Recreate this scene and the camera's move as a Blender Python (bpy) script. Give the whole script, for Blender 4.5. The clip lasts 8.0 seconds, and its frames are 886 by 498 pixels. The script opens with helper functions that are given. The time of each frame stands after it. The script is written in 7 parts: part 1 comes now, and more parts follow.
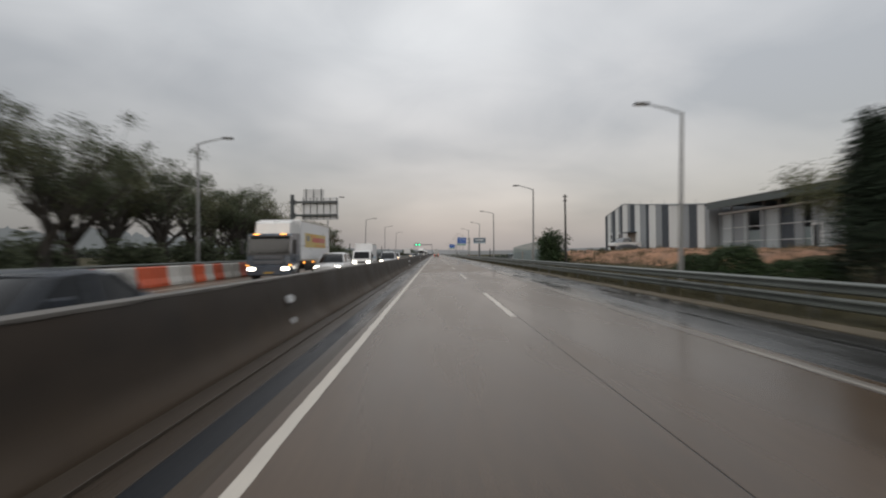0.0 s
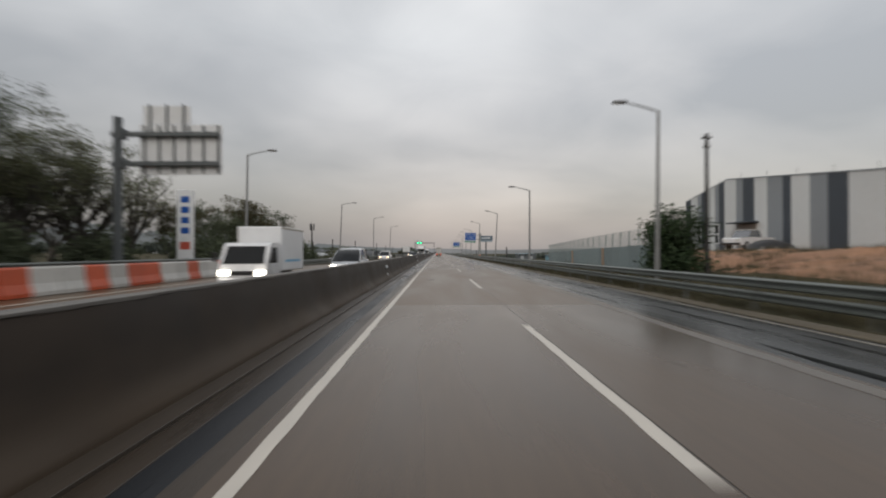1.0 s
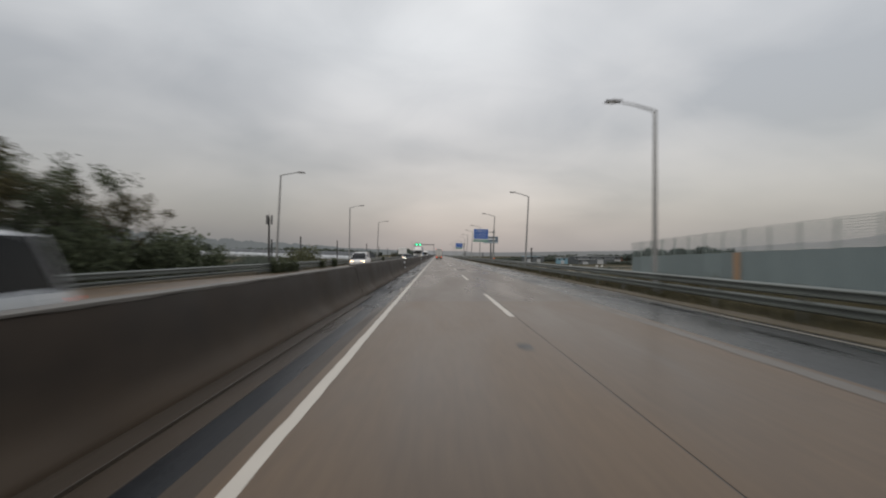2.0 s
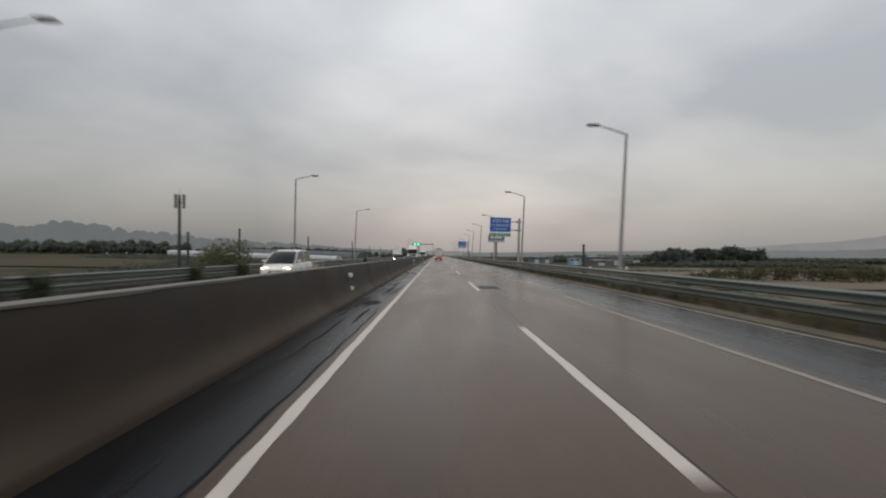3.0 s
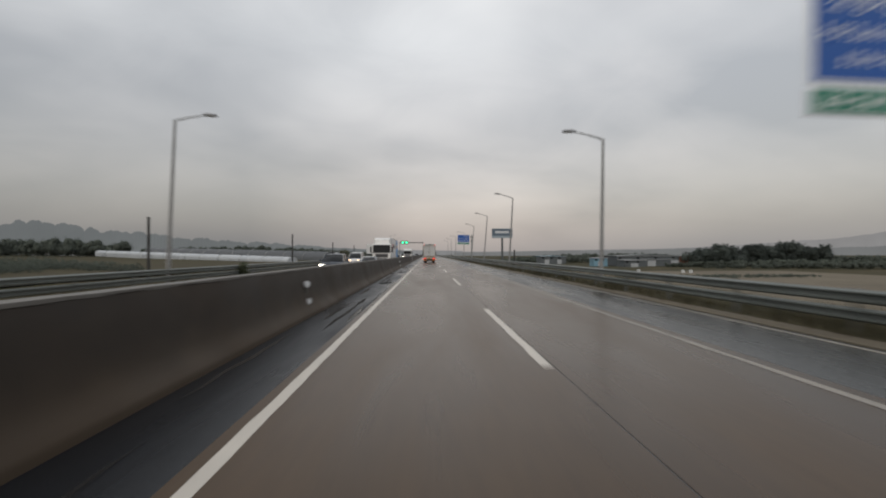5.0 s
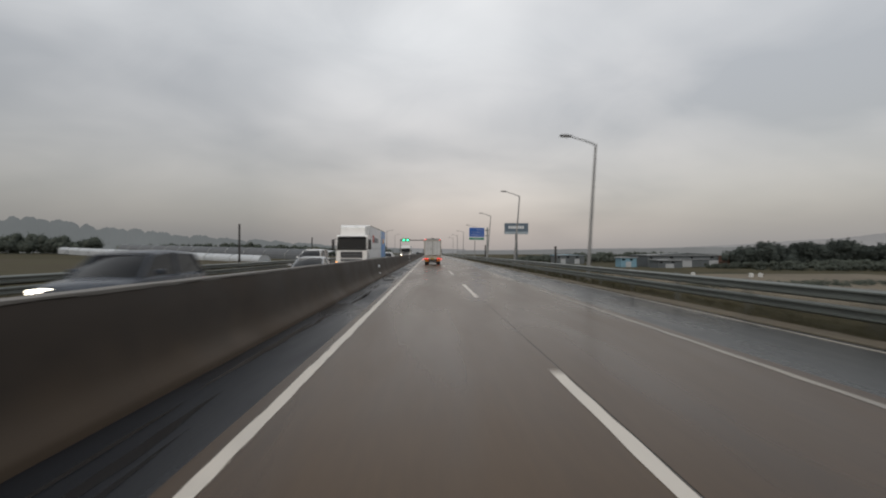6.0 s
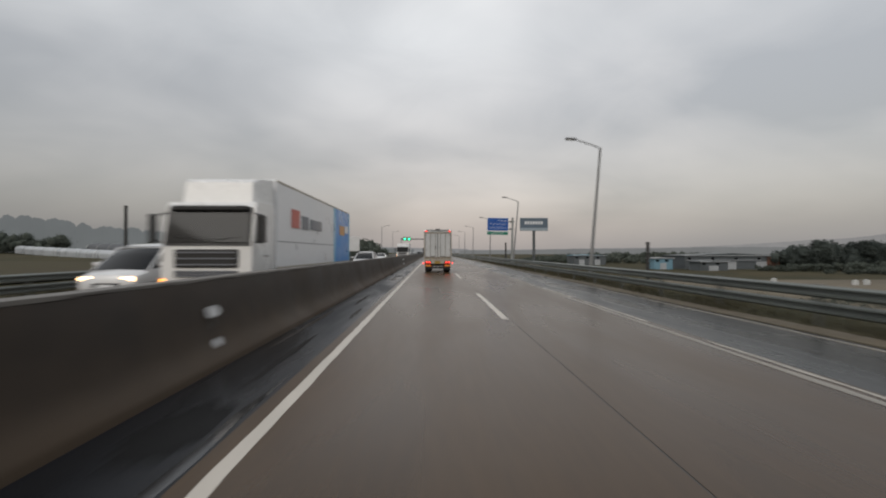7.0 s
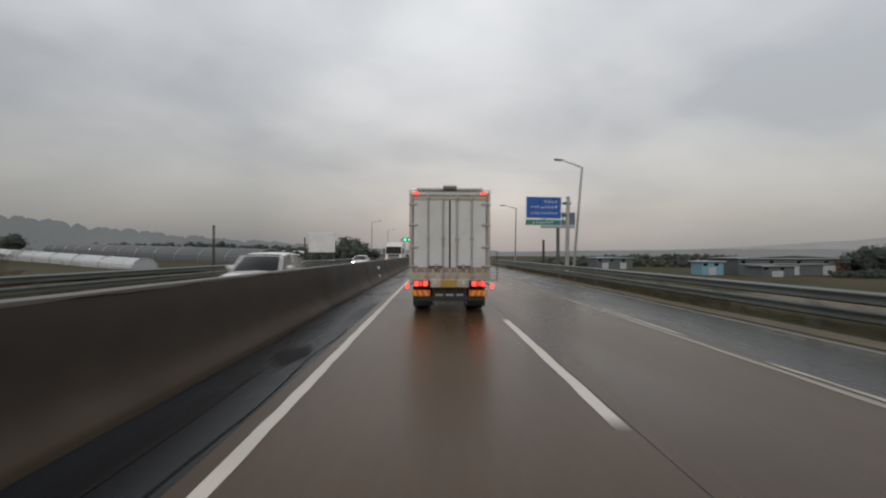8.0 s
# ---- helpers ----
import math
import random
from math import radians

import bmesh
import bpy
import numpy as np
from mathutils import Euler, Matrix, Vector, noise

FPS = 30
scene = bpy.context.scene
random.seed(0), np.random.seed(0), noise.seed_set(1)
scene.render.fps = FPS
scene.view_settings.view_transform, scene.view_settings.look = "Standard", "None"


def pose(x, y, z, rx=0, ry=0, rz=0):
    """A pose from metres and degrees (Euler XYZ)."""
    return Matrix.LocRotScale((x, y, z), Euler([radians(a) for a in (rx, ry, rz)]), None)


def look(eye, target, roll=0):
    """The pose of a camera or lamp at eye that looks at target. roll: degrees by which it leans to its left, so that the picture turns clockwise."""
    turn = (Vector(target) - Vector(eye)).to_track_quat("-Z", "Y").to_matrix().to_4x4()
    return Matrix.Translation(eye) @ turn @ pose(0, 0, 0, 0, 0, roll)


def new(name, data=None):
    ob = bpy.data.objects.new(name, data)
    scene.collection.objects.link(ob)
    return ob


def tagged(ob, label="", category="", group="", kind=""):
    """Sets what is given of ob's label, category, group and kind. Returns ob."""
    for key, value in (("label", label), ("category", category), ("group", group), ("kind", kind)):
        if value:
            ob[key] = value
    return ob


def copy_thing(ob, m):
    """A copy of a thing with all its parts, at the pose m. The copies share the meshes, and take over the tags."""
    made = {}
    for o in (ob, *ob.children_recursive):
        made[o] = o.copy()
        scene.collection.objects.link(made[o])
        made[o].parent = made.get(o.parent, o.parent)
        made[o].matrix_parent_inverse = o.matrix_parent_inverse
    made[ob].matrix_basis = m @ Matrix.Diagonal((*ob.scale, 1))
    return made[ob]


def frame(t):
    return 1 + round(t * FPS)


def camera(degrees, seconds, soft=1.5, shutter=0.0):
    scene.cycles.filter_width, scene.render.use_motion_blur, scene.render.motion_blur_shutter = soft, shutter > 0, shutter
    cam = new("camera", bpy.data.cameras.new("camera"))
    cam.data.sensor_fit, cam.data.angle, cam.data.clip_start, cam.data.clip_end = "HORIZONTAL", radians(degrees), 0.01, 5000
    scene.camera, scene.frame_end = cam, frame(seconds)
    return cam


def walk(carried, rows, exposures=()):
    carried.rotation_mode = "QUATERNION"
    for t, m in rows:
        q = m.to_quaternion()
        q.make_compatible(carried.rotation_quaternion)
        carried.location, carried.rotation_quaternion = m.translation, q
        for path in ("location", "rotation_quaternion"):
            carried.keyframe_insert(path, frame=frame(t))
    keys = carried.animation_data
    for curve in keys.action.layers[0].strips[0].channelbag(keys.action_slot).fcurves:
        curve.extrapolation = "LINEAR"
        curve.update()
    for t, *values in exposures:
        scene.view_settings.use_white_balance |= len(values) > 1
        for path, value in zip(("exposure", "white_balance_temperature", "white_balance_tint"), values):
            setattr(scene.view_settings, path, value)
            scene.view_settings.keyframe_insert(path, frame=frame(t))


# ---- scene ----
# ------------------------------------------------------------ camera
EYE = 1.719
cam = camera(82.92, 8.0, 2.0, 0.5)
# seconds, x, y, yaw, pitch, roll
ROWS = [
    (0.0, -0.288, 0.000, -0.919, 0.491, 0.739),
    (0.5, -0.275, 14.976, -0.996, 0.455, -0.027),
    (1.0, -0.266, 29.679, -0.660, 0.367, 0.138),
    (1.5, -0.303, 44.489, -0.637, 0.612, -0.065),
    (3.0, -0.224, 89.591, -0.728, 0.636, -0.175),
    (3.5, -0.200, 104.058, -1.777, 0.746, -0.119),
    (4.0, -0.107, 117.963, -1.979, 0.324, -0.153),
    (4.5, -0.043, 131.697, -1.956, 0.647, 0.151),
    (6.0, -0.014, 174.259, -1.518, 0.396, -0.007),
    (6.5, -0.051, 187.694, -1.453, 0.590, 0.101),
    (7.0, -0.083, 200.590, -1.219, 0.364, -0.061),
    (7.5, -0.050, 213.795, -0.989, 0.343, -0.190),
    (8.0, -0.064, 228.346, -0.981, 0.568, -0.139),
]
walk(cam, [(t, pose(x, y, EYE, 90 + pitch, roll, yaw)) for t, x, y, yaw, pitch, roll in ROWS])

# ------------------------------------------------------------ world, sun
SUN_ELEV, SUN_AZ = 40.0, 205.0          # degrees; azimuth from +y towards +x
world = bpy.data.worlds.new("overcast_sky")
scene.world = world
world.use_nodes = True
wn, wl = world.node_tree.nodes, world.node_tree.links
wn.clear()


def wnode(kind, **values):
    n = wn.new(kind)
    for k, v in values.items():
        n.inputs[k].default_value = v
    return n


def wmath(op, a, b=None, clamp=False):
    n = wn.new("ShaderNodeMath")
    n.operation, n.use_clamp = op, clamp
    for i, v in enumerate((a, b)):
        if v is None:
            continue
        if isinstance(v, (int, float)):
            n.inputs[i].default_value = v
        else:
            wl.new(v, n.inputs[i])
    return n.outputs[0]


def wmix(fac, a, b):
    n = wn.new("ShaderNodeMix")
    n.data_type = "RGBA"
    for sock, v in ((n.inputs[0], fac), (n.inputs[6], a), (n.inputs[7], b)):
        if isinstance(v, (int, float)):
            sock.default_value = v
        elif isinstance(v, tuple):
            sock.default_value = (*v, 1)
        else:
            wl.new(v, sock)
    return n.outputs[2]


w_tc = wn.new("ShaderNodeTexCoord")
w_sep = wn.new("ShaderNodeSeparateXYZ")
wl.new(w_tc.outputs["Generated"], w_sep.inputs[0])
w_z = wmath("MAXIMUM", w_sep.outputs[2], 0.0)
w_den = wmath("ADD", w_z, 0.30)
w_comb = wn.new("ShaderNodeCombineXYZ")
wl.new(wmath("MULTIPLY", wmath("DIVIDE", w_sep.outputs[0], w_den), 0.85), w_comb.inputs[0])
wl.new(wmath("DIVIDE", w_sep.outputs[1], w_den), w_comb.inputs[1])
w_big = wnode("ShaderNodeTexNoise", Scale=1.15, Detail=3.5, Roughness=0.46, Distortion=0.25)
wl.new(w_comb.outputs[0], w_big.inputs["Vector"])
w_fine = wnode("ShaderNodeTexNoise", Scale=2.6, Detail=6.0, Roughness=0.6, Distortion=0.8)
wl.new(w_comb.outputs[0], w_fine.inputs["Vector"])
w_cloud = wmath("ADD", wmath("MULTIPLY", w_big.outputs[0], 0.86), wmath("MULTIPLY", w_fine.outputs[0], 0.14))
w_cloud = wmath("MULTIPLY", wmath("SUBTRACT", w_cloud, 0.37), 3.9, True)
w_low = wmix(w_cloud, (0.318, 0.298, 0.298), (0.610, 0.536, 0.498))
w_high = wmix(w_cloud, (0.440, 0.442, 0.446), (0.798, 0.792, 0.780))
w_col = wmix(wmath("MULTIPLY", w_z, 2.6, True), w_low, w_high)
# dull rose light low over the road ahead
w_warm = wmath("MULTIPLY", wmath("POWER", wmath("SUBTRACT", 1.0, w_z), 5.5), wmath("POWER", wmath("MAXIMUM", w_sep.outputs[1], 0.0), 3.0))
w_col = wmix(wmath("MULTIPLY", w_warm, 0.72), w_col, (0.57, 0.478, 0.445))
# thinner, creamier cloud towards the verge side
w_dot = wn.new("ShaderNodeVectorMath")
w_dot.operation = "DOT_PRODUCT"
wl.new(w_tc.outputs["Generated"], w_dot.inputs[0])
w_dot.inputs[1].default_value = Vector((0.42, 0.88, 0.20)).normalized()
w_thin = wmath("MULTIPLY", wmath("POWER", wmath("MAXIMUM", w_dot.outputs["Value"], 0.0), 22.0), w_cloud)
w_col = wmix(wmath("MULTIPLY", w_thin, 0.4), w_col, (0.68, 0.61, 0.56))
w_haze = wmath("POWER", wmath("SUBTRACT", 1.0, w_z), 18.0)
w_col = wmix(wmath("MULTIPLY", w_haze, 0.7), w_col, (0.305, 0.288, 0.282))
# a heavier bank of cloud low over the fields on the oncoming side
w_bank = wmath("MULTIPLY", wmath("MULTIPLY", wmath("SUBTRACT", wmath("MULTIPLY", w_sep.outputs[0], -1.0), 0.02), 3.2, True), wmath("POWER", wmath("SUBTRACT", 1.0, w_z), 3.7))
w_col = wmix(wmath("MULTIPLY", w_bank, 0.94), w_col, (0.186, 0.190, 0.199))
w_bank2 = wmath("MULTIPLY", wmath("MULTIPLY", wmath("SUBTRACT", w_sep.outputs[0], 0.14), 2.6, True), wmath("POWER", wmath("SUBTRACT", 1.0, w_z), 4.4))
w_col = wmix(wmath("MULTIPLY", w_bank2, 0.88), w_col, (0.275, 0.269, 0.270))
w_sky = wn.new("ShaderNodeTexSky")
w_sky.sky_type = "NISHITA"
w_sky.sun_disc = False
w_sky.sun_elevation, w_sky.sun_rotation = radians(SUN_ELEV), radians(SUN_AZ)
w_sky.air_density, w_sky.dust_density = 1.5, 4.0
w_add = wn.new("ShaderNodeMix")
w_add.data_type = "RGBA"
w_add.inputs[0].default_value = 0.03
wl.new(w_col, w_add.inputs[6])
wl.new(w_sky.outputs[0], w_add.inputs[7])
w_bg = wnode("ShaderNodeBackground", Strength=1.0)
wl.new(w_add.outputs[2], w_bg.inputs[0])
w_out = wn.new("ShaderNodeOutputWorld")
wl.new(w_bg.outputs[0], w_out.inputs[0])

sun = new("sun", bpy.data.lights.new("sun", "SUN"))
sun.data.energy, sun.data.angle, sun.data.color = 0.55, radians(25), (1.0, 0.97, 0.93)
_a, _e = radians(SUN_AZ), radians(SUN_ELEV)
sun.matrix_world = look((60 * math.sin(_a) * math.cos(_e), 60 * math.cos(_a) * math.cos(_e), 60 * math.sin(_e)), (0, 0, 0))


# ------------------------------------------------------------ materials
def material(name, color, rough=0.6, metal=0.0, vary=0.18, grain=18.0, stain=0.7, bump=0.15, rough_vary=0.12,
             stretch=(1, 1, 1), spec=0.5, coat=0.0, second=None, island=0.0, rand=0.0, through_light=0.0):
    """Grain and stains at two sizes, roughness that varies with them, and a fine relief."""
    m = bpy.data.materials.new(name)
    m.use_nodes = True
    nt, lk = m.node_tree.nodes, m.node_tree.links
    b = nt["Principled BSDF"]
    tc = nt.new("ShaderNodeTexCoord")
    mp = nt.new("ShaderNodeMapping")
    mp.inputs["Scale"].default_value = stretch
    lk.new(tc.outputs["Object"], mp.inputs["Vector"])
    n1 = nt.new("ShaderNodeTexNoise")
    n1.inputs["Scale"].default_value, n1.inputs["Detail"].default_value, n1.inputs["Roughness"].default_value = grain, 4.0, 0.6
    n2 = nt.new("ShaderNodeTexNoise")
    n2.inputs["Scale"].default_value, n2.inputs["Detail"].default_value, n2.inputs["Distortion"].default_value = stain, 5.0, 0.5
    for n in (n1, n2):
        lk.new(mp.outputs[0], n.inputs["Vector"])
    mixn = nt.new("ShaderNodeMath")
    mixn.operation = "MULTIPLY_ADD"
    mixn.inputs[1].default_value = 0.6
    lk.new(n2.outputs[0], mixn.inputs[0])
    half = nt.new("ShaderNodeMath")
    half.operation = "MULTIPLY"
    half.inputs[1].default_value = 0.4
    lk.new(n1.outputs[0], half.inputs[0])
    lk.new(half.outputs[0], mixn.inputs[2])
    ramp = nt.new("ShaderNodeMapRange")
    ramp.inputs[1].default_value, ramp.inputs[2].default_value = 0.3, 0.7
    lk.new(mixn.outputs[0], ramp.inputs[0])
    mx = nt.new("ShaderNodeMix")
    mx.data_type = "RGBA"
    lk.new(ramp.outputs[0], mx.inputs[0])
    lo = tuple(c * (1 - vary) for c in color)
    hi = tuple(min(1, c * (1 + vary)) for c in (second or color))
    mx.inputs[6].default_value, mx.inputs[7].default_value = (*lo, 1), (*hi, 1)
    col = mx.outputs[2]
    if island or rand:
        src = nt.new("ShaderNodeNewGeometry").outputs["Random Per Island"] if island else nt.new("ShaderNodeObjectInfo").outputs["Random"]
        mr = nt.new("ShaderNodeMapRange")
        amount = island or rand
        mr.inputs[3].default_value, mr.inputs[4].default_value = 1 - amount, 1 + amount
        lk.new(src, mr.inputs[0])
        sc = nt.new("ShaderNodeVectorMath")
        sc.operation = "SCALE"
        lk.new(col, sc.inputs[0])
        lk.new(mr.outputs[0], sc.inputs["Scale"])
        col = sc.outputs[0]
    lk.new(col, b.inputs["Base Color"])
    rr = nt.new("ShaderNodeMapRange")
    rr.inputs[1].default_value, rr.inputs[2].default_value = 0.3, 0.7
    rr.inputs[3].default_value, rr.inputs[4].default_value = max(0.02, rough - rough_vary), min(1, rough + rough_vary)
    lk.new(n2.outputs[0], rr.inputs[0])
    lk.new(rr.outputs[0], b.inputs["Roughness"])
    b.inputs["Metallic"].default_value = metal
    b.inputs["Specular IOR Level"].default_value = spec
    b.inputs["Coat Weight"].default_value = coat
    if bump:
        bp = nt.new("ShaderNodeBump")
        bp.inputs["Strength"].default_value, bp.inputs["Distance"].default_value = bump, 0.02
        lk.new(n1.outputs[0], bp.inputs["Height"])
        lk.new(bp.outputs[0], b.inputs["Normal"])
    if through_light:
        tr = nt.new("ShaderNodeBsdfTranslucent")
        lk.new(col, tr.inputs["Color"])
        ms = nt.new("ShaderNodeMixShader")
        ms.inputs[0].default_value = through_light
        lk.new(b.outputs[0], ms.inputs[1])
        lk.new(tr.outputs[0], ms.inputs[2])
        lk.new(ms.outputs[0], nt["Material Output"].inputs["Surface"])
    return m


def lit(name, color, strength):
    m = bpy.data.materials.new(name)
    m.use_nodes = True
    b = m.node_tree.nodes["Principled BSDF"]
    b.inputs["Base Color"].default_value = (*[min(1, c) for c in color], 1)
    b.inputs["Emission Color"].default_value, b.inputs["Emission Strength"].default_value = (*color, 1), strength
    b.inputs["Roughness"].default_value = 0.3
    return m


def glass(name, color=(0.010, 0.012, 0.014)):
    m = bpy.data.materials.new(name)
    m.use_nodes = True
    b = m.node_tree.nodes["Principled BSDF"]
    b.inputs["Base Color"].default_value = (*color, 1)
    b.inputs["Roughness"].default_value, b.inputs["IOR"].default_value = 0.06, 1.4
    b.inputs["Transmission Weight"].default_value = 0.3
    b.inputs["Specular IOR Level"].default_value = 0.2
    return m


ROAD_LOOK = dict(vary=0.22, grain=9, stain=0.55, bump=0.0, rough_vary=0.06, stretch=(1.0, 0.16, 1))
M_ROAD = material("wet_concrete_road", (0.054, 0.033, 0.0165), 0.27, spec=0.40, second=(0.074, 0.047, 0.026), **ROAD_LOOK)
M_ROADPALE = material("pale_tan_concrete_road", (0.084, 0.053, 0.028), 0.36, spec=0.36, second=(0.116, 0.077, 0.044), **ROAD_LOOK)
M_ROADDARK = material("dark_wet_concrete_road", (0.044, 0.0245, 0.0100), 0.29, spec=0.24, second=(0.062, 0.037, 0.0170), **ROAD_LOOK)
M_ASPHALT = material("wet_asphalt", (0.028, 0.029, 0.028), 0.28, vary=0.35, grain=60, stain=0.8, bump=0.12, rough_vary=0.14, stretch=(1, 0.2, 1), spec=0.34)
M_SHOULDER = material("wet_worn_shoulder", (0.028, 0.028, 0.028), 0.20, vary=0.4, grain=20, stain=0.9, bump=0.2, rough_vary=0.16, stretch=(1, 0.1, 1))
M_MEDIAN = material("blue_black_wet_asphalt", (0.0085, 0.0100, 0.0130), 0.34, spec=0.27, vary=0.4, grain=50, stain=0.9, bump=0.25, rough_vary=0.2, stretch=(1, 0.15, 1))
M_SILT = material("silty_brown_wet_margin", (0.044, 0.032, 0.0215), 0.40, spec=0.4, vary=0.5, grain=30, stain=0.8, bump=0.3, rough_vary=0.2, stretch=(1.4, 0.12, 1))
M_GUTTER = material("stained_gutter_concrete", (0.052, 0.040, 0.029), 0.5, spec=0.35, vary=0.35, grain=14, stain=1.1, bump=0.25, stretch=(1.5, 0.1, 1))
M_PAINT = material("worn_white_road_paint", (0.52, 0.485, 0.43), 0.45, vary=0.14, grain=30, stain=1.6, bump=0.12)
M_WORN = material("half_worn_white_road_paint", (0.36, 0.335, 0.295), 0.48, vary=0.35, grain=14, stain=2.2, bump=0.1, stretch=(2, 0.4, 1))
M_FADED = material("faded_road_paint", (0.24, 0.22, 0.19), 0.48, vary=0.3, grain=18, stain=2.2, bump=0.12, stretch=(2, 0.3, 1))
M_STRIP = material("pale_worn_concrete_strip", (0.125, 0.108, 0.090), 0.42, vary=0.3, grain=14, stain=1.4, bump=0.15, stretch=(1, 0.2, 1))
M_SEAL = material("black_joint_sealant", (0.025, 0.024, 0.023), 0.4, vary=0.3, bump=0.1)
M_HOLLOW = material("broken_black_asphalt", (0.0045, 0.0045, 0.005), 0.7, spec=0.2, vary=0.4, grain=40, bump=0.6)
M_WATER = material("standing_rain_water", (0.020, 0.020, 0.021), 0.07, vary=0.2, grain=9, stain=1.5, bump=0.03, rough_vary=0.05, stretch=(1, 0.3, 1))
M_PATCH = material("dark_asphalt_patch", (0.022, 0.022, 0.023), 0.6, spec=0.3, vary=0.25, grain=70, bump=0.3)
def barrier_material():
    """Sooty concrete, browner and paler towards the foot, with a ragged border between the two."""
    m = material("sooty_brown_footed_concrete", (0.022, 0.0165, 0.0125), 0.66, spec=0.25, vary=0.45, grain=7, stain=0.9, bump=0.22, stretch=(1, 0.35, 0.25), second=(0.033, 0.0245, 0.018))
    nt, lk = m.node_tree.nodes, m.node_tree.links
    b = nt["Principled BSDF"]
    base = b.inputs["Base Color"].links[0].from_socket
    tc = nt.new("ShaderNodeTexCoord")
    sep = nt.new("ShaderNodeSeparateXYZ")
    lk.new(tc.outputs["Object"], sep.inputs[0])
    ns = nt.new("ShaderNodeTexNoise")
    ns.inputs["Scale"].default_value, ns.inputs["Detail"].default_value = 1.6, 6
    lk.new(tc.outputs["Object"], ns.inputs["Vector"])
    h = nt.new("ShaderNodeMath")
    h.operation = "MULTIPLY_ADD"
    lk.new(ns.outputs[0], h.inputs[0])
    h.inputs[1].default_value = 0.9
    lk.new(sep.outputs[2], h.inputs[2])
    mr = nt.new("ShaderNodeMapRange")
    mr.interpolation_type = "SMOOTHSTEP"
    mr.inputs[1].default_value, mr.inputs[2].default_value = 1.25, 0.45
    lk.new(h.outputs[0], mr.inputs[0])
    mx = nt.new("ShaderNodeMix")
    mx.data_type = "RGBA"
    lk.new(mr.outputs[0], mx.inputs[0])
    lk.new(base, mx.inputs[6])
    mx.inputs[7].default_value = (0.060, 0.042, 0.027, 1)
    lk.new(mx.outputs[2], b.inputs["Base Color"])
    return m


M_BARLOW = material("rain_splashed_concrete_foot", (0.058, 0.044, 0.031), 0.6, spec=0.3, vary=0.35, grain=9, stain=0.7, bump=0.2, stretch=(1, 0.15, 1))
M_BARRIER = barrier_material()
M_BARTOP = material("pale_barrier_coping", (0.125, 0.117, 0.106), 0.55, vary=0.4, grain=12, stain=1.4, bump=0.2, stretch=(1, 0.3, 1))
M_GALV = material("galvanised_steel", (0.36, 0.375, 0.37), 0.42, 0.55, vary=0.2, grain=16, stain=0.6, bump=0.08, stretch=(1, 0.25, 1), rand=0.1)
M_RAIL = material("weathered_guardrail_steel", (0.128, 0.142, 0.132), 0.42, 0.35, vary=0.25, grain=14, stain=0.5, bump=0.08, stretch=(1, 0.2, 1), rand=0.12)
M_POST = material("guardrail_post_steel", (0.16, 0.17, 0.165), 0.5, 0.4, vary=0.25)
M_LAMP = material("grey_painted_lamp_steel", (0.235, 0.238, 0.238), 0.5, 0.2, vary=0.12, grain=10, bump=0.05)
M_LAMPHEAD = material("dark_grey_cast_lamp_housing", (0.11, 0.11, 0.115), 0.45, 0.2, vary=0.15)
M_LENS = material("milky_lamp_lens", (0.55, 0.55, 0.52), 0.25, vary=0.05, bump=0)
M_DARKPOST = material("dark_tarred_pole", (0.030, 0.029, 0.028), 0.7, vary=0.3, grain=20, bump=0.3, stretch=(1, 1, 0.1))
M_GRASS = material("wet_grass_ground", (0.034, 0.042, 0.020), 0.95, spec=0.08, vary=0.4, grain=3.0, stain=0.08, bump=0.5, second=(0.066, 0.054, 0.032))
M_VERGE = material("brown_gravel_verge", (0.115, 0.096, 0.066), 0.75, vary=0.35, grain=22, stain=0.9, bump=0.6)
M_SOIL = material("orange_brown_bare_soil", (0.20, 0.098, 0.053), 0.85, vary=0.4, grain=5.0, stain=0.35, bump=0.9, second=(0.30, 0.165, 0.095))
M_FIELD = material("dull_brown_green_field", (0.085, 0.066, 0.042), 0.95, spec=0.08, vary=0.35, grain=0.9, stain=0.05, bump=0.4, second=(0.058, 0.056, 0.034))
M_DRYFIELD = material("pale_sandy_field", (0.150, 0.130, 0.098), 0.95, spec=0.1, vary=0.3, grain=0.9, stain=0.06, bump=0.4)
M_BLADE = material("olive_brown_grass_blades", (0.046, 0.048, 0.020), 0.7, vary=0.3, grain=1, stain=0.3, bump=0, island=0.45, second=(0.070, 0.058, 0.030))
M_TURF = material("green_turf", (0.085, 0.135, 0.075), 0.85, vary=0.25, grain=2.0, stain=0.1, bump=0.3)
M_LEAF = material("dark_green_leaves", (0.092, 0.108, 0.066), 0.65, spec=0.2, vary=0.3, grain=3, stain=0.6, bump=0, island=0.45, through_light=0.4)
M_LEAF2 = material("olive_leaves", (0.112, 0.118, 0.068), 0.65, spec=0.2, vary=0.3, grain=3, stain=0.6, bump=0, island=0.45, through_light=0.4)
M_LEAF3 = material("russet_autumn_leaves", (0.088, 0.079, 0.042), 0.65, spec=0.25, vary=0.3, grain=3, stain=0.6, bump=0, island=0.4, through_light=0.4)
M_BUSH = material("deep_green_bush_leaves", (0.036, 0.058, 0.026), 0.6, spec=0.2, vary=0.3, grain=3, stain=0.6, bump=0, island=0.35)
M_NEEDLE = material("blackish_conifer_needles", (0.020, 0.031, 0.019), 0.7, spec=0.2, vary=0.3, grain=3, stain=0.8, bump=0, island=0.4)
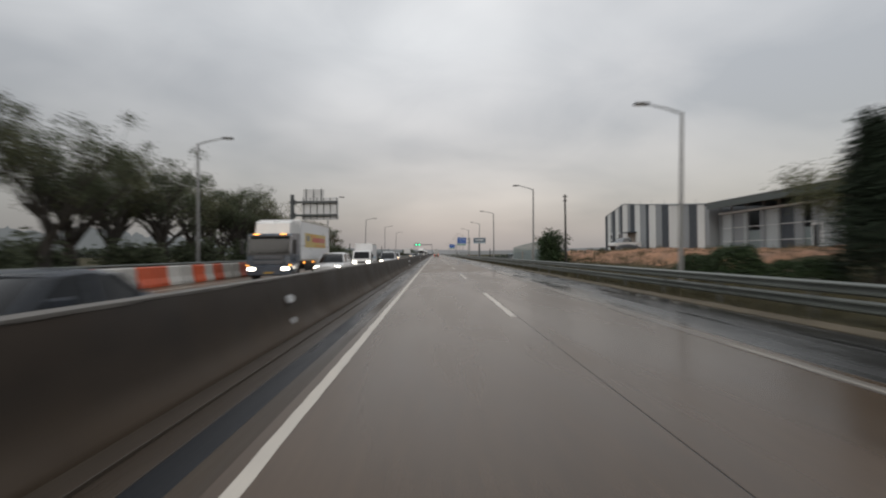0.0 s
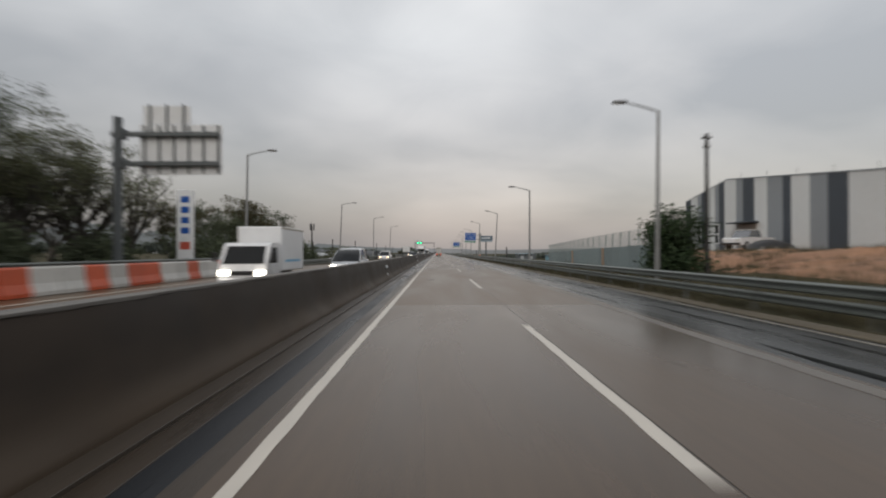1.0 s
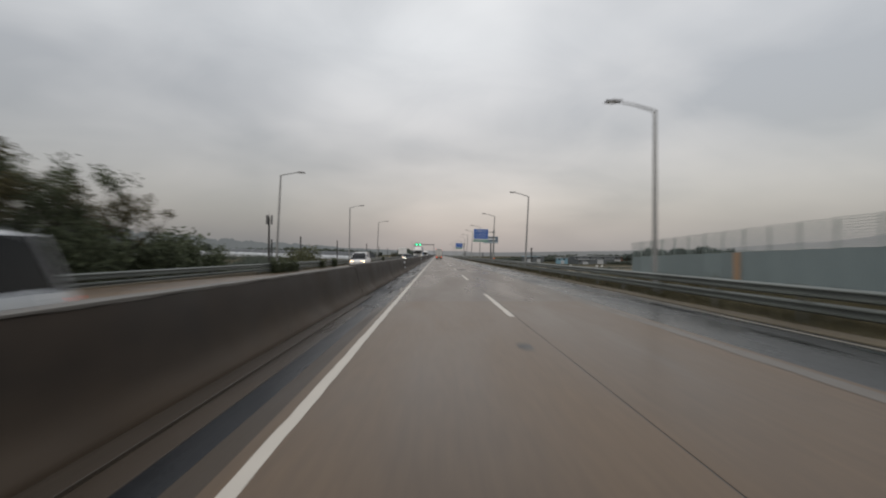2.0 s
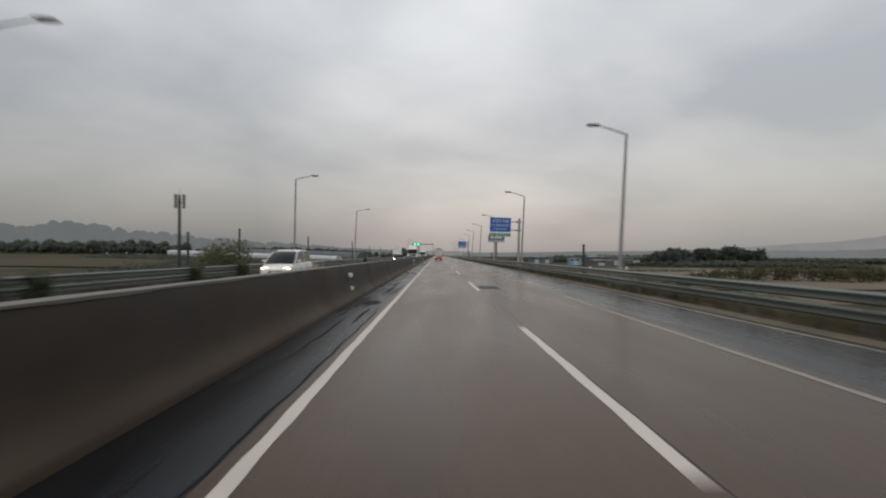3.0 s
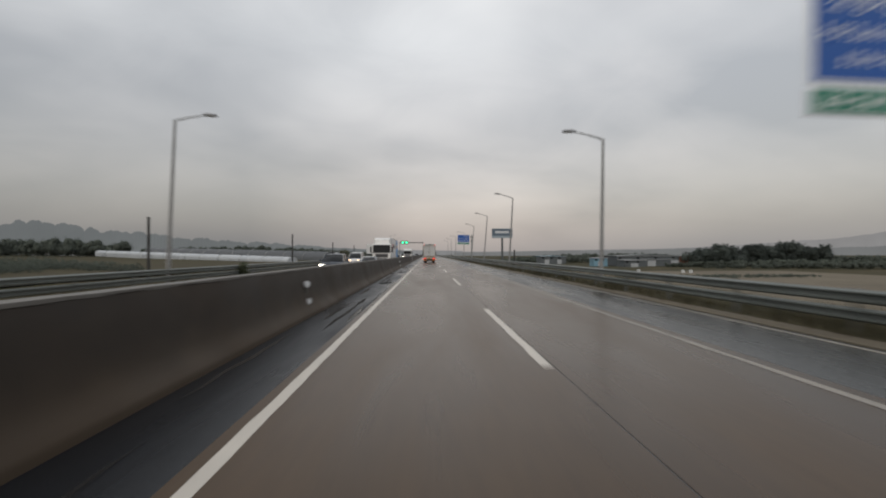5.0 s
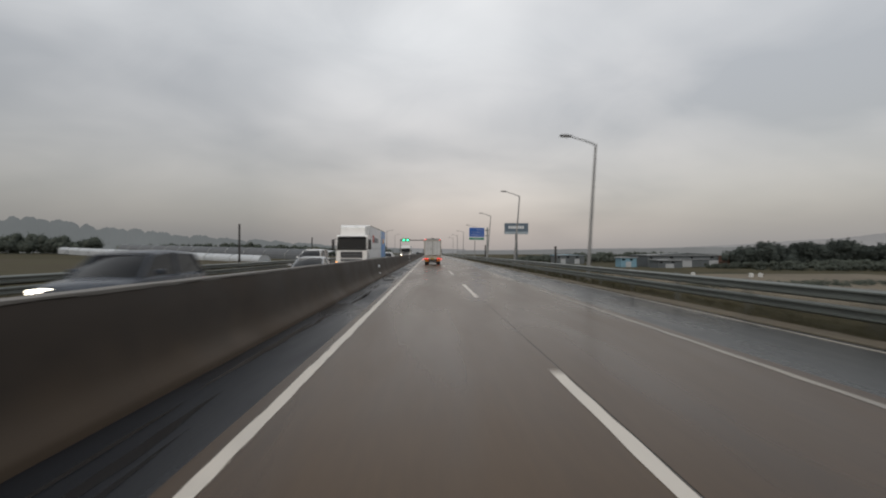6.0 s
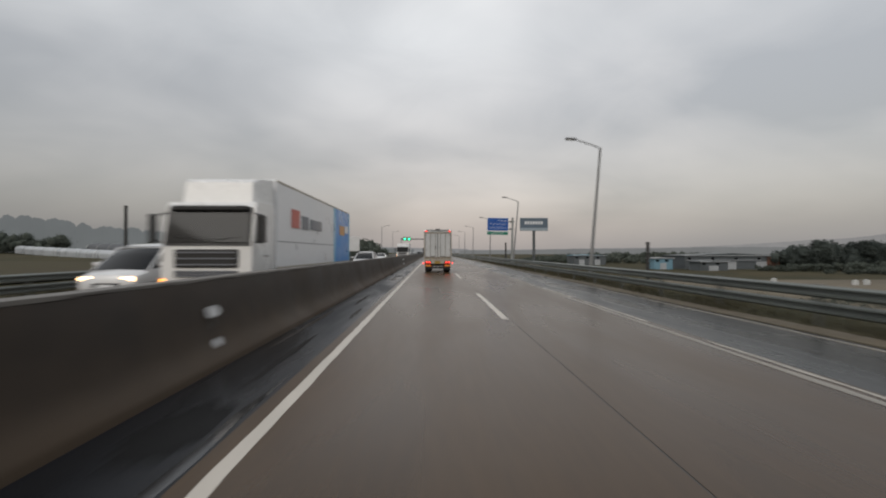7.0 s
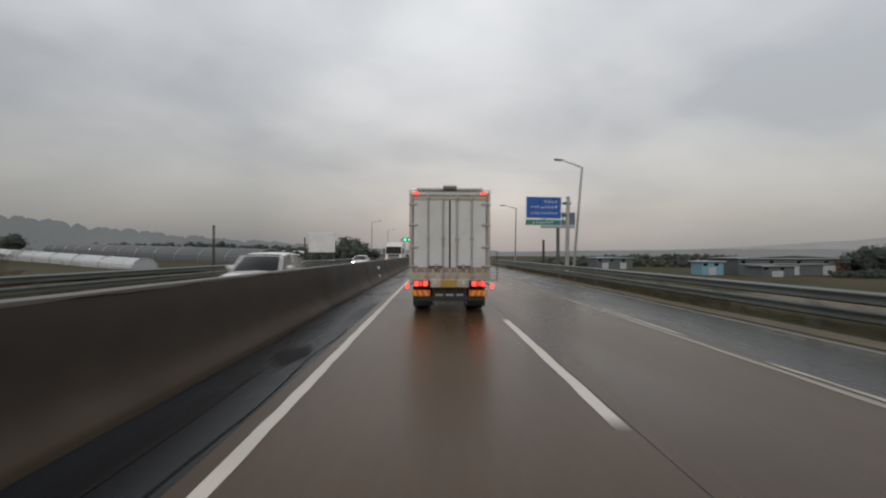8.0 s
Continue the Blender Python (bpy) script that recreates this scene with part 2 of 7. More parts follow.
M_BARK = material("grey_brown_bark", (0.050, 0.043, 0.036), 0.85, vary=0.35, grain=14, bump=0.6, stretch=(1, 1, 0.2))
M_WHITE = material("white_truck_paint", (0.70, 0.70, 0.69), 0.28, vary=0.06, grain=6, stain=1.0, bump=0.02, coat=0.3)
M_BOXWHITE = material("white_box_panel", (0.72, 0.73, 0.74), 0.35, vary=0.07, grain=4, stain=0.7, bump=0.02)
M_BOXALU = material("grimy_aluminium_frame", (0.40, 0.365, 0.31), 0.42, 0.35, vary=0.22, grain=9, stain=1.5, bump=0.05)
# rear doors greyer than the box: shade of the tail put into colour
M_BOXDOOR = material("shade_greyed_white_panel", (0.52, 0.53, 0.53), 0.38, vary=0.10, grain=4, stain=1.3, bump=0.02)
M_SILLBROWN = material("grimy_brown_sill", (0.25, 0.20, 0.145), 0.5, vary=0.3, grain=9, stain=2.5, bump=0.06)
M_CHROME = material("dull_steel_rod", (0.38, 0.37, 0.35), 0.35, 0.6, vary=0.15, bump=0.03)
M_BLACK = material("black_plastic", (0.018, 0.018, 0.019), 0.5, vary=0.25, bump=0.08)
M_RUBBER = material("wet_tyre_rubber", (0.017, 0.017, 0.017), 0.55, vary=0.25, grain=25, bump=0.2)
M_RIM = material("steel_wheel_rim", (0.33, 0.33, 0.33), 0.35, 0.7, vary=0.15, bump=0.04)
M_GLASS = glass("dark_vehicle_glass")
M_SILVER = material("silver_car_paint", (0.46, 0.48, 0.50), 0.25, 0.45, vary=0.08, bump=0.02, coat=0.5)
M_NAVY = material("dark_blue_black_car_paint", (0.012, 0.020, 0.034), 0.28, 0.0, vary=0.15, bump=0.02, coat=0.15)
M_CARWHITE = material("white_car_paint", (0.68, 0.69, 0.70), 0.25, vary=0.06, bump=0.02, coat=0.5)
M_BLUEVINYL = material("blue_truck_graphic", (0.045, 0.24, 0.60), 0.35, vary=0.12, bump=0.02)
M_CYANVINYL = material("light_blue_truck_graphic", (0.16, 0.42, 0.62), 0.35, vary=0.12, bump=0.02)
M_YELLOWVINYL = material("yellow_truck_graphic", (0.55, 0.40, 0.10), 0.4, vary=0.18, bump=0.02)
M_REDVINYL = material("red_truck_graphic", (0.50, 0.10, 0.07), 0.4, vary=0.18, bump=0.02)
M_ORANGE = material("orange_graphic", (0.60, 0.28, 0.05), 0.4, vary=0.15, bump=0.02)
M_GREYVINYL = material("grey_lettering", (0.16, 0.17, 0.19), 0.4, vary=0.15, bump=0.02)
M_REFLECT = material("orange_red_reflective_board", (0.62, 0.13, 0.035), 0.3, vary=0.1, bump=0)
M_REFLECT2 = material("yellow_reflective_stripe", (0.70, 0.36, 0.05), 0.3, vary=0.1, bump=0)
M_PLATE = material("blank_yellow_plate", (0.34, 0.22, 0.05), 0.45, vary=0.15, bump=0.02)
M_SIGNBLUE = material("blue_retroreflective_sheet", (0.010, 0.085, 0.36), 0.35, vary=0.08, grain=30, bump=0.02)
M_SIGNGREEN = material("green_retroreflective_sheet", (0.02, 0.19, 0.13), 0.35, vary=0.1, grain=30, bump=0.02)
M_SIGNWHITE = material("white_retroreflective_sheet", (0.72, 0.74, 0.76), 0.35, vary=0.06, bump=0.02)
M_SIGNBACK = material("dull_aluminium_sign_back", (0.60, 0.61, 0.62), 0.5, 0.1, vary=0.15, bump=0.04)
M_TRUSS = material("dark_grey_sign_steel", (0.085, 0.095, 0.10), 0.5, 0.2, vary=0.2)
M_REDPLASTIC = material("faded_red_orange_plastic", (0.52, 0.085, 0.028), 0.45, vary=0.2, grain=8, stain=2.0, bump=0.05, rand=0.15)
M_WHITEPLASTIC = material("dirty_white_plastic", (0.50, 0.49, 0.46), 0.45, vary=0.22, grain=8, stain=2.0, bump=0.05, rand=0.12)
M_CLADWHITE = material("white_corrugated_cladding", (0.60, 0.625, 0.63), 0.45, vary=0.05, grain=2, stain=0.3, bump=0.03)
M_CLADGREY = material("mid_grey_corrugated_cladding", (0.25, 0.275, 0.295), 0.45, vary=0.06, grain=2, stain=0.3, bump=0.03)
M_CLADDARK = material("charcoal_corrugated_cladding", (0.050, 0.062, 0.078), 0.45, vary=0.08, grain=2, stain=0.3, bump=0.03)
M_ROOFDARK = material("dark_green_grey_roof_sheet", (0.060, 0.072, 0.074), 0.45, vary=0.12, grain=2, stain=0.3, bump=0.03)
M_FASCIA = material("grey_green_fascia_sheet", (0.075, 0.092, 0.092), 0.45, vary=0.08, grain=2, stain=0.3, bump=0.03)
M_SHEETPALE = material("pale_blue_grey_upright_sheet", (0.40, 0.44, 0.46), 0.4, vary=0.10, grain=2, stain=0.5, bump=0.03)
M_CONC = material("grey_cast_concrete", (0.25, 0.235, 0.21), 0.7, vary=0.2, grain=6, stain=0.6, bump=0.15)
M_PANEL = material("grey_green_fence_panel", (0.19, 0.235, 0.245), 0.45, vary=0.10, grain=3, stain=0.5, bump=0.03, rand=0.10)
M_MESH = material("green_grey_fence_wire", (0.22, 0.27, 0.26), 0.5, 0.1, vary=0.1, bump=0)
M_ORANGEPOST = material("faded_orange_panel", (0.36, 0.23, 0.14), 0.5, vary=0.2, bump=0.03)
M_ORANGEBOX = material("orange_box_plastic", (0.62, 0.16, 0.035), 0.45, vary=0.12, bump=0.02)
M_NET = material("dark_shade_net", (0.085, 0.092, 0.100), 0.7, vary=0.2, grain=1, stain=0.3, bump=0.1)
M_VINYL = material("white_greenhouse_film", (0.38, 0.405, 0.43), 0.3, vary=0.08, grain=1, stain=0.1, bump=0.05)
M_SHEDWALL = material("grey_blue_shed_wall", (0.085, 0.097, 0.105), 0.6, vary=0.25, bump=0.05)
M_BRICKEND = material("brown_brick_wall", (0.17, 0.085, 0.06), 0.8, vary=0.25, grain=4, stain=0.4, bump=0.05)
M_SHEDROOF = material("pale_grey_shed_roof", (0.36, 0.38, 0.40), 0.45, vary=0.12, bump=0.05)
M_CABGREY = material("blue_grey_cab_paint", (0.060, 0.075, 0.098), 0.3, vary=0.12, bump=0.02, coat=0.4)
M_SHEDBLUE = material("light_blue_shed_wall", (0.15, 0.28, 0.36), 0.5, vary=0.12, bump=0.05)
# wood greens paled: rain haze of the distance put into the base colour
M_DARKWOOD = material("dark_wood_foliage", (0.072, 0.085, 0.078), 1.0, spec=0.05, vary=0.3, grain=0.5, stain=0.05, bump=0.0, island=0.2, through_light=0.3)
M_HAZEWOOD = material("haze_paled_wood_foliage", (0.110, 0.126, 0.108), 1.0, spec=0.05, vary=0.3, grain=0.5, stain=0.05, bump=0.0, island=0.2, through_light=0.4)
M_BILL = material("slate_blue_billboard", (0.10, 0.14, 0.185), 0.4, vary=0.1, grain=3, bump=0.02)
M_BILLGREY = material("pale_blue_billboard_band", (0.30, 0.36, 0.41), 0.4, vary=0.1, grain=3, bump=0.02)
M_RED_ON = lit("glowing_red_lamp", (1.0, 0.06, 0.045), 2.2)
M_RED_DIM = lit("faintly_lit_red_lamp", (0.8, 0.05, 0.03), 0.8)
M_HEAD_ON = lit("glowing_headlamp", (1.0, 0.93, 0.78), 9.0)
M_HEAD_WARM = lit("glowing_warm_headlamp", (1.0, 0.62, 0.32), 7.0)
M_HEAD_FAR = lit("glowing_distant_headlamp", (1.0, 0.95, 0.85), 30.0)
M_AMBER_ON = lit("glowing_amber_lamp", (1.0, 0.38, 0.06), 3.5)
M_GREEN_ON = lit("glowing_green_signal", (0.05, 1.0, 0.42), 3.0)


# ------------------------------------------------------------ mesh tools
class Geo:
    """Collects vertices and faces of one mesh."""

    def __init__(self):
        self.v, self.f = [], []

    def add(self, verts, faces, centre=None):
        n = len(self.v)
        self.v += [tuple(p) for p in verts]
        for f in faces:
            f = list(f)
            if centre is not None:
                a, b, c = (Vector(verts[f[i]]) for i in (0, 1, 2))
                mid = sum((Vector(verts[i]) for i in f), Vector()) / len(f)
                if (b - a).cross(c - a).dot(mid - Vector(centre)) < 0:
                    f.reverse()
            self.f.append([i + n for i in f])
        return self

    def box(self, x0, x1, y0, y1, z0, z1, b=0.0, m=None):
        """A box, with chamfered edges where b is given."""
        lo, hi = (min(x0, x1), min(y0, y1), min(z0, z1)), (max(x0, x1), max(y0, y1), max(z0, z1))
        c = [(lo[i] + hi[i]) / 2 for i in range(3)]
        b = min(b, *[(hi[i] - lo[i]) * 0.45 for i in range(3)])
        if b <= 0:
            vs = [((lo, hi)[i][0], (lo, hi)[j][1], (lo, hi)[k][2]) for i in (0, 1) for j in (0, 1) for k in (0, 1)]
            fs = [(0, 1, 3, 2), (4, 6, 7, 5), (0, 4, 5, 1), (2, 3, 7, 6), (0, 2, 6, 4), (1, 5, 7, 3)]
        else:
            vs, fs = [], []
            for s in range(8):
                sg = ((s >> 2) & 1, (s >> 1) & 1, s & 1)
                for a in range(3):
                    vs.append(tuple((hi[i] if sg[i] else lo[i]) - (0 if i == a else (b if sg[i] else -b)) for i in range(3)))
                fs.append((s * 3, s * 3 + 1, s * 3 + 2))
            bit = (4, 2, 1)
            for a in range(3):
                u, w = [i for i in range(3) if i != a]
                for sa in (0, 1):
                    q = [sa * bit[a] + i * bit[u] + j * bit[w] for i, j in ((0, 0), (1, 0), (1, 1), (0, 1))]
                    fs.append([k * 3 + a for k in q])
                for su in (0, 1):
                    for sw in (0, 1):
                        k0 = su * bit[u] + sw * bit[w]
                        k1 = k0 + bit[a]
                        fs.append((k0 * 3 + u, k1 * 3 + u, k1 * 3 + w, k0 * 3 + w))
        if m is not None:
            vs = [tuple(m @ Vector(p)) for p in vs]
            c = m @ Vector(c)
        return self.add(vs, fs, c)

    def cyl(self, p0, p1, r0, r1=None, seg=8, caps=True):
        p0, p1 = Vector(p0), Vector(p1)
        r1 = r0 if r1 is None else r1
        d = (p1 - p0).normalized()
        u = d.cross(Vector((0, 0, 1)) if abs(d.z) < 0.9 else Vector((1, 0, 0))).normalized()
        w = d.cross(u)
        vs = []
        for p, r in ((p0, r0), (p1, r1)):
            for i in range(seg):
                a = 2 * math.pi * i / seg
                vs.append(p + u * (r * math.cos(a)) + w * (r * math.sin(a)))
        fs = [(i, (i + 1) % seg, seg + (i + 1) % seg, seg + i) for i in range(seg)]
        if caps:
            fs += [tuple(reversed(range(seg))), tuple(range(seg, 2 * seg))]
        return self.add(vs, fs, (p0 + p1) / 2)

    def tube(self, pts, radii, seg=6):
        for a, b, ra, rb in zip(pts, pts[1:], radii, radii[1:]):
            self.cyl(a, b, ra, rb, seg)
        return self

    def prism(self, prof, y0, y1, axis="y"):
        """A profile of (across, up) swept along y, or of (along, up) swept along x."""
        n = len(prof)
        vs = [((p[0], y, p[1]) if axis == "y" else (y, p[0], p[1])) for y in (y0, y1) for p in prof]
        fs = [(i, (i + 1) % n, n + (i + 1) % n, n + i) for i in range(n)] + [tuple(range(n)), tuple(range(n, 2 * n))]
        area = sum(prof[i][0] * prof[(i + 1) % n][1] - prof[(i + 1) % n][0] * prof[i][1] for i in range(n))
        flip = (area > 0) == (axis == "y")
        n0 = len(self.v)
        self.v += vs
        for k, f in enumerate(fs):
            f = list(f)
            out = k == n
            if (not flip) != out:
                f.reverse()
            self.f.append([i + n0 for i in f])
        return self

    def quad(self, a, b, c, d):
        return self.add([a, b, c, d], [(0, 1, 2, 3)])

    def mesh(self, name, mat, smooth=False):
        me = bpy.data.meshes.new(name)
        me.from_pydata([tuple(p) for p in self.v], [], self.f)
        me.materials.append(mat)
        me.update()
        if smooth:
            me.polygons.foreach_set("use_smooth", [True] * len(me.polygons))
            if smooth != "all":
                me.set_sharp_from_angle(angle=radians(38))
        me.update()
        return me


def part(name, geo, mat, parent, label="", smooth=False, at=None):
    ob = new(name, geo if isinstance(geo, bpy.types.Mesh) else geo.mesh(name, mat, smooth))
    ob.parent = parent
    if at is not None:
        ob.matrix_basis = at
    return tagged(ob, label) if label else ob


def thing(name, label, category, group="", m=None):
    ob = new(name)
    ob.empty_display_size = 0.2
    if m is not None:
        ob.matrix_basis = m
    return tagged(ob, label, category, group)


def single(name, geo, mat, label="", category="", group="", kind="", m=None, smooth=False):
    ob = new(name, geo.mesh(name, mat, smooth))
    if m is not None:
        ob.matrix_basis = m
    return tagged(ob, label, category, group, kind)


def smoothstep(a, b, x):
    t = min(1.0, max(0.0, (x - a) / (b - a)))
    return t * t * (3 - 2 * t)


# ------------------------------------------------------------ ground and road
ROAD_FROM, ROAD_TO = -40.0, 1500.0


def ground_height(x, y):
    """Bank by the factory, low fields further on, the road on a dam between."""
    z = -0.12
    if x > 9.6:
        bank = (1 - smoothstep(92, 112, y)) * (0.25 + 1.45 * smoothstep(12.5, 24, x)) * (1 - smoothstep(60, 160, x))
        low = -3.8 * smoothstep(100, 135, y) * smoothstep(11.5, 24, x)
        z += bank + low
    elif x < -14.2:
        z += 0.12 + 0.35 * (1 - smoothstep(76, 110, y)) - 0.9 * smoothstep(95, 130, y) * smoothstep(-15.0, -19, x) + 0.011 * min(300, max(0, -x - 22)) * smoothstep(60, 200, y)
    return z


def build_ground():
    xs = sorted({*range(-60, 61, 4), -14.2, -15, -16, -18, 9.6, 10, 11, 11.5, 12.5, 14, 18, 22, 30, -80, 80, -120, 120, -200, 200, -400, 400, -900, 900, -2500, 2500, -4500, 4500})
    ys = sorted({*range(-60, 300, 5), 330, 380, 450, 600, 900, 1500, 2500, 4500, -120, -400, -2000, -4500})
    g = Geo()
    nx = len(xs)
    g.v = [(x, y, ground_height(x, y) + (0.10 * noise.noise((x * 0.13, y * 0.13, 0)) if abs(x + 2) > 14 and abs(x) < 300 else 0)) for y in ys for x in xs]
    g.f = [(j * nx + i, j * nx + i + 1, (j + 1) * nx + i + 1, (j + 1) * nx + i) for j in range(len(ys) - 1) for i in range(nx - 1)]
    single("ground", g, M_GRASS, "wet green and brown ground beside the highway", "ground", kind="structure", smooth=True)


build_ground()


def strip(name, x0, x1, y0, y1, z0, z1, mat, label, category="road"):
    return single(name, Geo().box(x0, x1, y0, y1, z0, z1, 0.006), mat, label, category, kind="structure")


DASH_X, EDGE_L, EDGE_R = 1.80, -1.775, 5.05
road = tagged(new("road"), "wet brownish-grey concrete highway carriageway", "road", kind="structure")
for y0, y1, mat in ((ROAD_FROM, 46.0, M_ROAD), (46.0, 78.0, M_ROADPALE), (78.0, ROAD_TO, M_ROADDARK)):
    part("slab", Geo().box(-1.99, 1.895, y0, y1, -0.3, 0.0), mat, road)
    part("slab", Geo().box(1.915, 5.36, y0, y1, -0.3, 0.0), mat, road)
part("joint", Geo().box(5.36, 5.40, ROAD_FROM, ROAD_TO, -0.3, -0.003), M_SEAL, road, "black joint beside the hard shoulder")
part("joint", Geo().box(1.895, 1.915, ROAD_FROM, ROAD_TO, -0.3, -0.004), M_SEAL, road, "black sealed lengthwise joint")


def opposite_z(x, y):
    """The oncoming carriageway rises a little towards its far edge."""
    return max(0.0, -x - 4.5) * (0.048 - 0.036 * smoothstep(74, 112, y))


def opposite_road():
    g = Geo()
    ys = [ROAD_FROM + 4 * k for k in range(60)] + [205, 260, 400, 800, ROAD_TO]
    xs = [-4.5, -8.0, -11.5, -13.4]
    g.v = [(x, y, opposite_z(x, y)) for y in ys for x in xs]
    g.f = [(j * 4 + i, j * 4 + 4 + i, j * 4 + 5 + i, j * 4 + 1 + i) for j in range(len(ys) - 1) for i in range(3)]
    single("road_2", g, M_ROADPALE, "wet concrete carriageway of the oncoming traffic", "road", kind="structure")


opposite_road()
strip("shoulder_3", 5.40, 8.05, ROAD_FROM, 26.0, -0.3, -0.006, M_SHOULDER, "wet worn grey hard shoulder", "shoulder")
strip("shoulder_1", 5.40, 8.05, 26.0, ROAD_TO, -0.3, -0.006, M_ASPHALT, "wet dark asphalt hard shoulder", "shoulder")
strip("shoulder_4", -2.27, -1.99, ROAD_FROM, 76.0, -0.3, -0.006, M_SILT, "silty brown wet margin beside the lane line", "shoulder")
strip("shoulder_5", -2.62, -2.27, ROAD_FROM, 76.0, -0.3, -0.014, M_MEDIAN, "blackened wet drainage channel", "shoulder")
strip("shoulder_6", -3.24, -2.62, ROAD_FROM, 76.0, -0.3, -0.006, M_SILT, "silty brown band beside the gutter ledge", "shoulder")
strip("shoulder_2", -3.24, -1.99, 76.0, ROAD_TO, -0.3, -0.008, M_MEDIAN, "wet blue-black asphalt strip along the median barrier", "shoulder")
strip("gutter", -3.24, -2.94, ROAD_FROM, 80.0, -0.1, 0.035, M_GUTTER, "stained brown concrete gutter beside the barrier", "gutter")
strip("verge_4", 8.72, 9.75, ROAD_FROM, 700.0, -0.3, 0.03, M_GRASS, "dark rough grass strip under the guardrail", "verge")
strip("verge", 8.05, 8.72, ROAD_FROM, 700.0, -0.3, 0.02, M_VERGE, "brown gravel verge with dry grass under the guardrail", "verge")
strip("verge_2", -14.9, -13.3, ROAD_FROM, 96.0, -0.3, 0.44, M_VERGE, "brown gravel verge of the oncoming side", "verge")
strip("verge_3", -14.6, -13.3, 96.0, 700.0, -0.3, 0.12, M_VERGE, "brown gravel verge of the oncoming side", "verge")


def uneven_line(x, w, y0, y1, step, seed, z=0.004, ragged=0.012, drift=None):
    """A painted line with slightly ragged edges."""
    rnd = random.Random(seed)
    g = Geo()
    n = max(1, int((y1 - y0) / step))
    row = []
    for i in range(n + 1):
        y = y0 + (y1 - y0) * i / n
        x = drift(y) if drift else x
        row.append((x - w / 2 + rnd.uniform(-ragged, ragged), x + w / 2 + rnd.uniform(-ragged, ragged), y))
    for (a, b, y), (c, d, y2) in zip(row, row[1:]):
        g.add([(a, y, z), (b, y, z), (d, y2, z), (c, y2, z)], [(0, 1, 2, 3)])
    return g


markings = tagged(new("lane_marking"), "worn white painted lane lines on the carriageway", "lane marking", kind="structure")
part("edge_line", uneven_line(EDGE_L, 0.155, ROAD_FROM, 420, 0.24, 1, ragged=0.013, drift=lambda y: EDGE_L + 0.045 * smoothstep(140, 190, y)), M_PAINT, markings)
part("edge_line", uneven_line(EDGE_R, 0.13, 86, 420, 0.6, 2, ragged=0.02), M_FADED, markings, "faded grey-white line at the lane edge")
part("edge_line", uneven_line(EDGE_R + 0.02, 0.30, ROAD_FROM, 86, 0.6, 12, ragged=0.03), M_STRIP, markings, "pale worn concrete strip at the lane edge")
for y0 in (4.0, 17.5, 23.0):
    part("edge_line", uneven_line(EDGE_R - 0.02, 0.10, y0, y0 + 5.0, 0.5, int(y0), z=0.007), M_FADED, markings)
for y0 in (118.0, 131.0, 137.5, 205.0, 213.0, 219.5, 231.0, 239.0):
    part("edge_line", uneven_line(5.26, 0.085, y0, y0 + 5.2, 0.25, int(y0), ragged=0.02), M_WORN, markings)
part("edge_line", uneven_line(7.79, 0.12, 36, 420, 0.8, 3, z=-0.002), M_FADED, markings, "thin white shoulder line")
dash_mesh = uneven_line(0, 0.17, -8, 0, 0.5, 4).mesh("dash", M_PAINT)
for k in range(-1, 22):
    part("dash", dash_mesh, None, markings, at=pose(DASH_X, 21.43 + 20 * k, 0))
for k in range(0, 12):
    part("dash", dash_mesh, None, markings, at=pose(-8.0, 15 + 20 * k, opposite_z(-8, 15 + 20 * k) + 0.004))
part("edge_line", uneven_line(-4.95, 0.16, ROAD_FROM, 420, 0.8, 5, z=0.03), M_PAINT, markings)
part("edge_line", uneven_line(-11.5, 0.16, ROAD_FROM, 72, 0.8, 6, z=0.345), M_PAINT, markings)
single("road_patch", Geo().box(1.98, 3.0, 114.8, 116.9, -0.02, 0.004, 0.003), M_PATCH, "dark asphalt repair patch in the concrete lane", "road patch", kind="structure")


def puddle(rnd, x, y, w, l, z):
    """A shallow sheet of rain water with a wandering outline."""
    n, s = 28, rnd.uniform(0, 50)
    g = Geo()
    g.v = [(x, y, z)]
    for i in range(n):
        a = 2 * math.pi * i / n
        r = 1 + 0.55 * noise.noise((math.cos(a) * 1.6 + s, math.sin(a) * 1.6, s))
        g.v.append((x + math.cos(a) * w * r, y + math.sin(a) * l * r, z))
    g.f = [(0, 1 + i, 1 + (i + 1) % n) for i in range(n)]
    single("puddle", g, M_WATER, "thin sheet of rain water on the hard shoulder", "puddle", "puddles")


def tar_spot(x, y, w, l):
    g, n = Geo(), 22
    g.v = [(x, y, 0.005)] + [(x + math.cos(2 * math.pi * i / n) * w * (1 + 0.2 * noise.noise((i * 0.7, x, y))), y + math.sin(2 * math.pi * i / n) * l, 0.004) for i in range(n)]
    g.f = [(0, 1 + i, 1 + (i + 1) % n) for i in range(n)]
    single("tar_spot", g, M_SEAL, "small dark tar repair on the concrete lane", "road patch", "tar repairs")


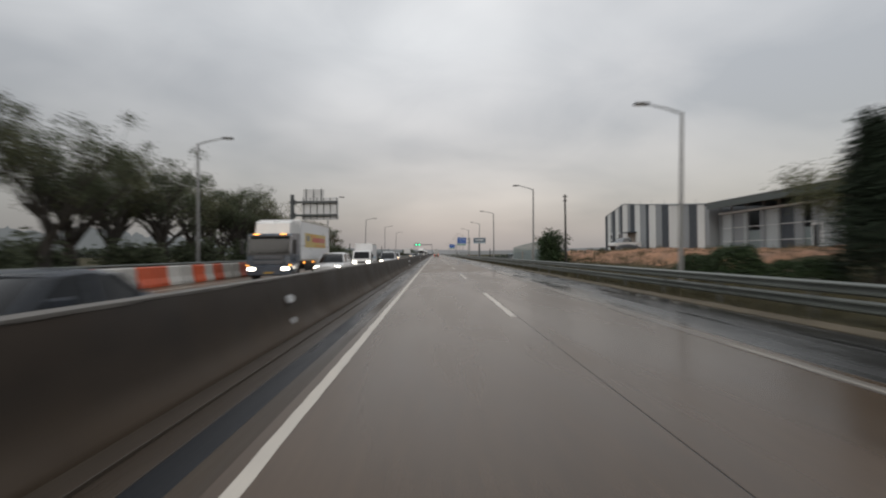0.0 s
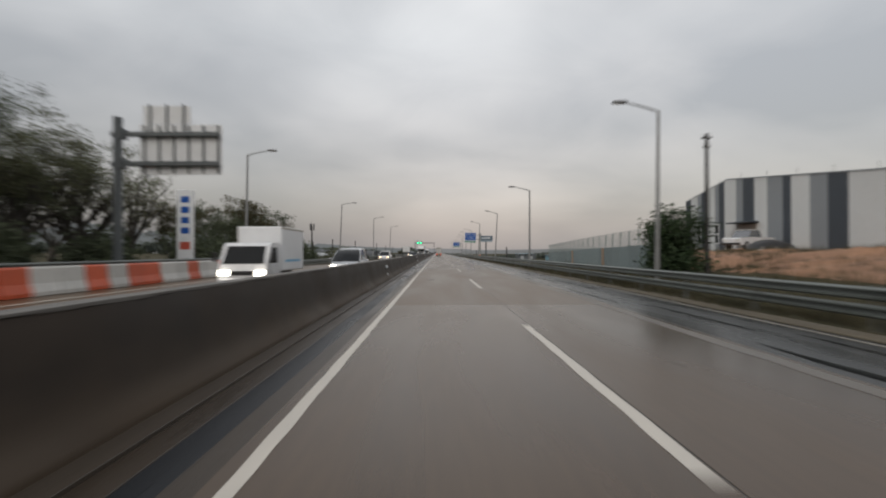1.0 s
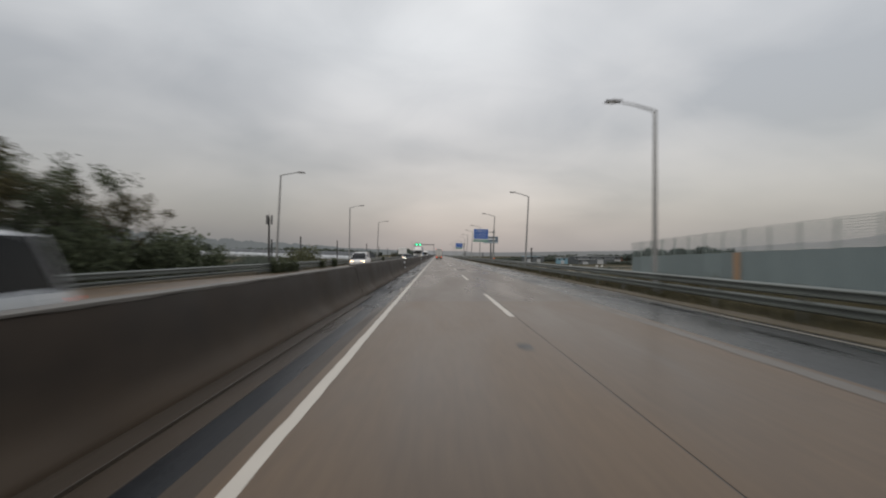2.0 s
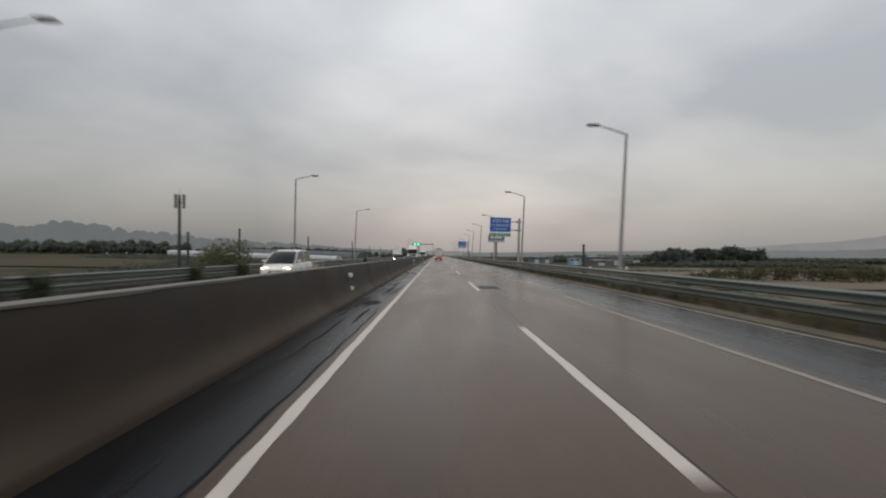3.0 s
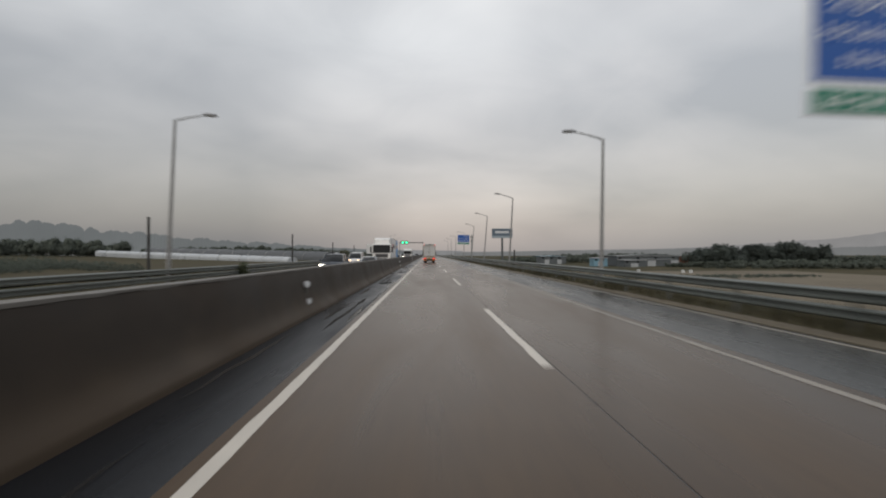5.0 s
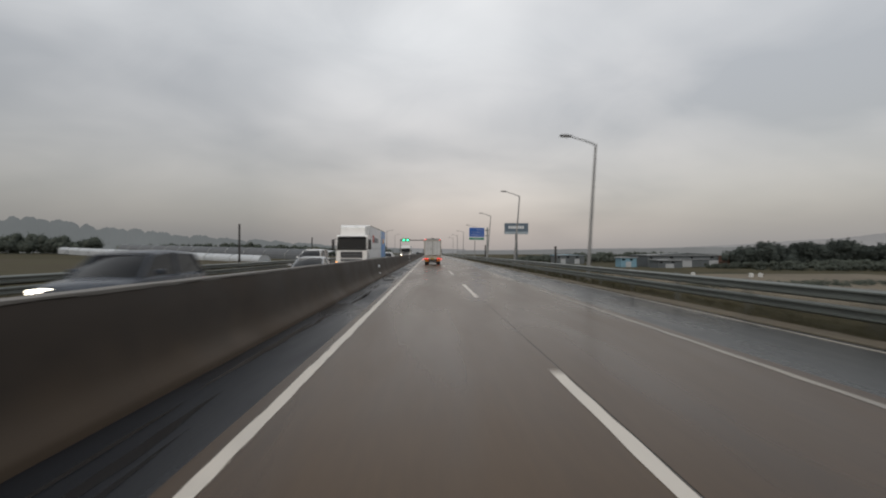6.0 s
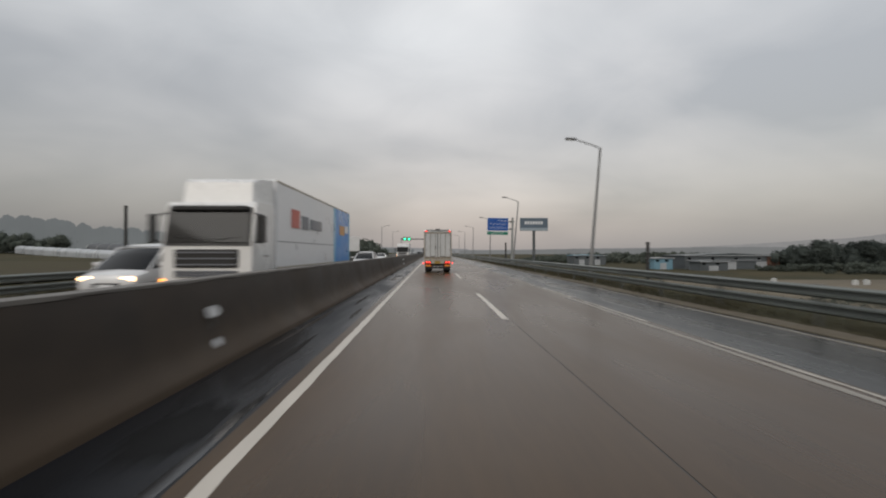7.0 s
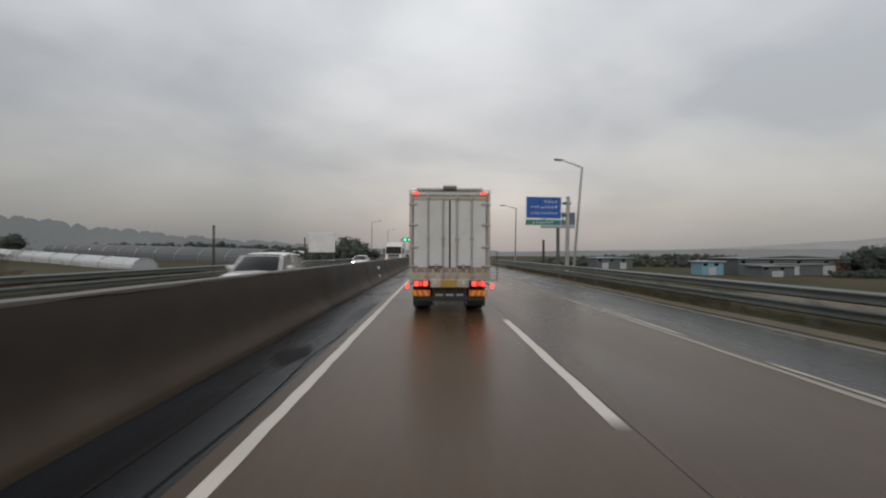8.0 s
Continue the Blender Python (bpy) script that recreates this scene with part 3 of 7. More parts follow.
def hollow(x, y, w, l, seed):
    """A broken, water-dark hollow with a frayed outline and a shallow bowl."""
    n, g = 30, Geo()
    ring = [(math.cos(2 * math.pi * i / n), math.sin(2 * math.pi * i / n), 1 + 0.38 * noise.noise((i * 0.55, seed, 0.3))) for i in range(n)]
    g.v = [(x, y, -0.0045)] + [(x + c * w * r * k, y + q * l * r * k, z) for k, z in ((0.7, -0.004), (1.0, -0.0055)) for c, q, r in ring]
    g.f = [(0, 1 + i, 1 + (i + 1) % n) for i in range(n)] + [(1 + i, 1 + n + i, 1 + n + (i + 1) % n, 1 + (i + 1) % n) for i in range(n)]
    single("road_hollow", g, M_HOLLOW, "dark broken hollow in the wet median strip", "road hollow", "median hollows")


for k, (x, y, w, l) in enumerate(((-2.55, 107.5, 0.34, 0.9), (-2.30, 136.6, 0.28, 0.8), (-2.55, 176.0, 0.36, 1.2), (-2.55, 205.5, 0.34, 0.9), (-2.48, 236.9, 0.30, 0.8))):
    hollow(x, y, w, l, k * 2.7)


def crack(name, x, y0, y1, seed, width, wander, label, parent):
    g, n = Geo(), int((y1 - y0) / 0.12)
    rows = []
    for i in range(n + 1):
        y = y0 + (y1 - y0) * i / n
        c = x + wander * (noise.noise((y * 0.45, seed, 1)) + 0.35 * noise.noise((y * 2.1, seed, 4)))
        w = width * (0.55 + 0.9 * abs(noise.noise((y * 1.3, seed, 8)))) * min(1, (y - y0) * 2 + 0.1, (y1 - y) * 2 + 0.1)
        rows.append((c - w, c + w, y))
    for (a, b, y), (c, d, y2) in zip(rows, rows[1:]):
        g.add([(a, y, -0.0035), (b, y, -0.0035), (d, y2, -0.0035), (c, y2, -0.0035)], [(0, 1, 2, 3)])
    part(name, g, M_HOLLOW, parent, label)


median = [o for o in scene.objects if o.name == "shoulder_2"][0]
for k, (x, y0, y1) in enumerate(((-2.04, 90, 105), (-2.12, 128, 139), (-2.02, 160, 172), (-2.08, 222, 240))):
    crack("crack", x, y0, y1, k * 3.3, 0.022, 0.09, "dark wandering crack in the asphalt", median)
silt = Geo()
rnd = random.Random(19)
for k in range(34):
    x, y0, ln = rnd.uniform(-3.05, -2.08), 80 + 4.2 * k + rnd.uniform(-2, 2), rnd.uniform(2.0, 6.5)
    n, sd, w = 14, rnd.uniform(0, 90), rnd.uniform(0.03, 0.09)
    row = [(x + 0.07 * noise.noise((i * 0.35, sd, 0)), w * math.sin(math.pi * (i + 0.4) / (n + 0.8)) * (1 + 0.5 * noise.noise((i * 0.9, sd, 2))), y0 + ln * i / n) for i in range(n + 1)]
    for (a, wa, ya), (b, wb, yb) in zip(row, row[1:]):
        silt.add([(a - wa, ya, -0.005), (a + wa, ya, -0.005), (b + wb, yb, -0.005), (b - wb, yb, -0.005)], [(0, 1, 2, 3)])
tagged(part("water_streak", silt, M_WATER, median, "thin streaks of rain water"), kind="stuff")


tar_spot(-0.70, 60.9, 0.30, 0.42)
tar_spot(1.36, 68.9, 0.14, 0.34)
rnd = random.Random(77)
for k in range(16):
    puddle(rnd, rnd.uniform(5.6, 7.5), 8 + 4.5 * k + rnd.uniform(-1.5, 1.5), rnd.uniform(0.05, 0.13), rnd.uniform(1.2, 3.0), -0.002)
for k in range(9):
    puddle(rnd, rnd.uniform(-3.0, -2.4), 84 + 18.5 * k + rnd.uniform(-3, 3), rnd.uniform(0.03, 0.08), rnd.uniform(0.8, 2.4), -0.004)

# ------------------------------------------------------------ median barrier
FACE = [(-3.22, -0.1), (-3.22, 0.06), (-3.245, 0.12), (-3.32, 0.20), (-3.39, 0.30), (-3.435, 0.42), (-3.475, 0.60), (-3.54, 0.90), (-3.615, 1.20), (-3.635, 1.24), (-3.66, 1.255)]
BAR = FACE + [(-7.50 - x, z) for x, z in reversed(FACE)]
barrier = tagged(new("median_barrier"), "sooty wet concrete median barrier with a pale top edge", "concrete barrier", kind="structure")
LEN = 10.0


def barrier_meshes():
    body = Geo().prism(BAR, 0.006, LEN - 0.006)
    cope = Geo()
    rnd = random.Random(5)
    for i in range(25):
        y0, y1 = 0.006 + i * (LEN - 0.012) / 25, 0.006 + (i + 1) * (LEN - 0.012) / 25
        e = rnd.uniform(0, 0.012)
        cope.box(-3.875 - e, -3.62 + e, y0, y1, 1.235 - rnd.uniform(0, 0.02), 1.262 + rnd.uniform(0, 0.006), 0.004)
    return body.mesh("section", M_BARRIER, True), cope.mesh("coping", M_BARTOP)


bm_body, bm_cope = barrier_meshes()
for k in range(-3, 45):
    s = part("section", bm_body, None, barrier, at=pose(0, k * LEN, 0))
    s.scale.z = 0.987 if k < 8 else 1.034
    part("coping", bm_cope, None, s)
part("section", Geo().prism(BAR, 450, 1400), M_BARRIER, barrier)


def delineator(y, dz):
    e = thing("delineator", "pair of white reflectors on a bracket on the barrier", "delineator", "barrier delineators", pose(-3.48, y, dz))
    part("bracket", Geo().box(-0.08, 0.02, 0.0, 0.02, 0.36, 0.90, 0.006), M_POST, e)
    for z, dx in ((0.38, 0.06), (0.87, 0.0)):
        part("reflector", Geo().cyl((0.0, 0.0, z), (0.05 + dx, -0.045, z), 0.092, 0.084, 14), M_SIGNWHITE, e)


for y, dz in ((11.0, -0.10), (61.3, -0.05), (108.5, 0.07), (160.3, 0.0), (208.4, -0.07), (259.0, 0.0)):
    delineator(y, dz)


# ------------------------------------------------------------ guardrails
def w_beam(z, side, thick=0.012, depth=0.085, h=0.30):
    """The wavy section of a guardrail beam, open towards the posts."""
    pts = [(0, 0), (0.35, 0.06), (1, 0.16), (1, 0.27), (0.25, 0.42), (0.25, 0.58), (1, 0.73), (1, 0.84), (0.35, 0.94), (0, 1)]
    front = [(-side * depth * p, z + h * q) for p, q in pts]
    back = [(a + side * thick, b) for a, b in reversed(front)]
    return front + back


def guardrail(name, x, side, y0, y1, label, tops=((0.32, 0.28), (0.69, 0.285)), bay=4.0, lift=0.0):
    rail = tagged(new(name), label, "guardrail", kind="structure")
    rail.matrix_basis = pose(x, 0, lift)
    beams = [Geo().prism(w_beam(z, side, h=h), -0.06, bay + 0.06).mesh("beam", M_RAIL) for z, h in tops]
    post = Geo().cyl((side * 0.10, 0, -0.4), (side * 0.10, 0, 1.0), 0.055, 0.055, 10).mesh("post", M_POST)
    block = Geo()
    for z, h in tops:
        block.box(side * 0.012, side * 0.06, -0.06, 0.06, z + 0.05, z + h - 0.03, 0.008)
    block = block.mesh("spacer", M_POST)
    n = int((y1 - y0) / bay)
    for k in range(n):
        y = y0 + k * bay
        p = part("post", post, None, rail, at=pose(0, y, 0))
        part("spacer", block, None, p)
        for z, b in zip(tops, beams):
            part("beam", b, None, rail, at=pose(0.004 * (k % 2), y, 0, 0, 0, 0))
    return rail


guardrail("guardrail", 8.75, 1, -24, 300, "two-beam galvanised steel guardrail beside the hard shoulder")
guardrail("guardrail_2", -13.75, -1, 74, 302, "two-beam galvanised steel guardrail on the oncoming side")
guardrail("guardrail_4", -14.2, -1, -26, 74, "steel guardrail behind the red and white barriers", lift=0.42)
far_rail = tagged(new("guardrail_3"), "distant run of steel guardrail", "guardrail", kind="structure")
for x, sd in ((8.75, 1), (-13.75, -1)):
    far = Geo()
    for z, h in ((0.32, 0.28), (0.69, 0.285)):
        far.prism([(a + x, b) for a, b in w_beam(z, sd, h=h)], 302, 800)
    for k in range(100):
        far.cyl((x + sd * 0.1, 304 + 5 * k, -0.3), (x + sd * 0.1, 304 + 5 * k, 1.05), 0.055, 0.055, 6)
    part("beam", far, M_RAIL, far_rail)


# ------------------------------------------------------------ grass along the rails
def grass(name, label, x0, x1, y0, y1, count, h, seed, z=0.0, clumps=60, over=None):
    rnd = random.Random(seed)
    g = Geo()
    spots = [(rnd.uniform(x0, x1), rnd.uniform(y0, y1), rnd.uniform(0.5, 1.3)) for _ in range(clumps)]
    for _ in range(count):
        if rnd.random() < 0.7:
            cx, cy, k = rnd.choice(spots)
            x, y = cx + rnd.gauss(0, 0.22), cy + rnd.gauss(0, 0.9)
        else:
            x, y, k = rnd.uniform(x0, x1), rnd.uniform(y0, y1), 0.6
        x = min(x1, max(x0, x))
        a, hh = rnd.uniform(0, 6.28), h * k * rnd.uniform(0.4, 1.2)
        dx, dy = math.cos(a), math.sin(a)
        w, lean = 0.018, hh * rnd.uniform(0.1, 0.7)
        n = len(g.v)
        if over:
            z = over(x, y)
        g.v += [(x - dy * w, y + dx * w, z), (x + dy * w, y - dx * w, z), (x + dx * lean, y + dy * lean, z + hh)]
        g.f.append((n, n + 1, n + 2))
    single(name, g, M_BLADE, label, "grass", kind="stuff")


grass("grass", "dry olive grass along the foot of the guardrail", 8.6, 9.7, -10, 290, 34000, 0.36, 71, 0.02, 420)
grass("grass", "dry grass behind the guardrail", 9.6, 12.2, 0, 290, 16000, 0.40, 72, 0.05, 300)
grass("grass", "dry grass along the oncoming guardrail", -14.6, -13.9, 74, 290, 12000, 0.45, 73, 0.12, 260)

# ------------------------------------------------------------ street lamps
def lamp_parts(e, side, height, reach, rise):
    """side: the way the arm points (-1 towards -x)."""
    part("base_plate", Geo().box(-0.22, 0.22, -0.22, 0.22, -0.3, 0.05, 0.01), M_CONC, e, "concrete lamp footing")
    part("pole", Geo().cyl((0, 0, 0.0), (0, 0, height), 0.115, 0.068, 12), M_LAMP, e, smooth=False)
    part("hatch", Geo().box(-0.05, 0.05, -0.142, -0.10, 0.5, 0.85, 0.01), M_LAMP, e)
    arm = Geo()
    pts = [(0, 0, height - 0.08), (side * reach * 0.08, 0, height + 0.02), (side * reach * 0.5, 0, height + rise * 0.55), (side * reach, 0, height + rise)]
    arm.tube(pts, [0.055, 0.05, 0.042, 0.036], 8)
    part("arm", arm, M_LAMP, e)
    h = part("lamp_head", Geo().add(
        [(side * (reach - 0.06), -0.07, height + rise - 0.03), (side * (reach - 0.06), 0.07, height + rise - 0.03), (side * (reach - 0.06), 0.07, height + rise + 0.06), (side * (reach - 0.06), -0.07, height + rise + 0.06),
         (side * (reach + 0.22), -0.14, height + rise - 0.035), (side * (reach + 0.22), 0.14, height + rise - 0.035), (side * (reach + 0.22), 0.13, height + rise + 0.085), (side * (reach + 0.22), -0.13, height + rise + 0.085),
         (side * (reach + 0.66), -0.12, height + rise + 0.0), (side * (reach + 0.66), 0.12, height + rise + 0.0), (side * (reach + 0.66), 0.07, height + rise + 0.07), (side * (reach + 0.66), -0.07, height + rise + 0.07)],
        [(0, 1, 2, 3), (8, 9, 10, 11), (0, 1, 5, 4), (1, 2, 6, 5), (2, 3, 7, 6), (3, 0, 4, 7), (4, 5, 9, 8), (5, 6, 10, 9), (6, 7, 11, 10), (7, 4, 8, 11)],
        (side * (reach + 0.25), 0, height + rise + 0.03)), M_LAMPHEAD, e)
    part("lens", Geo().box(side * (reach + 0.16), side * (reach + 0.60), -0.10, 0.10, height + rise - 0.055, height + rise - 0.018, 0.015), M_LENS, h)


# x, y, height of the pole, degrees by which it leans
RIGHT_LAMPS = [(10.22, 53.5, 8.44, 0.7), (10.83, 22.6, 7.97, 1.5), (9.29, 81.5, 8.09, 0.2), (9.82, 117.1, 8.41, 2.9), (9.24, 145.8, 8.30, 2.7), (9.30, 172.5, 7.88, 1.1), (9.52, 204.3, 8.27, 3.5), (9.58, 231.2, 8.17, 4.7),
               (10.58, 266.7, 8.45, 4.8), (11.0, 297, 8.0, 1.0), (10.3, 329, 8.0, 1.0), (10.3, 361, 8.0, 0.0), (10.3, 395, 8.0, 0.0)]
LEFT_LAMPS = [(-14.81, 67.9, 9.15, 1.0), (-15.21, 31.8, 8.82, 0.5), (-15.09, 105.8, 8.98, 2.6), (-14.15, 138.8, 9.06, 0.7), (-13.9, 173.1, 8.94, 2.4), (-14.6, 345, 9.0, 0.0), (-14.6, 385, 9.0, 0.0)]


def lamp_row(side, places, height, reach, rise, label):
    first = thing("street_lamp", label, "street lamp", "street lamps")
    lamp_parts(first, side, height, reach, rise)
    for x, y, h, lean in places[1:]:
        copy_thing(first, pose(x, y, 0, 0, lean, 0)).scale.z = h / height
    x, y, h, lean = places[0]
    first.matrix_basis = pose(x, y, 0, 0, lean, 0)
    first.scale.z = h / height


lamp_row(-1, RIGHT_LAMPS, 7.98, 1.55, 0.36, "tall grey steel street lamp with a single arm behind the guardrail")
lamp_row(1, LEFT_LAMPS, 9.1, 1.55, 0.34, "tall grey steel street lamp on the oncoming side")


# ------------------------------------------------------------ plants
def limb(g, rnd, p, d, length, r, level, tips):
    """A branch that bends, forks and ends in twigs."""
    n = 3 if level < 2 else 2
    pts, rad = [Vector(p)], [r]
    for i in range(n):
        d = (d + Vector((rnd.uniform(-1, 1), rnd.uniform(-1, 1), rnd.uniform(-0.3, 0.6))) * 0.22).normalized()
        pts.append(pts[-1] + d * (length / n))
        rad.append(r * (1 - 0.55 * (i + 1) / n))
    g.tube(pts, rad, 6 if level < 2 else 4)
    if level >= 3:
        tips.append(pts[-1])
        return
    for i in range(5 if level == 0 else 4):
        k = rnd.choice(range(1, n + 1)) if level else n
        side = Vector((rnd.uniform(-1, 1), rnd.uniform(-1, 1), rnd.uniform(0.0, 0.75))).normalized()
        limb(g, rnd, pts[k], (d * 0.45 + side * 0.75).normalized(), length * rnd.uniform(0.5, 0.75), rad[k] * 0.66, level + 1, tips)
    if level:
        tips.append(pts[-1])


def leaves(rnd, centres, count, spread, size, flat=0.7, floor=0.05):
    """Many small leaf sprays round the given places."""
    g = Geo()
    for _ in range(count):
        c = rnd.choice(centres)
        q = [max(-1.9, min(1.9, rnd.gauss(0, 1))) for _ in range(3)]
        p = Vector(c) + Vector((q[0] * spread, q[1] * spread, q[2] * spread * flat))
        if p.z < floor:
            p.z = floor + rnd.random() * 0.2
        a = Vector((rnd.gauss(0, 1), rnd.gauss(0, 1), rnd.gauss(0, 0.7))).normalized()
        b = a.cross(Vector((rnd.gauss(0, 1), rnd.gauss(0, 1), rnd.gauss(0, 1)))).normalized()
        s = size * rnd.uniform(0.6, 1.4)
        n = len(g.v)
        g.v += [tuple(p - a * s), tuple(p + b * s * 0.42), tuple(p + a * s), tuple(p - b * s * 0.42)]
        g.f.append((n, n + 1, n + 2, n + 3))
    return g


def tree(seed, height, leaf, count, size, label, spread=0.26, trunk=0.28, bole=0.22, m=None, fit=False):
    rnd = random.Random(seed)
    e = thing("tree", label, "tree", "roadside trees", m)
    g, tips = Geo(), []
    top = Vector((rnd.uniform(-0.2, 0.2), rnd.uniform(-0.2, 0.2), height * bole))
    g.tube([(0, 0, -0.3), (0.03, 0.02, height * bole * 0.5), top], [trunk * 1.25, trunk * 0.95, trunk * 0.8], 9)
    for i in range(5):
        a = 2 * math.pi * (i + rnd.uniform(-0.3, 0.3)) / 5
        d = Vector((math.cos(a) * 0.75, math.sin(a) * 0.75, rnd.uniform(0.6, 1.3))).normalized()
        limb(g, rnd, top - Vector((0, 0, rnd.uniform(0, 0.5))), d, height * rnd.uniform(0.26, 0.36), trunk * 0.5, 1, tips)
    zmax = max(t.z for t in tips)
    if fit:
        k = (height - 0.4) / zmax
        g.v = [(x, y, z * k if z > 0 else z) for x, y, z in g.v]
        for t in tips:
            t.z *= k
        zmax *= k
    part("trunk", g, M_BARK, e)
    for t in tips:
        t.z *= (height - 0.5) / zmax if zmax > height - 0.5 else 1
    if count:
        high = [t for t in tips if t.z > height * 0.32 and rnd.random() < 0.2 + 0.4 * (t.z / height)]
        high += [t + Vector((rnd.gauss(0, 0.45), rnd.gauss(0, 0.45), rnd.gauss(-0.1, 0.3))) for t in high if t.z > height * 0.5]
        part("crown", leaves(rnd, high, count, spread, size), leaf, e)
    return e


def shrub(seed, w, h, leaf, count, size, label, group="roadside shrubs", m=None, category="shrub", spread=0.14):
    rnd = random.Random(seed)
    e = thing("shrub", label, category, group, m)
    g, tips = Geo(), []
    for i in range(9):
        a, r = rnd.uniform(0, 6.28), rnd.uniform(0.1, 0.45) * w
        tip = Vector((math.cos(a) * r, math.sin(a) * r, h * rnd.uniform(0.45, 0.95)))
        g.tube([(rnd.uniform(-0.15, 0.15), rnd.uniform(-0.15, 0.15), -0.2), tip * 0.55 + Vector((0, 0, 0.1)), tip], [0.035, 0.025, 0.01], 5)
        tips += [tip, tip * 0.7, tip * 0.45, Vector((tip.x, tip.y, tip.z * 0.3))]
    part("stem", g, M_BARK, e)
    part("foliage", leaves(rnd, tips, count, spread * w, size, 0.8), leaf, e)
    return e


def on_ground(x, y, rz=0.0, s=1.0):
    return pose(x, y, ground_height(x, y) + 0.02, 0, 0, rz) @ Matrix.Diagonal((s, s, s, 1))


def spread_copies(base, places):
    for x, y, s, rz in places:
        o = copy_thing(base, on_ground(x, y, rz))
        o.scale = (s, s, s * 1.0)


rnd = random.Random(11)
t_a = tree(1, 8.7, M_LEAF, 9600, 0.078, "tall dark-leaved roadside tree with a forked crown", spread=0.30, m=on_ground(-19.4, 16.5), fit=True)
t_b = tree(2, 8.5, M_LEAF, 6400, 0.075, "tall thin-leaved roadside tree with sky showing through", spread=0.30, m=on_ground(-18.8, 24.0), fit=True)
t_c = tree(3, 8.4, M_LEAF2, 8200, 0.078, "roadside tree with a ragged olive-green crown", spread=0.30, m=on_ground(-20.0, 31.0), fit=True)
t_d = tree(4, 8.0, M_LEAF2, 2600, 0.08, "almost bare roadside tree with fine dark branches", m=on_ground(-20.3, 59.0), fit=True)
spread_copies(t_a, [(-20.2, 37.5, 1.0, 80), (-19.5, 45.5, 0.97, 200), (-20.6, 54.5, 0.96, 10), (-19.2, 9.5, 1.08, 150), (-21, 2.5, 1.12, 300)])
spread_copies(t_b, [(-18.9, 34.0, 1.0, 330), (-19.6, 49.5, 0.97, 130), (-19.6, 13.0, 1.05, 250), (-20.6, 28, 0.98, 20)])
spread_copies(t_c, [(-20.4, 41.5, 1.0, 170), (-19.4, 52.5, 0.95, 90), (-22.5, 35, 1.0, 120), (-21.6, 48.0, 0.98, 40), (-18.8, 20.0, 1.03, 10)])
spread_copies(t_d, [(-21.0, 63.5, 1.08, 120), (-19.6, 56.6, 1.05, 20), (-24.5, 61.5, 0.85, 220), (-19.2, 26.5, 0.98, 300)])
t_e = tree(7, 7.5, M_LEAF3, 4600, 0.095, "small tree with thin russet and olive leaves beyond the barriers", spread=0.27, trunk=0.12, bole=0.12, fit=True, m=on_ground(-18.7, 78.5))
t_f = tree(8, 7.0, M_LEAF, 5200, 0.095, "small dark green tree with an open crown beyond the barriers", spread=0.27, trunk=0.12, bole=0.14, fit=True, m=on_ground(-19.5, 84.0))
spread_copies(t_e, [(-18.9, 89.5, 0.75, 190), (-20.0, 67.0, 0.78, 130), (-23, 92, 0.75, 40), (-20.6, 87, 0.85, 100)])
spread_copies(t_f, [(-21.5, 72.0, 0.85, 250), (-22.5, 80.5, 1.0, 310), (-19.4, 81.5, 0.82, 15), (-18.6, 74.5, 0.72, 75)])

hedge = shrub(21, 3.4, 2.4, M_LEAF, 2600, 0.17, "dense dark green undergrowth beneath the trees", m=on_ground(-17.6, 8.0))
spread_copies(hedge, [(-17.6 - 1.2 * (k % 3), 11 + 2.9 * k, 0.62 + 0.012 * k + 0.1 * ((k * 7) % 4), 53 * k) for k in range(18)])
thicket = shrub(22, 3.2, 2.7, M_LEAF, 2400, 0.15, "tangled dark green shrubs behind the red and white barriers", m=on_ground(-17.6, 64.0))
spread_copies(thicket, [(-17.4 - 0.9 * (k % 3), 66.5 + 2.7 * k, 0.8 + 0.12 * ((k * 5) % 4), 47 * k) for k in range(13)])
spread_copies(hedge, [(-17.8 - (k % 2), 70 + 5.0 * k, 0.85, 67 * k) for k in range(6)])
low_l = shrub(23, 1.0, 1.35, M_LEAF, 1400, 0.09, "low green bush at the foot of the guardrail", m=pose(-13.5, 100.6, 0.12))
for y, s in ((102.7, 0.85), (104.5, 0.8), (106.5, 0.75), (117.5, 0.8), (124.1, 0.85), (183.0, 0.8)):
    copy_thing(low_l, pose(-13.5, y, 0.12, 0, 0, 40 * y)).scale = (s, s, s)
clump = shrub(24, 4.6, 3.7, M_LEAF2, 2600, 0.17, "clump of olive and russet shrubs in the field", m=on_ground(-21.5, 141.0))
spread_copies(clump, [(-24.5, 145, 0.9, 90), (-20.8, 137.5, 0.75, 170)])
clump2 = shrub(25, 2.6, 2.6, M_LEAF3, 1300, 0.14, "russet bush behind the guardrail", m=on_ground(-16.2, 246.0))

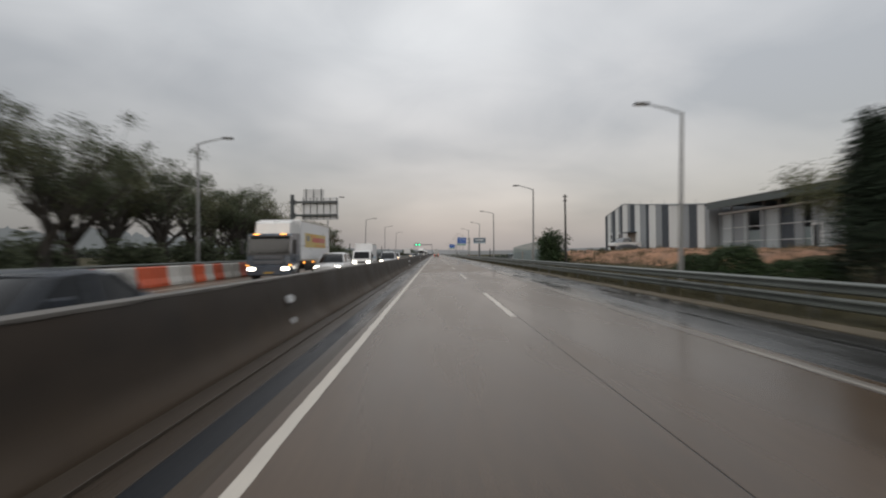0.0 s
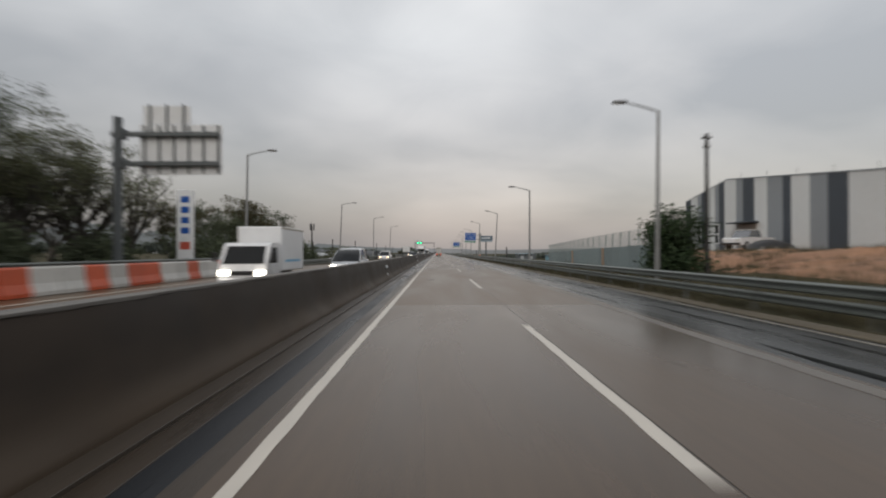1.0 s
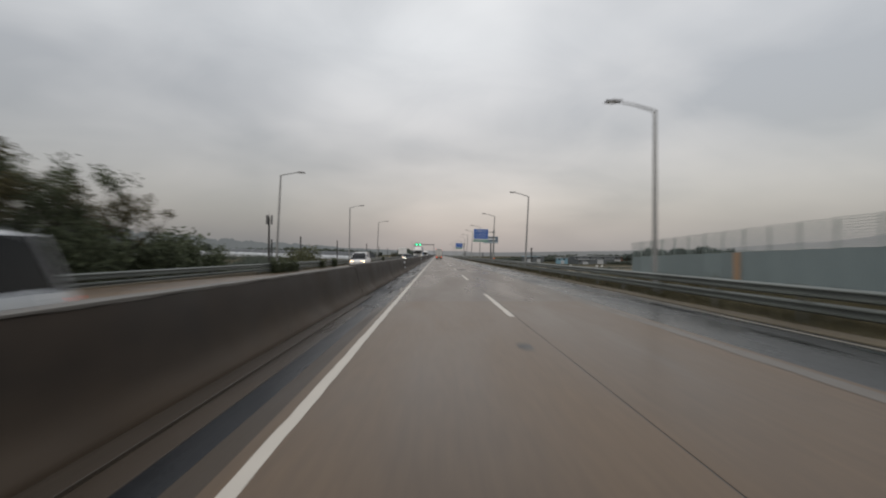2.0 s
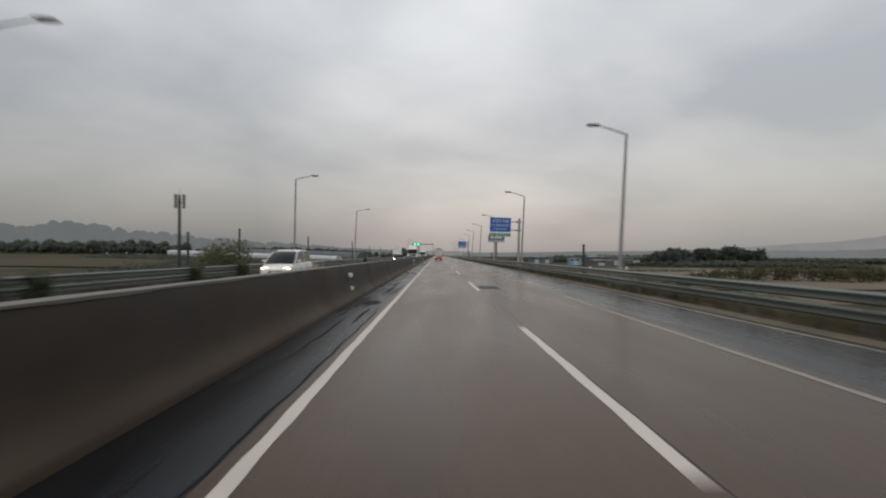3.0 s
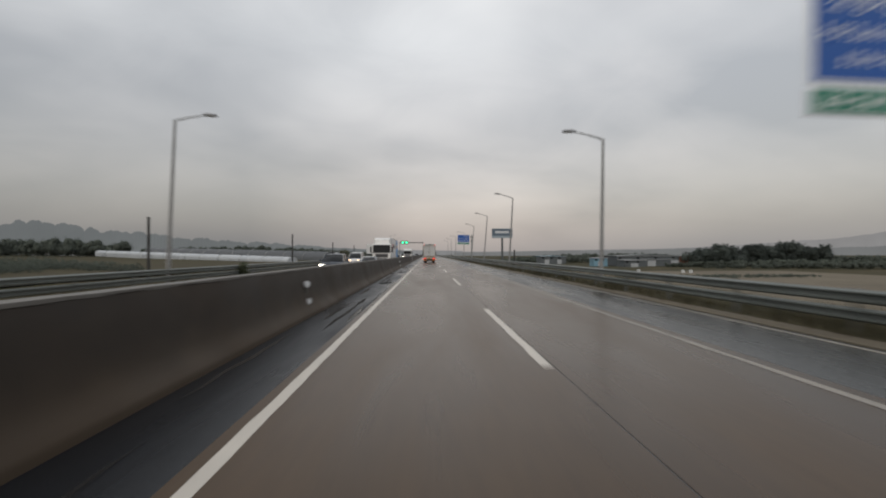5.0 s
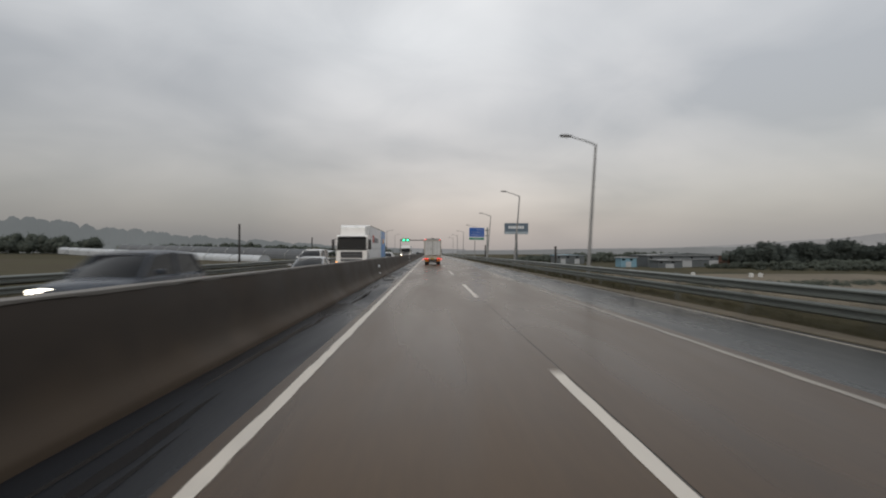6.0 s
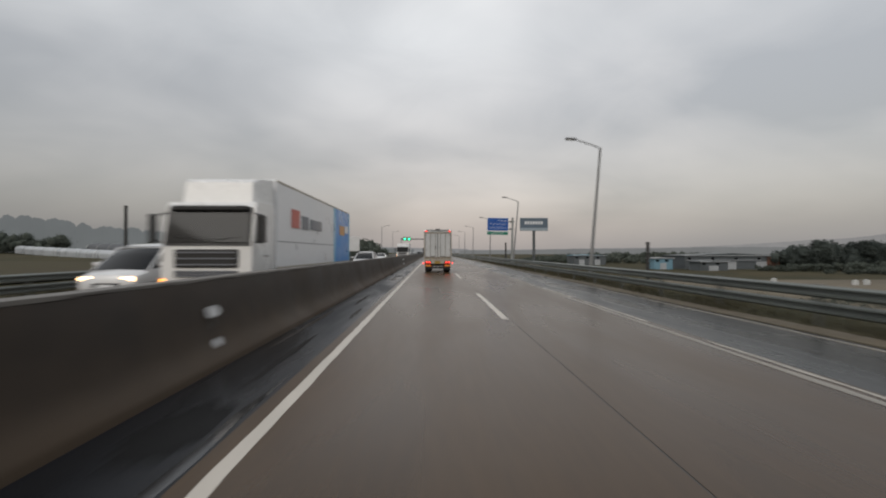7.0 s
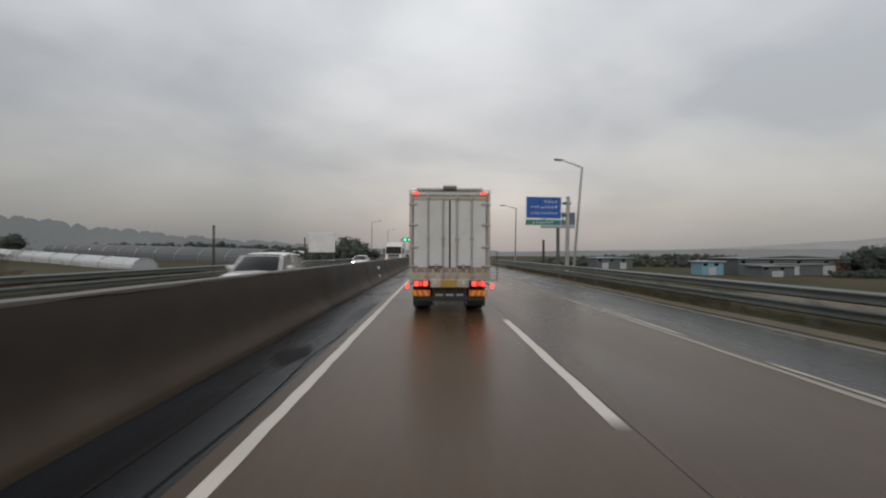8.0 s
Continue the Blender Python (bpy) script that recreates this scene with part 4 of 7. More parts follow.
# right-hand side, by the factory
def ball_bush(seed, w, h, leaf, count, size, label, m):
    """A clipped-looking rounded bush: leaves on a low dome over a few stems."""
    rnd = random.Random(seed)
    e = thing("shrub", label, "shrub", "rounded bushes", m)
    g, tips = Geo(), []
    for i in range(7):
        a = 0.9 * i
        g.tube([(0, 0, -0.2), (math.cos(a) * w * 0.15, math.sin(a) * w * 0.15, h * 0.4), (math.cos(a) * w * 0.3, math.sin(a) * w * 0.3, h * 0.75)], [0.03, 0.022, 0.01], 5)
    for i in range(420):
        d = Vector((rnd.gauss(0, 1), rnd.gauss(0, 1), abs(rnd.gauss(0, 0.9)))).normalized()
        r = (1 + 0.16 * noise.noise(d * 2.4 + Vector((seed, 0, 0)))) * rnd.uniform(0.82, 1.0)
        tips.append(Vector((d.x * w / 2 * r, d.y * w / 2 * r, 0.15 + d.z * (h - 0.15) * r)))
    part("stem", g, M_BARK, e)
    part("foliage", leaves(rnd, tips, count, 0.04 * w, size, 0.9), leaf, e)
    return e


r_bush = ball_bush(31, 2.6, 1.75, M_BUSH, 8000, 0.075, "rounded dark green bush on the bank", on_ground(14.2, 24.0))
spread_copies(r_bush, [(14.2, 27.8, 0.75, 60), (14.2, 20.4, 0.62, 130), (14.2, 18.7, 0.66, 200)])
r_tree = shrub(32, 4.2, 4.5, M_BUSH, 12000, 0.11, "bushy dark green tree beside the lamp post", m=on_ground(13.0, 58.6), category="tree", spread=0.11)


def conifer(seed, h, w, m):
    rnd = random.Random(seed)
    e = thing("conifer", "dense blackish-green conifer on the bank", "tree", "", m)
    part("trunk", Geo().tube([(0, 0, -0.3), (0.05, 0, h * 0.5), (0, 0.03, h)], [0.16, 0.1, 0.02], 8), M_BARK, e)
    tips = []
    for _ in range(260):
        z = rnd.uniform(0.15, 1) * h
        r = w * (1 - (z / h) ** 1.7) * rnd.uniform(0.3, 1.05)
        a = rnd.uniform(0, 6.28)
        tips.append(Vector((math.cos(a) * r, math.sin(a) * r, z)))
    part("crown", leaves(rnd, tips, 16000, 0.27, 0.085, 1.3), M_NEEDLE, e)
    return e


conifer(41, 5.6, 1.45, on_ground(14.6, 16.6))
feather = tree(42, 6.4, M_LEAF2, 7500, 0.075, "light feathery tree behind the conifer", spread=0.5, trunk=0.14, m=on_ground(19.5, 23.5))


def crown_heart(g, c, r, low):
    """The close inner twigs of a far crown: a lumpy closed body under its leaves."""
    rings, seg = 5, 9
    off = len(g.v)
    for i in range(rings + 1):
        a = math.pi * i / rings
        for j in range(seg):
            b = 2 * math.pi * (j + 0.5 * (i % 2)) / seg
            d = Vector((math.sin(a) * math.cos(b), math.sin(a) * math.sin(b), math.cos(a)))
            p = c + d * r * (0.9 + 0.3 * noise.noise(d * 1.7 + c))
            g.v.append((p.x, p.y, max(p.z, low)))
    for i in range(rings):
        for j in range(seg):
            k = (j + 1) % seg
            g.f.append((off + i * seg + j, off + (i + 1) * seg + j, off + (i + 1) * seg + k, off + i * seg + k))


def wood(name, label, x0, y0, x1, y1, h, depth, seed, count=2600, size=1.1, base=None, swell=True, mat=None, heart=True):
    """A belt of trees far off: crowns of many clumps on short trunks."""
    rnd = random.Random(seed)
    g, tips = Geo(), []
    n = max(8, int(math.hypot(x1 - x0, y1 - y0) / (h * 0.15)))
    for i in range(n):
        t = (i + rnd.uniform(-0.3, 0.3)) / n
        x, y = x0 + (x1 - x0) * t + rnd.uniform(-1, 1) * depth, y0 + (y1 - y0) * t + rnd.uniform(-1, 1) * depth
        zb = ground_height(x, y) if base is None else base
        hh = h * rnd.uniform(0.6, 1.05) * ((0.55 + 0.45 * math.sin(math.pi * min(1, max(0, t)))) if swell else (0.75 + 0.25 * t))
        g.cyl((x, y, zb - 0.5), (x, y, zb + hh * 0.5), h * 0.012, h * 0.006, 4)
        for _ in range(5):
            r = hh * rnd.uniform(0.20, 0.34)
            c = Vector((x + rnd.gauss(0, 0.16) * h, y + rnd.gauss(0, 0.16) * h, zb + (hh - r) * rnd.uniform(0.45, 1.0)))
            for _ in range(26):
                d = Vector((rnd.gauss(0, 1), rnd.gauss(0, 1), rnd.gauss(0, 1))).normalized()
                tips.append(c + d * r * rnd.uniform(0.85, 1.0))
            if heart:
                crown_heart(g, c, r * 0.80, zb)
        tips += [Vector((x + rnd.gauss(0, 0.25) * h, y + rnd.gauss(0, 0.25) * h, zb + hh * rnd.uniform(0.0, 0.5))) for _ in range(24)]
    crown = leaves(rnd, tips, count * 8, 0.030 * h, size * 0.40, 0.8, -9.0)
    g.v, off = g.v + crown.v, len(g.v)
    g.f += [tuple(i + off for i in f) for f in crown.f]
    single(name, g, mat or M_HAZEWOOD, label, "wood", kind="stuff")


wood("wood", "dark belt of broadleaf wood across the fields", 150, 374, 187, 378, 13.6, 3, 51, 10000, 0.62, swell=False, mat=M_DARKWOOD)
wood("wood", "dark belt of broadleaf wood across the fields", 118, 368, 154, 373, 10.6, 3, 52, 9000, 0.55, mat=M_DARKWOOD)
wood("wood", "low scrub along the field edge", 100, 350, 215, 352, 3.6, 4, 53, 5600, 0.5)
wood("wood", "dark green scrub along the field edge", 108, 332, 190, 306, 3.0, 5, 70, 4600, 0.4)
wood("wood", "scattered trees and scrub in the low field", 62, 205, 100, 190, 4.5, 4, 54, 2600, 0.45, mat=M_LEAF3, heart=False)
wood("wood", "low scrub in the field below the road", 30, 176, 52, 168, 2.6, 3, 61, 1100, 0.35, heart=False)
wood("wood", "low scrub in the field below the road", 34, 250, 90, 262, 1.2, 4, 62, 1600, 0.3, heart=False)
wood("wood", "low scrub in the field below the road", 22, 150, 30, 128, 3.2, 2, 63, 1200, 0.30, mat=M_LEAF3, heart=False)
wood("wood", "low hedge across the field", -40, 215, -120, 262, 2.4, 3, 64, 1800, 0.35, heart=False)
wood("wood", "weedy scrub behind the oncoming guardrail", -18, 108, -24, 150, 1.6, 2, 65, 1200, 0.28, heart=False)
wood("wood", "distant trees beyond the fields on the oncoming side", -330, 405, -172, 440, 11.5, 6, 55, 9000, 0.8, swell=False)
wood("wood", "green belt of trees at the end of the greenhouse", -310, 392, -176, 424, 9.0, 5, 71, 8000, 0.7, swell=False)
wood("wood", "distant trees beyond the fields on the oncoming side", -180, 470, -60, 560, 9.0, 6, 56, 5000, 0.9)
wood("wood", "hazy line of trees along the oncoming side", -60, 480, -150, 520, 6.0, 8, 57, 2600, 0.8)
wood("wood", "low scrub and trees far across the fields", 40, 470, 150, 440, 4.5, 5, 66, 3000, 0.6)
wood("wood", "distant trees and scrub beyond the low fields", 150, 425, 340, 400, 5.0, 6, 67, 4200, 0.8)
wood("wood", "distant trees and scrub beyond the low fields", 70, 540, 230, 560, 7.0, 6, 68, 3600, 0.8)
wood("wood", "dark scrub along the field edge", -24, 120, -60, 236, 2.2, 3, 69, 3000, 0.3, heart=False)
wood("wood", "trees beside the road ahead", -18, 312, -17, 345, 6.0, 2, 58, 2200, 0.45)

# ------------------------------------------------------------ backdrop
def backdrop(name, radius, a0, a1, heights, seed, color, lift=0.0, rough=1.0, crowns=0.0):
    """A ridge of far hills, glowing in the grey of rain haze, with or without rounded woods on it."""
    rnd = random.Random(int(seed * 10))
    domes = []
    for i in range(120):
        domes.append((rnd.random(), rnd.uniform(0.006, 0.022), rnd.uniform(0.3, 1.0)))
    m = bpy.data.materials.new(name)
    m.use_nodes = True
    nt, lk = m.node_tree.nodes, m.node_tree.links
    b = nt["Principled BSDF"]
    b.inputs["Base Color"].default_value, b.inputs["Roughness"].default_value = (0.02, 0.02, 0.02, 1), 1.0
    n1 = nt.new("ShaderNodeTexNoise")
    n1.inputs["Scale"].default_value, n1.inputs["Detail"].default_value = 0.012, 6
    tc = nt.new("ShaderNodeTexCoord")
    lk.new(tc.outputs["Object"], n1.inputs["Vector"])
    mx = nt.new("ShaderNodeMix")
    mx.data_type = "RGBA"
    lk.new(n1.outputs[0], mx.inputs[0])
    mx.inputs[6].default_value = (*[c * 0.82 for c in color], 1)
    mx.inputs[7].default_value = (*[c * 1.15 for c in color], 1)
    # haze is painted here: the emission itself gives the faded grey
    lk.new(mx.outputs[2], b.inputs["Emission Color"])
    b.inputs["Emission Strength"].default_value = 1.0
    g, n = Geo(), 1400
    row = []
    for i in range(n + 1):
        t = i / n
        a = radians(a0 + (a1 - a0) * t)
        h = float(np.interp(t, np.linspace(0, 1, len(heights)), heights))
        h *= 1 + 0.16 * noise.noise((t * 9 + seed, seed, 0)) + rough * (0.08 * noise.noise((t * 40, seed, 3)) + 0.06 * noise.noise((t * 130, seed, 7)) + 0.05 * noise.noise((t * 420, seed, 2)))
        h *= 1 - 0.32 * min(1.0, crowns) + crowns * 0.42 * max(q * math.sqrt(max(0.0, 1 - ((t - c) / w) ** 2)) for c, w, q in domes)
        row.append((radius * math.sin(a), 130 + radius * math.cos(a), lift + max(1.0, h)))
    for (x, y, z), (x2, y2, z2) in zip(row, row[1:]):
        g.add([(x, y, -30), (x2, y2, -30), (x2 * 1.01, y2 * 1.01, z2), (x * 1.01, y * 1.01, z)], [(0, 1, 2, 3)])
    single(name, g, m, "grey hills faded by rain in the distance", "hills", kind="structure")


# the farther ridges glow paler, as haze would make them
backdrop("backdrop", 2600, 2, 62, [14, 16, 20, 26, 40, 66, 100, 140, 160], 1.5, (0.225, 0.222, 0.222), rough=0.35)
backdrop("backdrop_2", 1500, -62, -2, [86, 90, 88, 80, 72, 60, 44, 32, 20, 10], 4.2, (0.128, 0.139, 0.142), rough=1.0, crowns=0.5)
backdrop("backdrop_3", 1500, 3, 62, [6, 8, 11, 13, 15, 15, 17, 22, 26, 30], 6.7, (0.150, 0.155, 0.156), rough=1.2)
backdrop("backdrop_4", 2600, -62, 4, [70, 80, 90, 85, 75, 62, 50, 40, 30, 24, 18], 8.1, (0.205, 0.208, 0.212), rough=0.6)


# ------------------------------------------------------------ signs
def text_mesh(body, size):
    c = bpy.data.curves.new("lettering", "FONT")
    c.body, c.size, c.align_x, c.align_y, c.extrude = body, size, "CENTER", "CENTER", 0.004
    o = bpy.data.objects.new("lettering", c)
    scene.collection.objects.link(o)
    me = bpy.data.meshes.new_from_object(o.evaluated_get(bpy.context.evaluated_depsgraph_get()))
    bpy.data.objects.remove(o)
    return me


def bars(parent, rows, mat, y):
    """Rows of small strokes that stand for writing too small to read: (x0, x1, z, height, signs)."""
    rnd = random.Random(len(rows) * 7 + 3)
    for x0, x1, z, h, n in rows:
        g = Geo()
        w = (x1 - x0) / n
        for i in range(n):
            a, b = x0 + i * w, x0 + (i + 0.78) * w
            for q in rnd.sample((-0.42, -0.14, 0.14, 0.42), 2):
                g.box(a, b - (b - a) * rnd.uniform(0, 0.4), y - 0.006, y, z + q * h - h * 0.07, z + q * h + h * 0.07)
            q = rnd.uniform(0.15, 0.85)
            g.box(a + (b - a) * q - h * 0.07, a + (b - a) * q + h * 0.07, y - 0.008, y, z - h / 2, z + h / 2)
        tagged(part("lettering", g, mat, parent), "row of small white writing", kind="stuff")


def road_sign(x, y, z0, w, h_blue, h_green, pole_x, pole_h, words, lines, green, label, lean=0.0, gap=0.06):
    e = thing("road_sign", label, "road sign", "overhead road signs", pose(x, y, 0, 0, lean, 0))
    zg = z0 + h_green + gap
    panel = part("panel", Geo().box(-w / 2, w / 2, -0.03, 0.03, zg, zg + h_blue, 0.012), M_SIGNWHITE, e, "white-edged blue sign panel")
    part("face", Geo().box(-w / 2 + 0.05, w / 2 - 0.05, -0.036, -0.03, zg + 0.05, zg + h_blue - 0.05), M_SIGNBLUE, panel)
    low = part("panel", Geo().box(-w / 2 - 0.02, w / 2 - 0.02, -0.03, 0.03, z0, z0 + h_green, 0.012), M_SIGNWHITE, e, "green lower sign panel")
    part("face", Geo().box(-w / 2 + 0.02, w / 2 - 0.06, -0.036, -0.03, z0 + 0.04, z0 + h_green - 0.04), M_SIGNGREEN, low)
    if words:
        ob = part("lettering", text_mesh(words, 0.44), None, panel)
        ob.data.materials.clear()
        ob.data.materials.append(M_SIGNWHITE)
        ob.matrix_basis = pose(0.0, -0.041, zg + h_blue * 0.74, 90, 0, 0)
    bars(panel, [(a * w, b * w, zg + c * h_blue, d, n) for a, b, c, d, n in lines], M_SIGNWHITE, -0.036)
    bars(low, [(a * w, b * w, z0 + c * h_green, d, n) for a, b, c, d, n in green], M_SIGNWHITE, -0.036)
    part("pole", Geo().cyl((pole_x, 0.12, -0.5), (pole_x, 0.12, pole_h), 0.17, 0.15, 14), M_GALV, e)
    part("cap", Geo().cyl((pole_x, 0.12, pole_h), (pole_x, 0.12, pole_h + 0.05), 0.18, 0.12, 14), M_GALV, e)
    part("base_plate", Geo().box(pole_x - 0.4, pole_x + 0.4, -0.28, 0.52, -0.5, 0.1, 0.02), M_CONC, e)
    for z in (zg + h_blue * 0.72, zg + h_blue * 0.16):
        part("arm", Geo().box(-w / 2 + 0.3, pole_x + 0.25, 0.05, 0.15, z - 0.045, z + 0.045, 0.01), M_TRUSS, e)
        part("clamp", Geo().box(pole_x - 0.42, pole_x - 0.14, 0.0, 0.24, z - 0.10, z + 0.10, 0.02), M_TRUSS, e)
        part("clamp", Geo().box(pole_x + 0.10, pole_x + 0.24, 0.0, 0.24, z - 0.08, z + 0.08, 0.02), M_TRUSS, e)
    return e


road_sign(7.86, 154.3, 4.08, 2.78, 1.92, 0.50, 2.46, 6.45, "소형차 전용",
          [(-0.44, 0.44, 0.46, 0.20, 13), (-0.30, 0.32, 0.22, 0.20, 9)], [(-0.42, 0.42, 0.5, 0.24, 9)],
          "blue road sign with white lettering over a green strip", lean=1.5)
road_sign(8.85, 269.6, 4.10, 2.95, 1.82, 0.50, 2.05, 6.5, "",
          [(0.02, 0.40, 0.78, 0.22, 4), (-0.36, 0.42, 0.52, 0.2, 8), (-0.36, 0.42, 0.24, 0.2, 8)], [(-0.3, 0.3, 0.5, 0.2, 7)],
          "blue direction sign above a green strip on one post", lean=1.0)


def sign_from_behind():
    e = thing("road_sign", "large road sign seen from its grey back on dark arms", "road sign", "overhead road signs", pose(-15.4, 53.6, 0))
    part("pole", Geo().cyl((0, 0, -0.4), (0, 0, 8.15), 0.22, 0.20, 14), M_TRUSS, e)
    part("base_plate", Geo().box(-0.5, 0.5, -0.5, 0.5, -0.4, 0.1, 0.02), M_CONC, e)
    for z in (7.35, 5.95):
        part("arm", Geo().box(-0.3, 4.75, -0.10, 0.10, z - 0.11, z + 0.11, 0.02), M_TRUSS, e)
        part("flange", Geo().box(0.20, 0.34, -0.22, 0.22, z - 0.24, z + 0.24, 0.01), M_TRUSS, e)
    main = part("panel", Geo().box(0.95, 4.85, 0.16, 0.20, 5.45, 7.85, 0.01), M_SIGNBACK, e)
    top = part("panel", Geo().box(1.1, 3.35, 0.16, 0.20, 7.88, 8.75, 0.01), M_SIGNBACK, e)
    for i in range(6):
        part("stiffener", Geo().box(1.15 + i * 0.70, 1.22 + i * 0.70, 0.08, 0.16, 5.5, 7.8, 0.006), M_TRUSS, main)
    for i in range(3):
        part("stiffener", Geo().box(1.4 + i * 0.8, 1.48 + i * 0.8, 0.08, 0.16, 7.4, 8.8, 0.006), M_TRUSS, top)


sign_from_behind()


def banner():
    e = thing("sign_board", "tall narrow white board with blue writing beyond the barriers", "sign board", "", on_ground(-15.3, 59.8))
    part("panel", Geo().box(-0.5, 0.5, -0.05, 0.05, 0.9, 5.1, 0.02), M_SIGNWHITE, e)
    for x in (-0.42, 0.42):
        part("post", Geo().cyl((x, 0.08, -0.3), (x, 0.08, 5.0), 0.05, 0.05, 8), M_GALV, e)
    for k in range(4):
        part("lettering", Geo().box(-0.24, 0.24, -0.058, -0.05, 4.35 - 0.62 * k, 4.72 - 0.62 * k), M_SIGNBLUE, e)
    part("lettering", Geo().box(-0.3, 0.3, -0.058, -0.05, 1.55, 2.0), M_REDVINYL, e)


banner()


def billboard():
    e = thing("billboard", "large slate-blue billboard on a single tall column", "billboard", "", pose(31.5, 356, -0.9, 0, 0, 0))
    board = part("board", Geo().box(-4.3, 4.3, -0.4, 0.4, 9.3, 13.2, 0.05), M_BILL, e)
    part("band", Geo().box(-4.25, 4.25, -0.43, -0.4, 9.35, 10.2), M_BILLGREY, board)
    g = Geo()
    for i in range(7):
        g.box(-2.9 + i * 0.83, -2.32 + i * 0.83, -0.44, -0.4, 11.3, 12.25)
    tagged(part("lettering", g, M_SIGNWHITE, board), "row of pale writing", kind="stuff")
    part("frame", Geo().box(-4.4, 4.4, -0.45, 0.45, 13.2, 13.35, 0.02), M_SIGNBACK, board)
    part("column", Geo().cyl((0, 0, -3.4), (0, 0, 9.3), 0.45, 0.42, 14), M_TRUSS, e)
    part("base_plate", Geo().box(-1.6, 1.6, -1.6, 1.6, -2.6, -0.6, 0.05), M_CONC, e)


billboard()


def grey_board():
    e = thing("billboard", "plain grey hoarding seen from behind beside the far road", "billboard", "", pose(-17.2, 305, 0))
    part("board", Geo().box(-2.0, 2.0, -0.12, 0.12, 1.9, 4.9, 0.05), M_SIGNBACK, e)
    for x in (-1.8, 0, 1.8):
        part("post", Geo().cyl((x, 0.2, -1), (x, 0.2, 4.8), 0.08, 0.07, 8), M_TRUSS, e)


grey_board()


# ------------------------------------------------------------ poles
def utility_pole(x, y, h):
    e = thing("utility_pole", "dark wooden utility pole with short crossarms", "utility pole", "", on_ground(x, y))
    part("pole", Geo().cyl((0, 0, -0.3), (0, 0, h), 0.14, 0.09, 10), M_DARKPOST, e)
    for z, w in ((h - 0.25, 0.26), (h - 0.75, 0.18)):
        arm = part("crossarm", Geo().box(-w, w, -0.05, 0.05, z - 0.05, z + 0.05, 0.01), M_DARKPOST, e)
        for s in (-0.85, 0.85):
            part("insulator", Geo().cyl((w * s, 0, z + 0.05), (w * s, 0, z + 0.22), 0.05, 0.035, 8), M_SIGNWHITE, arm)


utility_pole(14.75, 57.4, 8.0)


def marker_pole(x, y, h, r=0.13):
    e = thing("pole", "dark bare pole standing in the field", "pole", "field poles", on_ground(x, y))
    z = h - ground_height(x, y)
    part("shaft", Geo().cyl((0, 0, -0.4), (0, 0, z), r, r * 0.8, 8), M_DARKPOST, e)
    part("cap", Geo().cyl((0, 0, z), (0, 0, z + 0.12), r * 1.08, r * 0.9, 8), M_DARKPOST, e)


for x, y, h, r in ((15.4, 142.7, 2.7, 0.15), (16.0, 237.7, 2.35, 0.16), (-27.4, 196, 5.3, 0.16), (-26.1, 243.7, 5.5, 0.16), (-27.0, 290, 5.0, 0.16), (-27.5, 335, 5.0, 0.16), (-30, 150, 4.2, 0.16),
                   (-27, 158, 5.0, 0.16), (12.3, 285, 3.2, 0.16)):
    marker_pole(x, y, h, r)


def antenna_mast(x, y):
    e = thing("antenna_mast", "dark mobile phone mast with upright panel antennas", "mast", "", on_ground(x, y))
    part("shaft", Geo().cyl((0, 0, -0.3), (0, 0, 8.9), 0.22, 0.13, 10), M_DARKPOST, e)
    for k in range(3):
        a = k * 2.1
        b = part("bracket", Geo().cyl((0, 0, 8.4), (math.cos(a) * 0.42, math.sin(a) * 0.42, 8.4), 0.04, 0.04, 6), M_DARKPOST, e)
        part("antenna", Geo().box(math.cos(a) * 0.48 - 0.15, math.cos(a) * 0.48 + 0.15, math.sin(a) * 0.48 - 0.08, math.sin(a) * 0.48 + 0.08, 7.7, 9.3, 0.03), M_LAMPHEAD, b)
    part("rod", Geo().cyl((0, 0, 8.9), (0, 0, 10.0), 0.025, 0.015, 6), M_DARKPOST, e)


antenna_mast(-29.5, 147)


def roadside_box(x, y):
    e = thing("roadside_box", "small orange box on a post behind the guardrail", "utility box", "", pose(x, y, 0))
    part("post", Geo().cyl((0, 0, -0.2), (0, 0, 0.85), 0.03, 0.03, 8), M_POST, e)
    box = part("body", Geo().box(-0.16, 0.16, -0.10, 0.10, 0.82, 1.08, 0.02), M_ORANGEBOX, e, "orange plastic box")
    part("lid", Geo().box(-0.175, 0.175, -0.115, 0.115, 1.08, 1.11, 0.01), M_ORANGEBOX, box)


roadside_box(9.75, 147.9)


# ------------------------------------------------------------ red and white road barriers
def water_barrier(mat, label):
    e = thing("water_barrier", label, "traffic barrier", "red and white barriers")
    prof = [(-0.24, 0), (-0.24, 0.12), (-0.15, 0.38), (-0.11, 0.84), (-0.07, 0.9), (0.07, 0.9), (0.11, 0.84), (0.15, 0.38), (0.24, 0.12), (0.24, 0)]
    body = part("body", Geo().prism(prof, -0.58, 0.58), mat, e)
    part("lug", Geo().box(-0.07, 0.07, 0.58, 0.63, 0.15, 0.75, 0.01), mat, body)
    part("filler_cap", Geo().cyl((0, 0.1, 0.9), (0, 0.1, 0.93), 0.06, 0.05, 10), M_BLACK, body)
    return e


wb_r = water_barrier(M_REDPLASTIC, "faded red-orange plastic water barrier at the road edge")
wb_w = water_barrier(M_WHITEPLASTIC, "dirty white plastic water barrier at the road edge")
wb_r.matrix_basis, wb_w.matrix_basis = pose(-12.75, -6.0, 0.40), pose(-12.75, -4.8, 0.40)
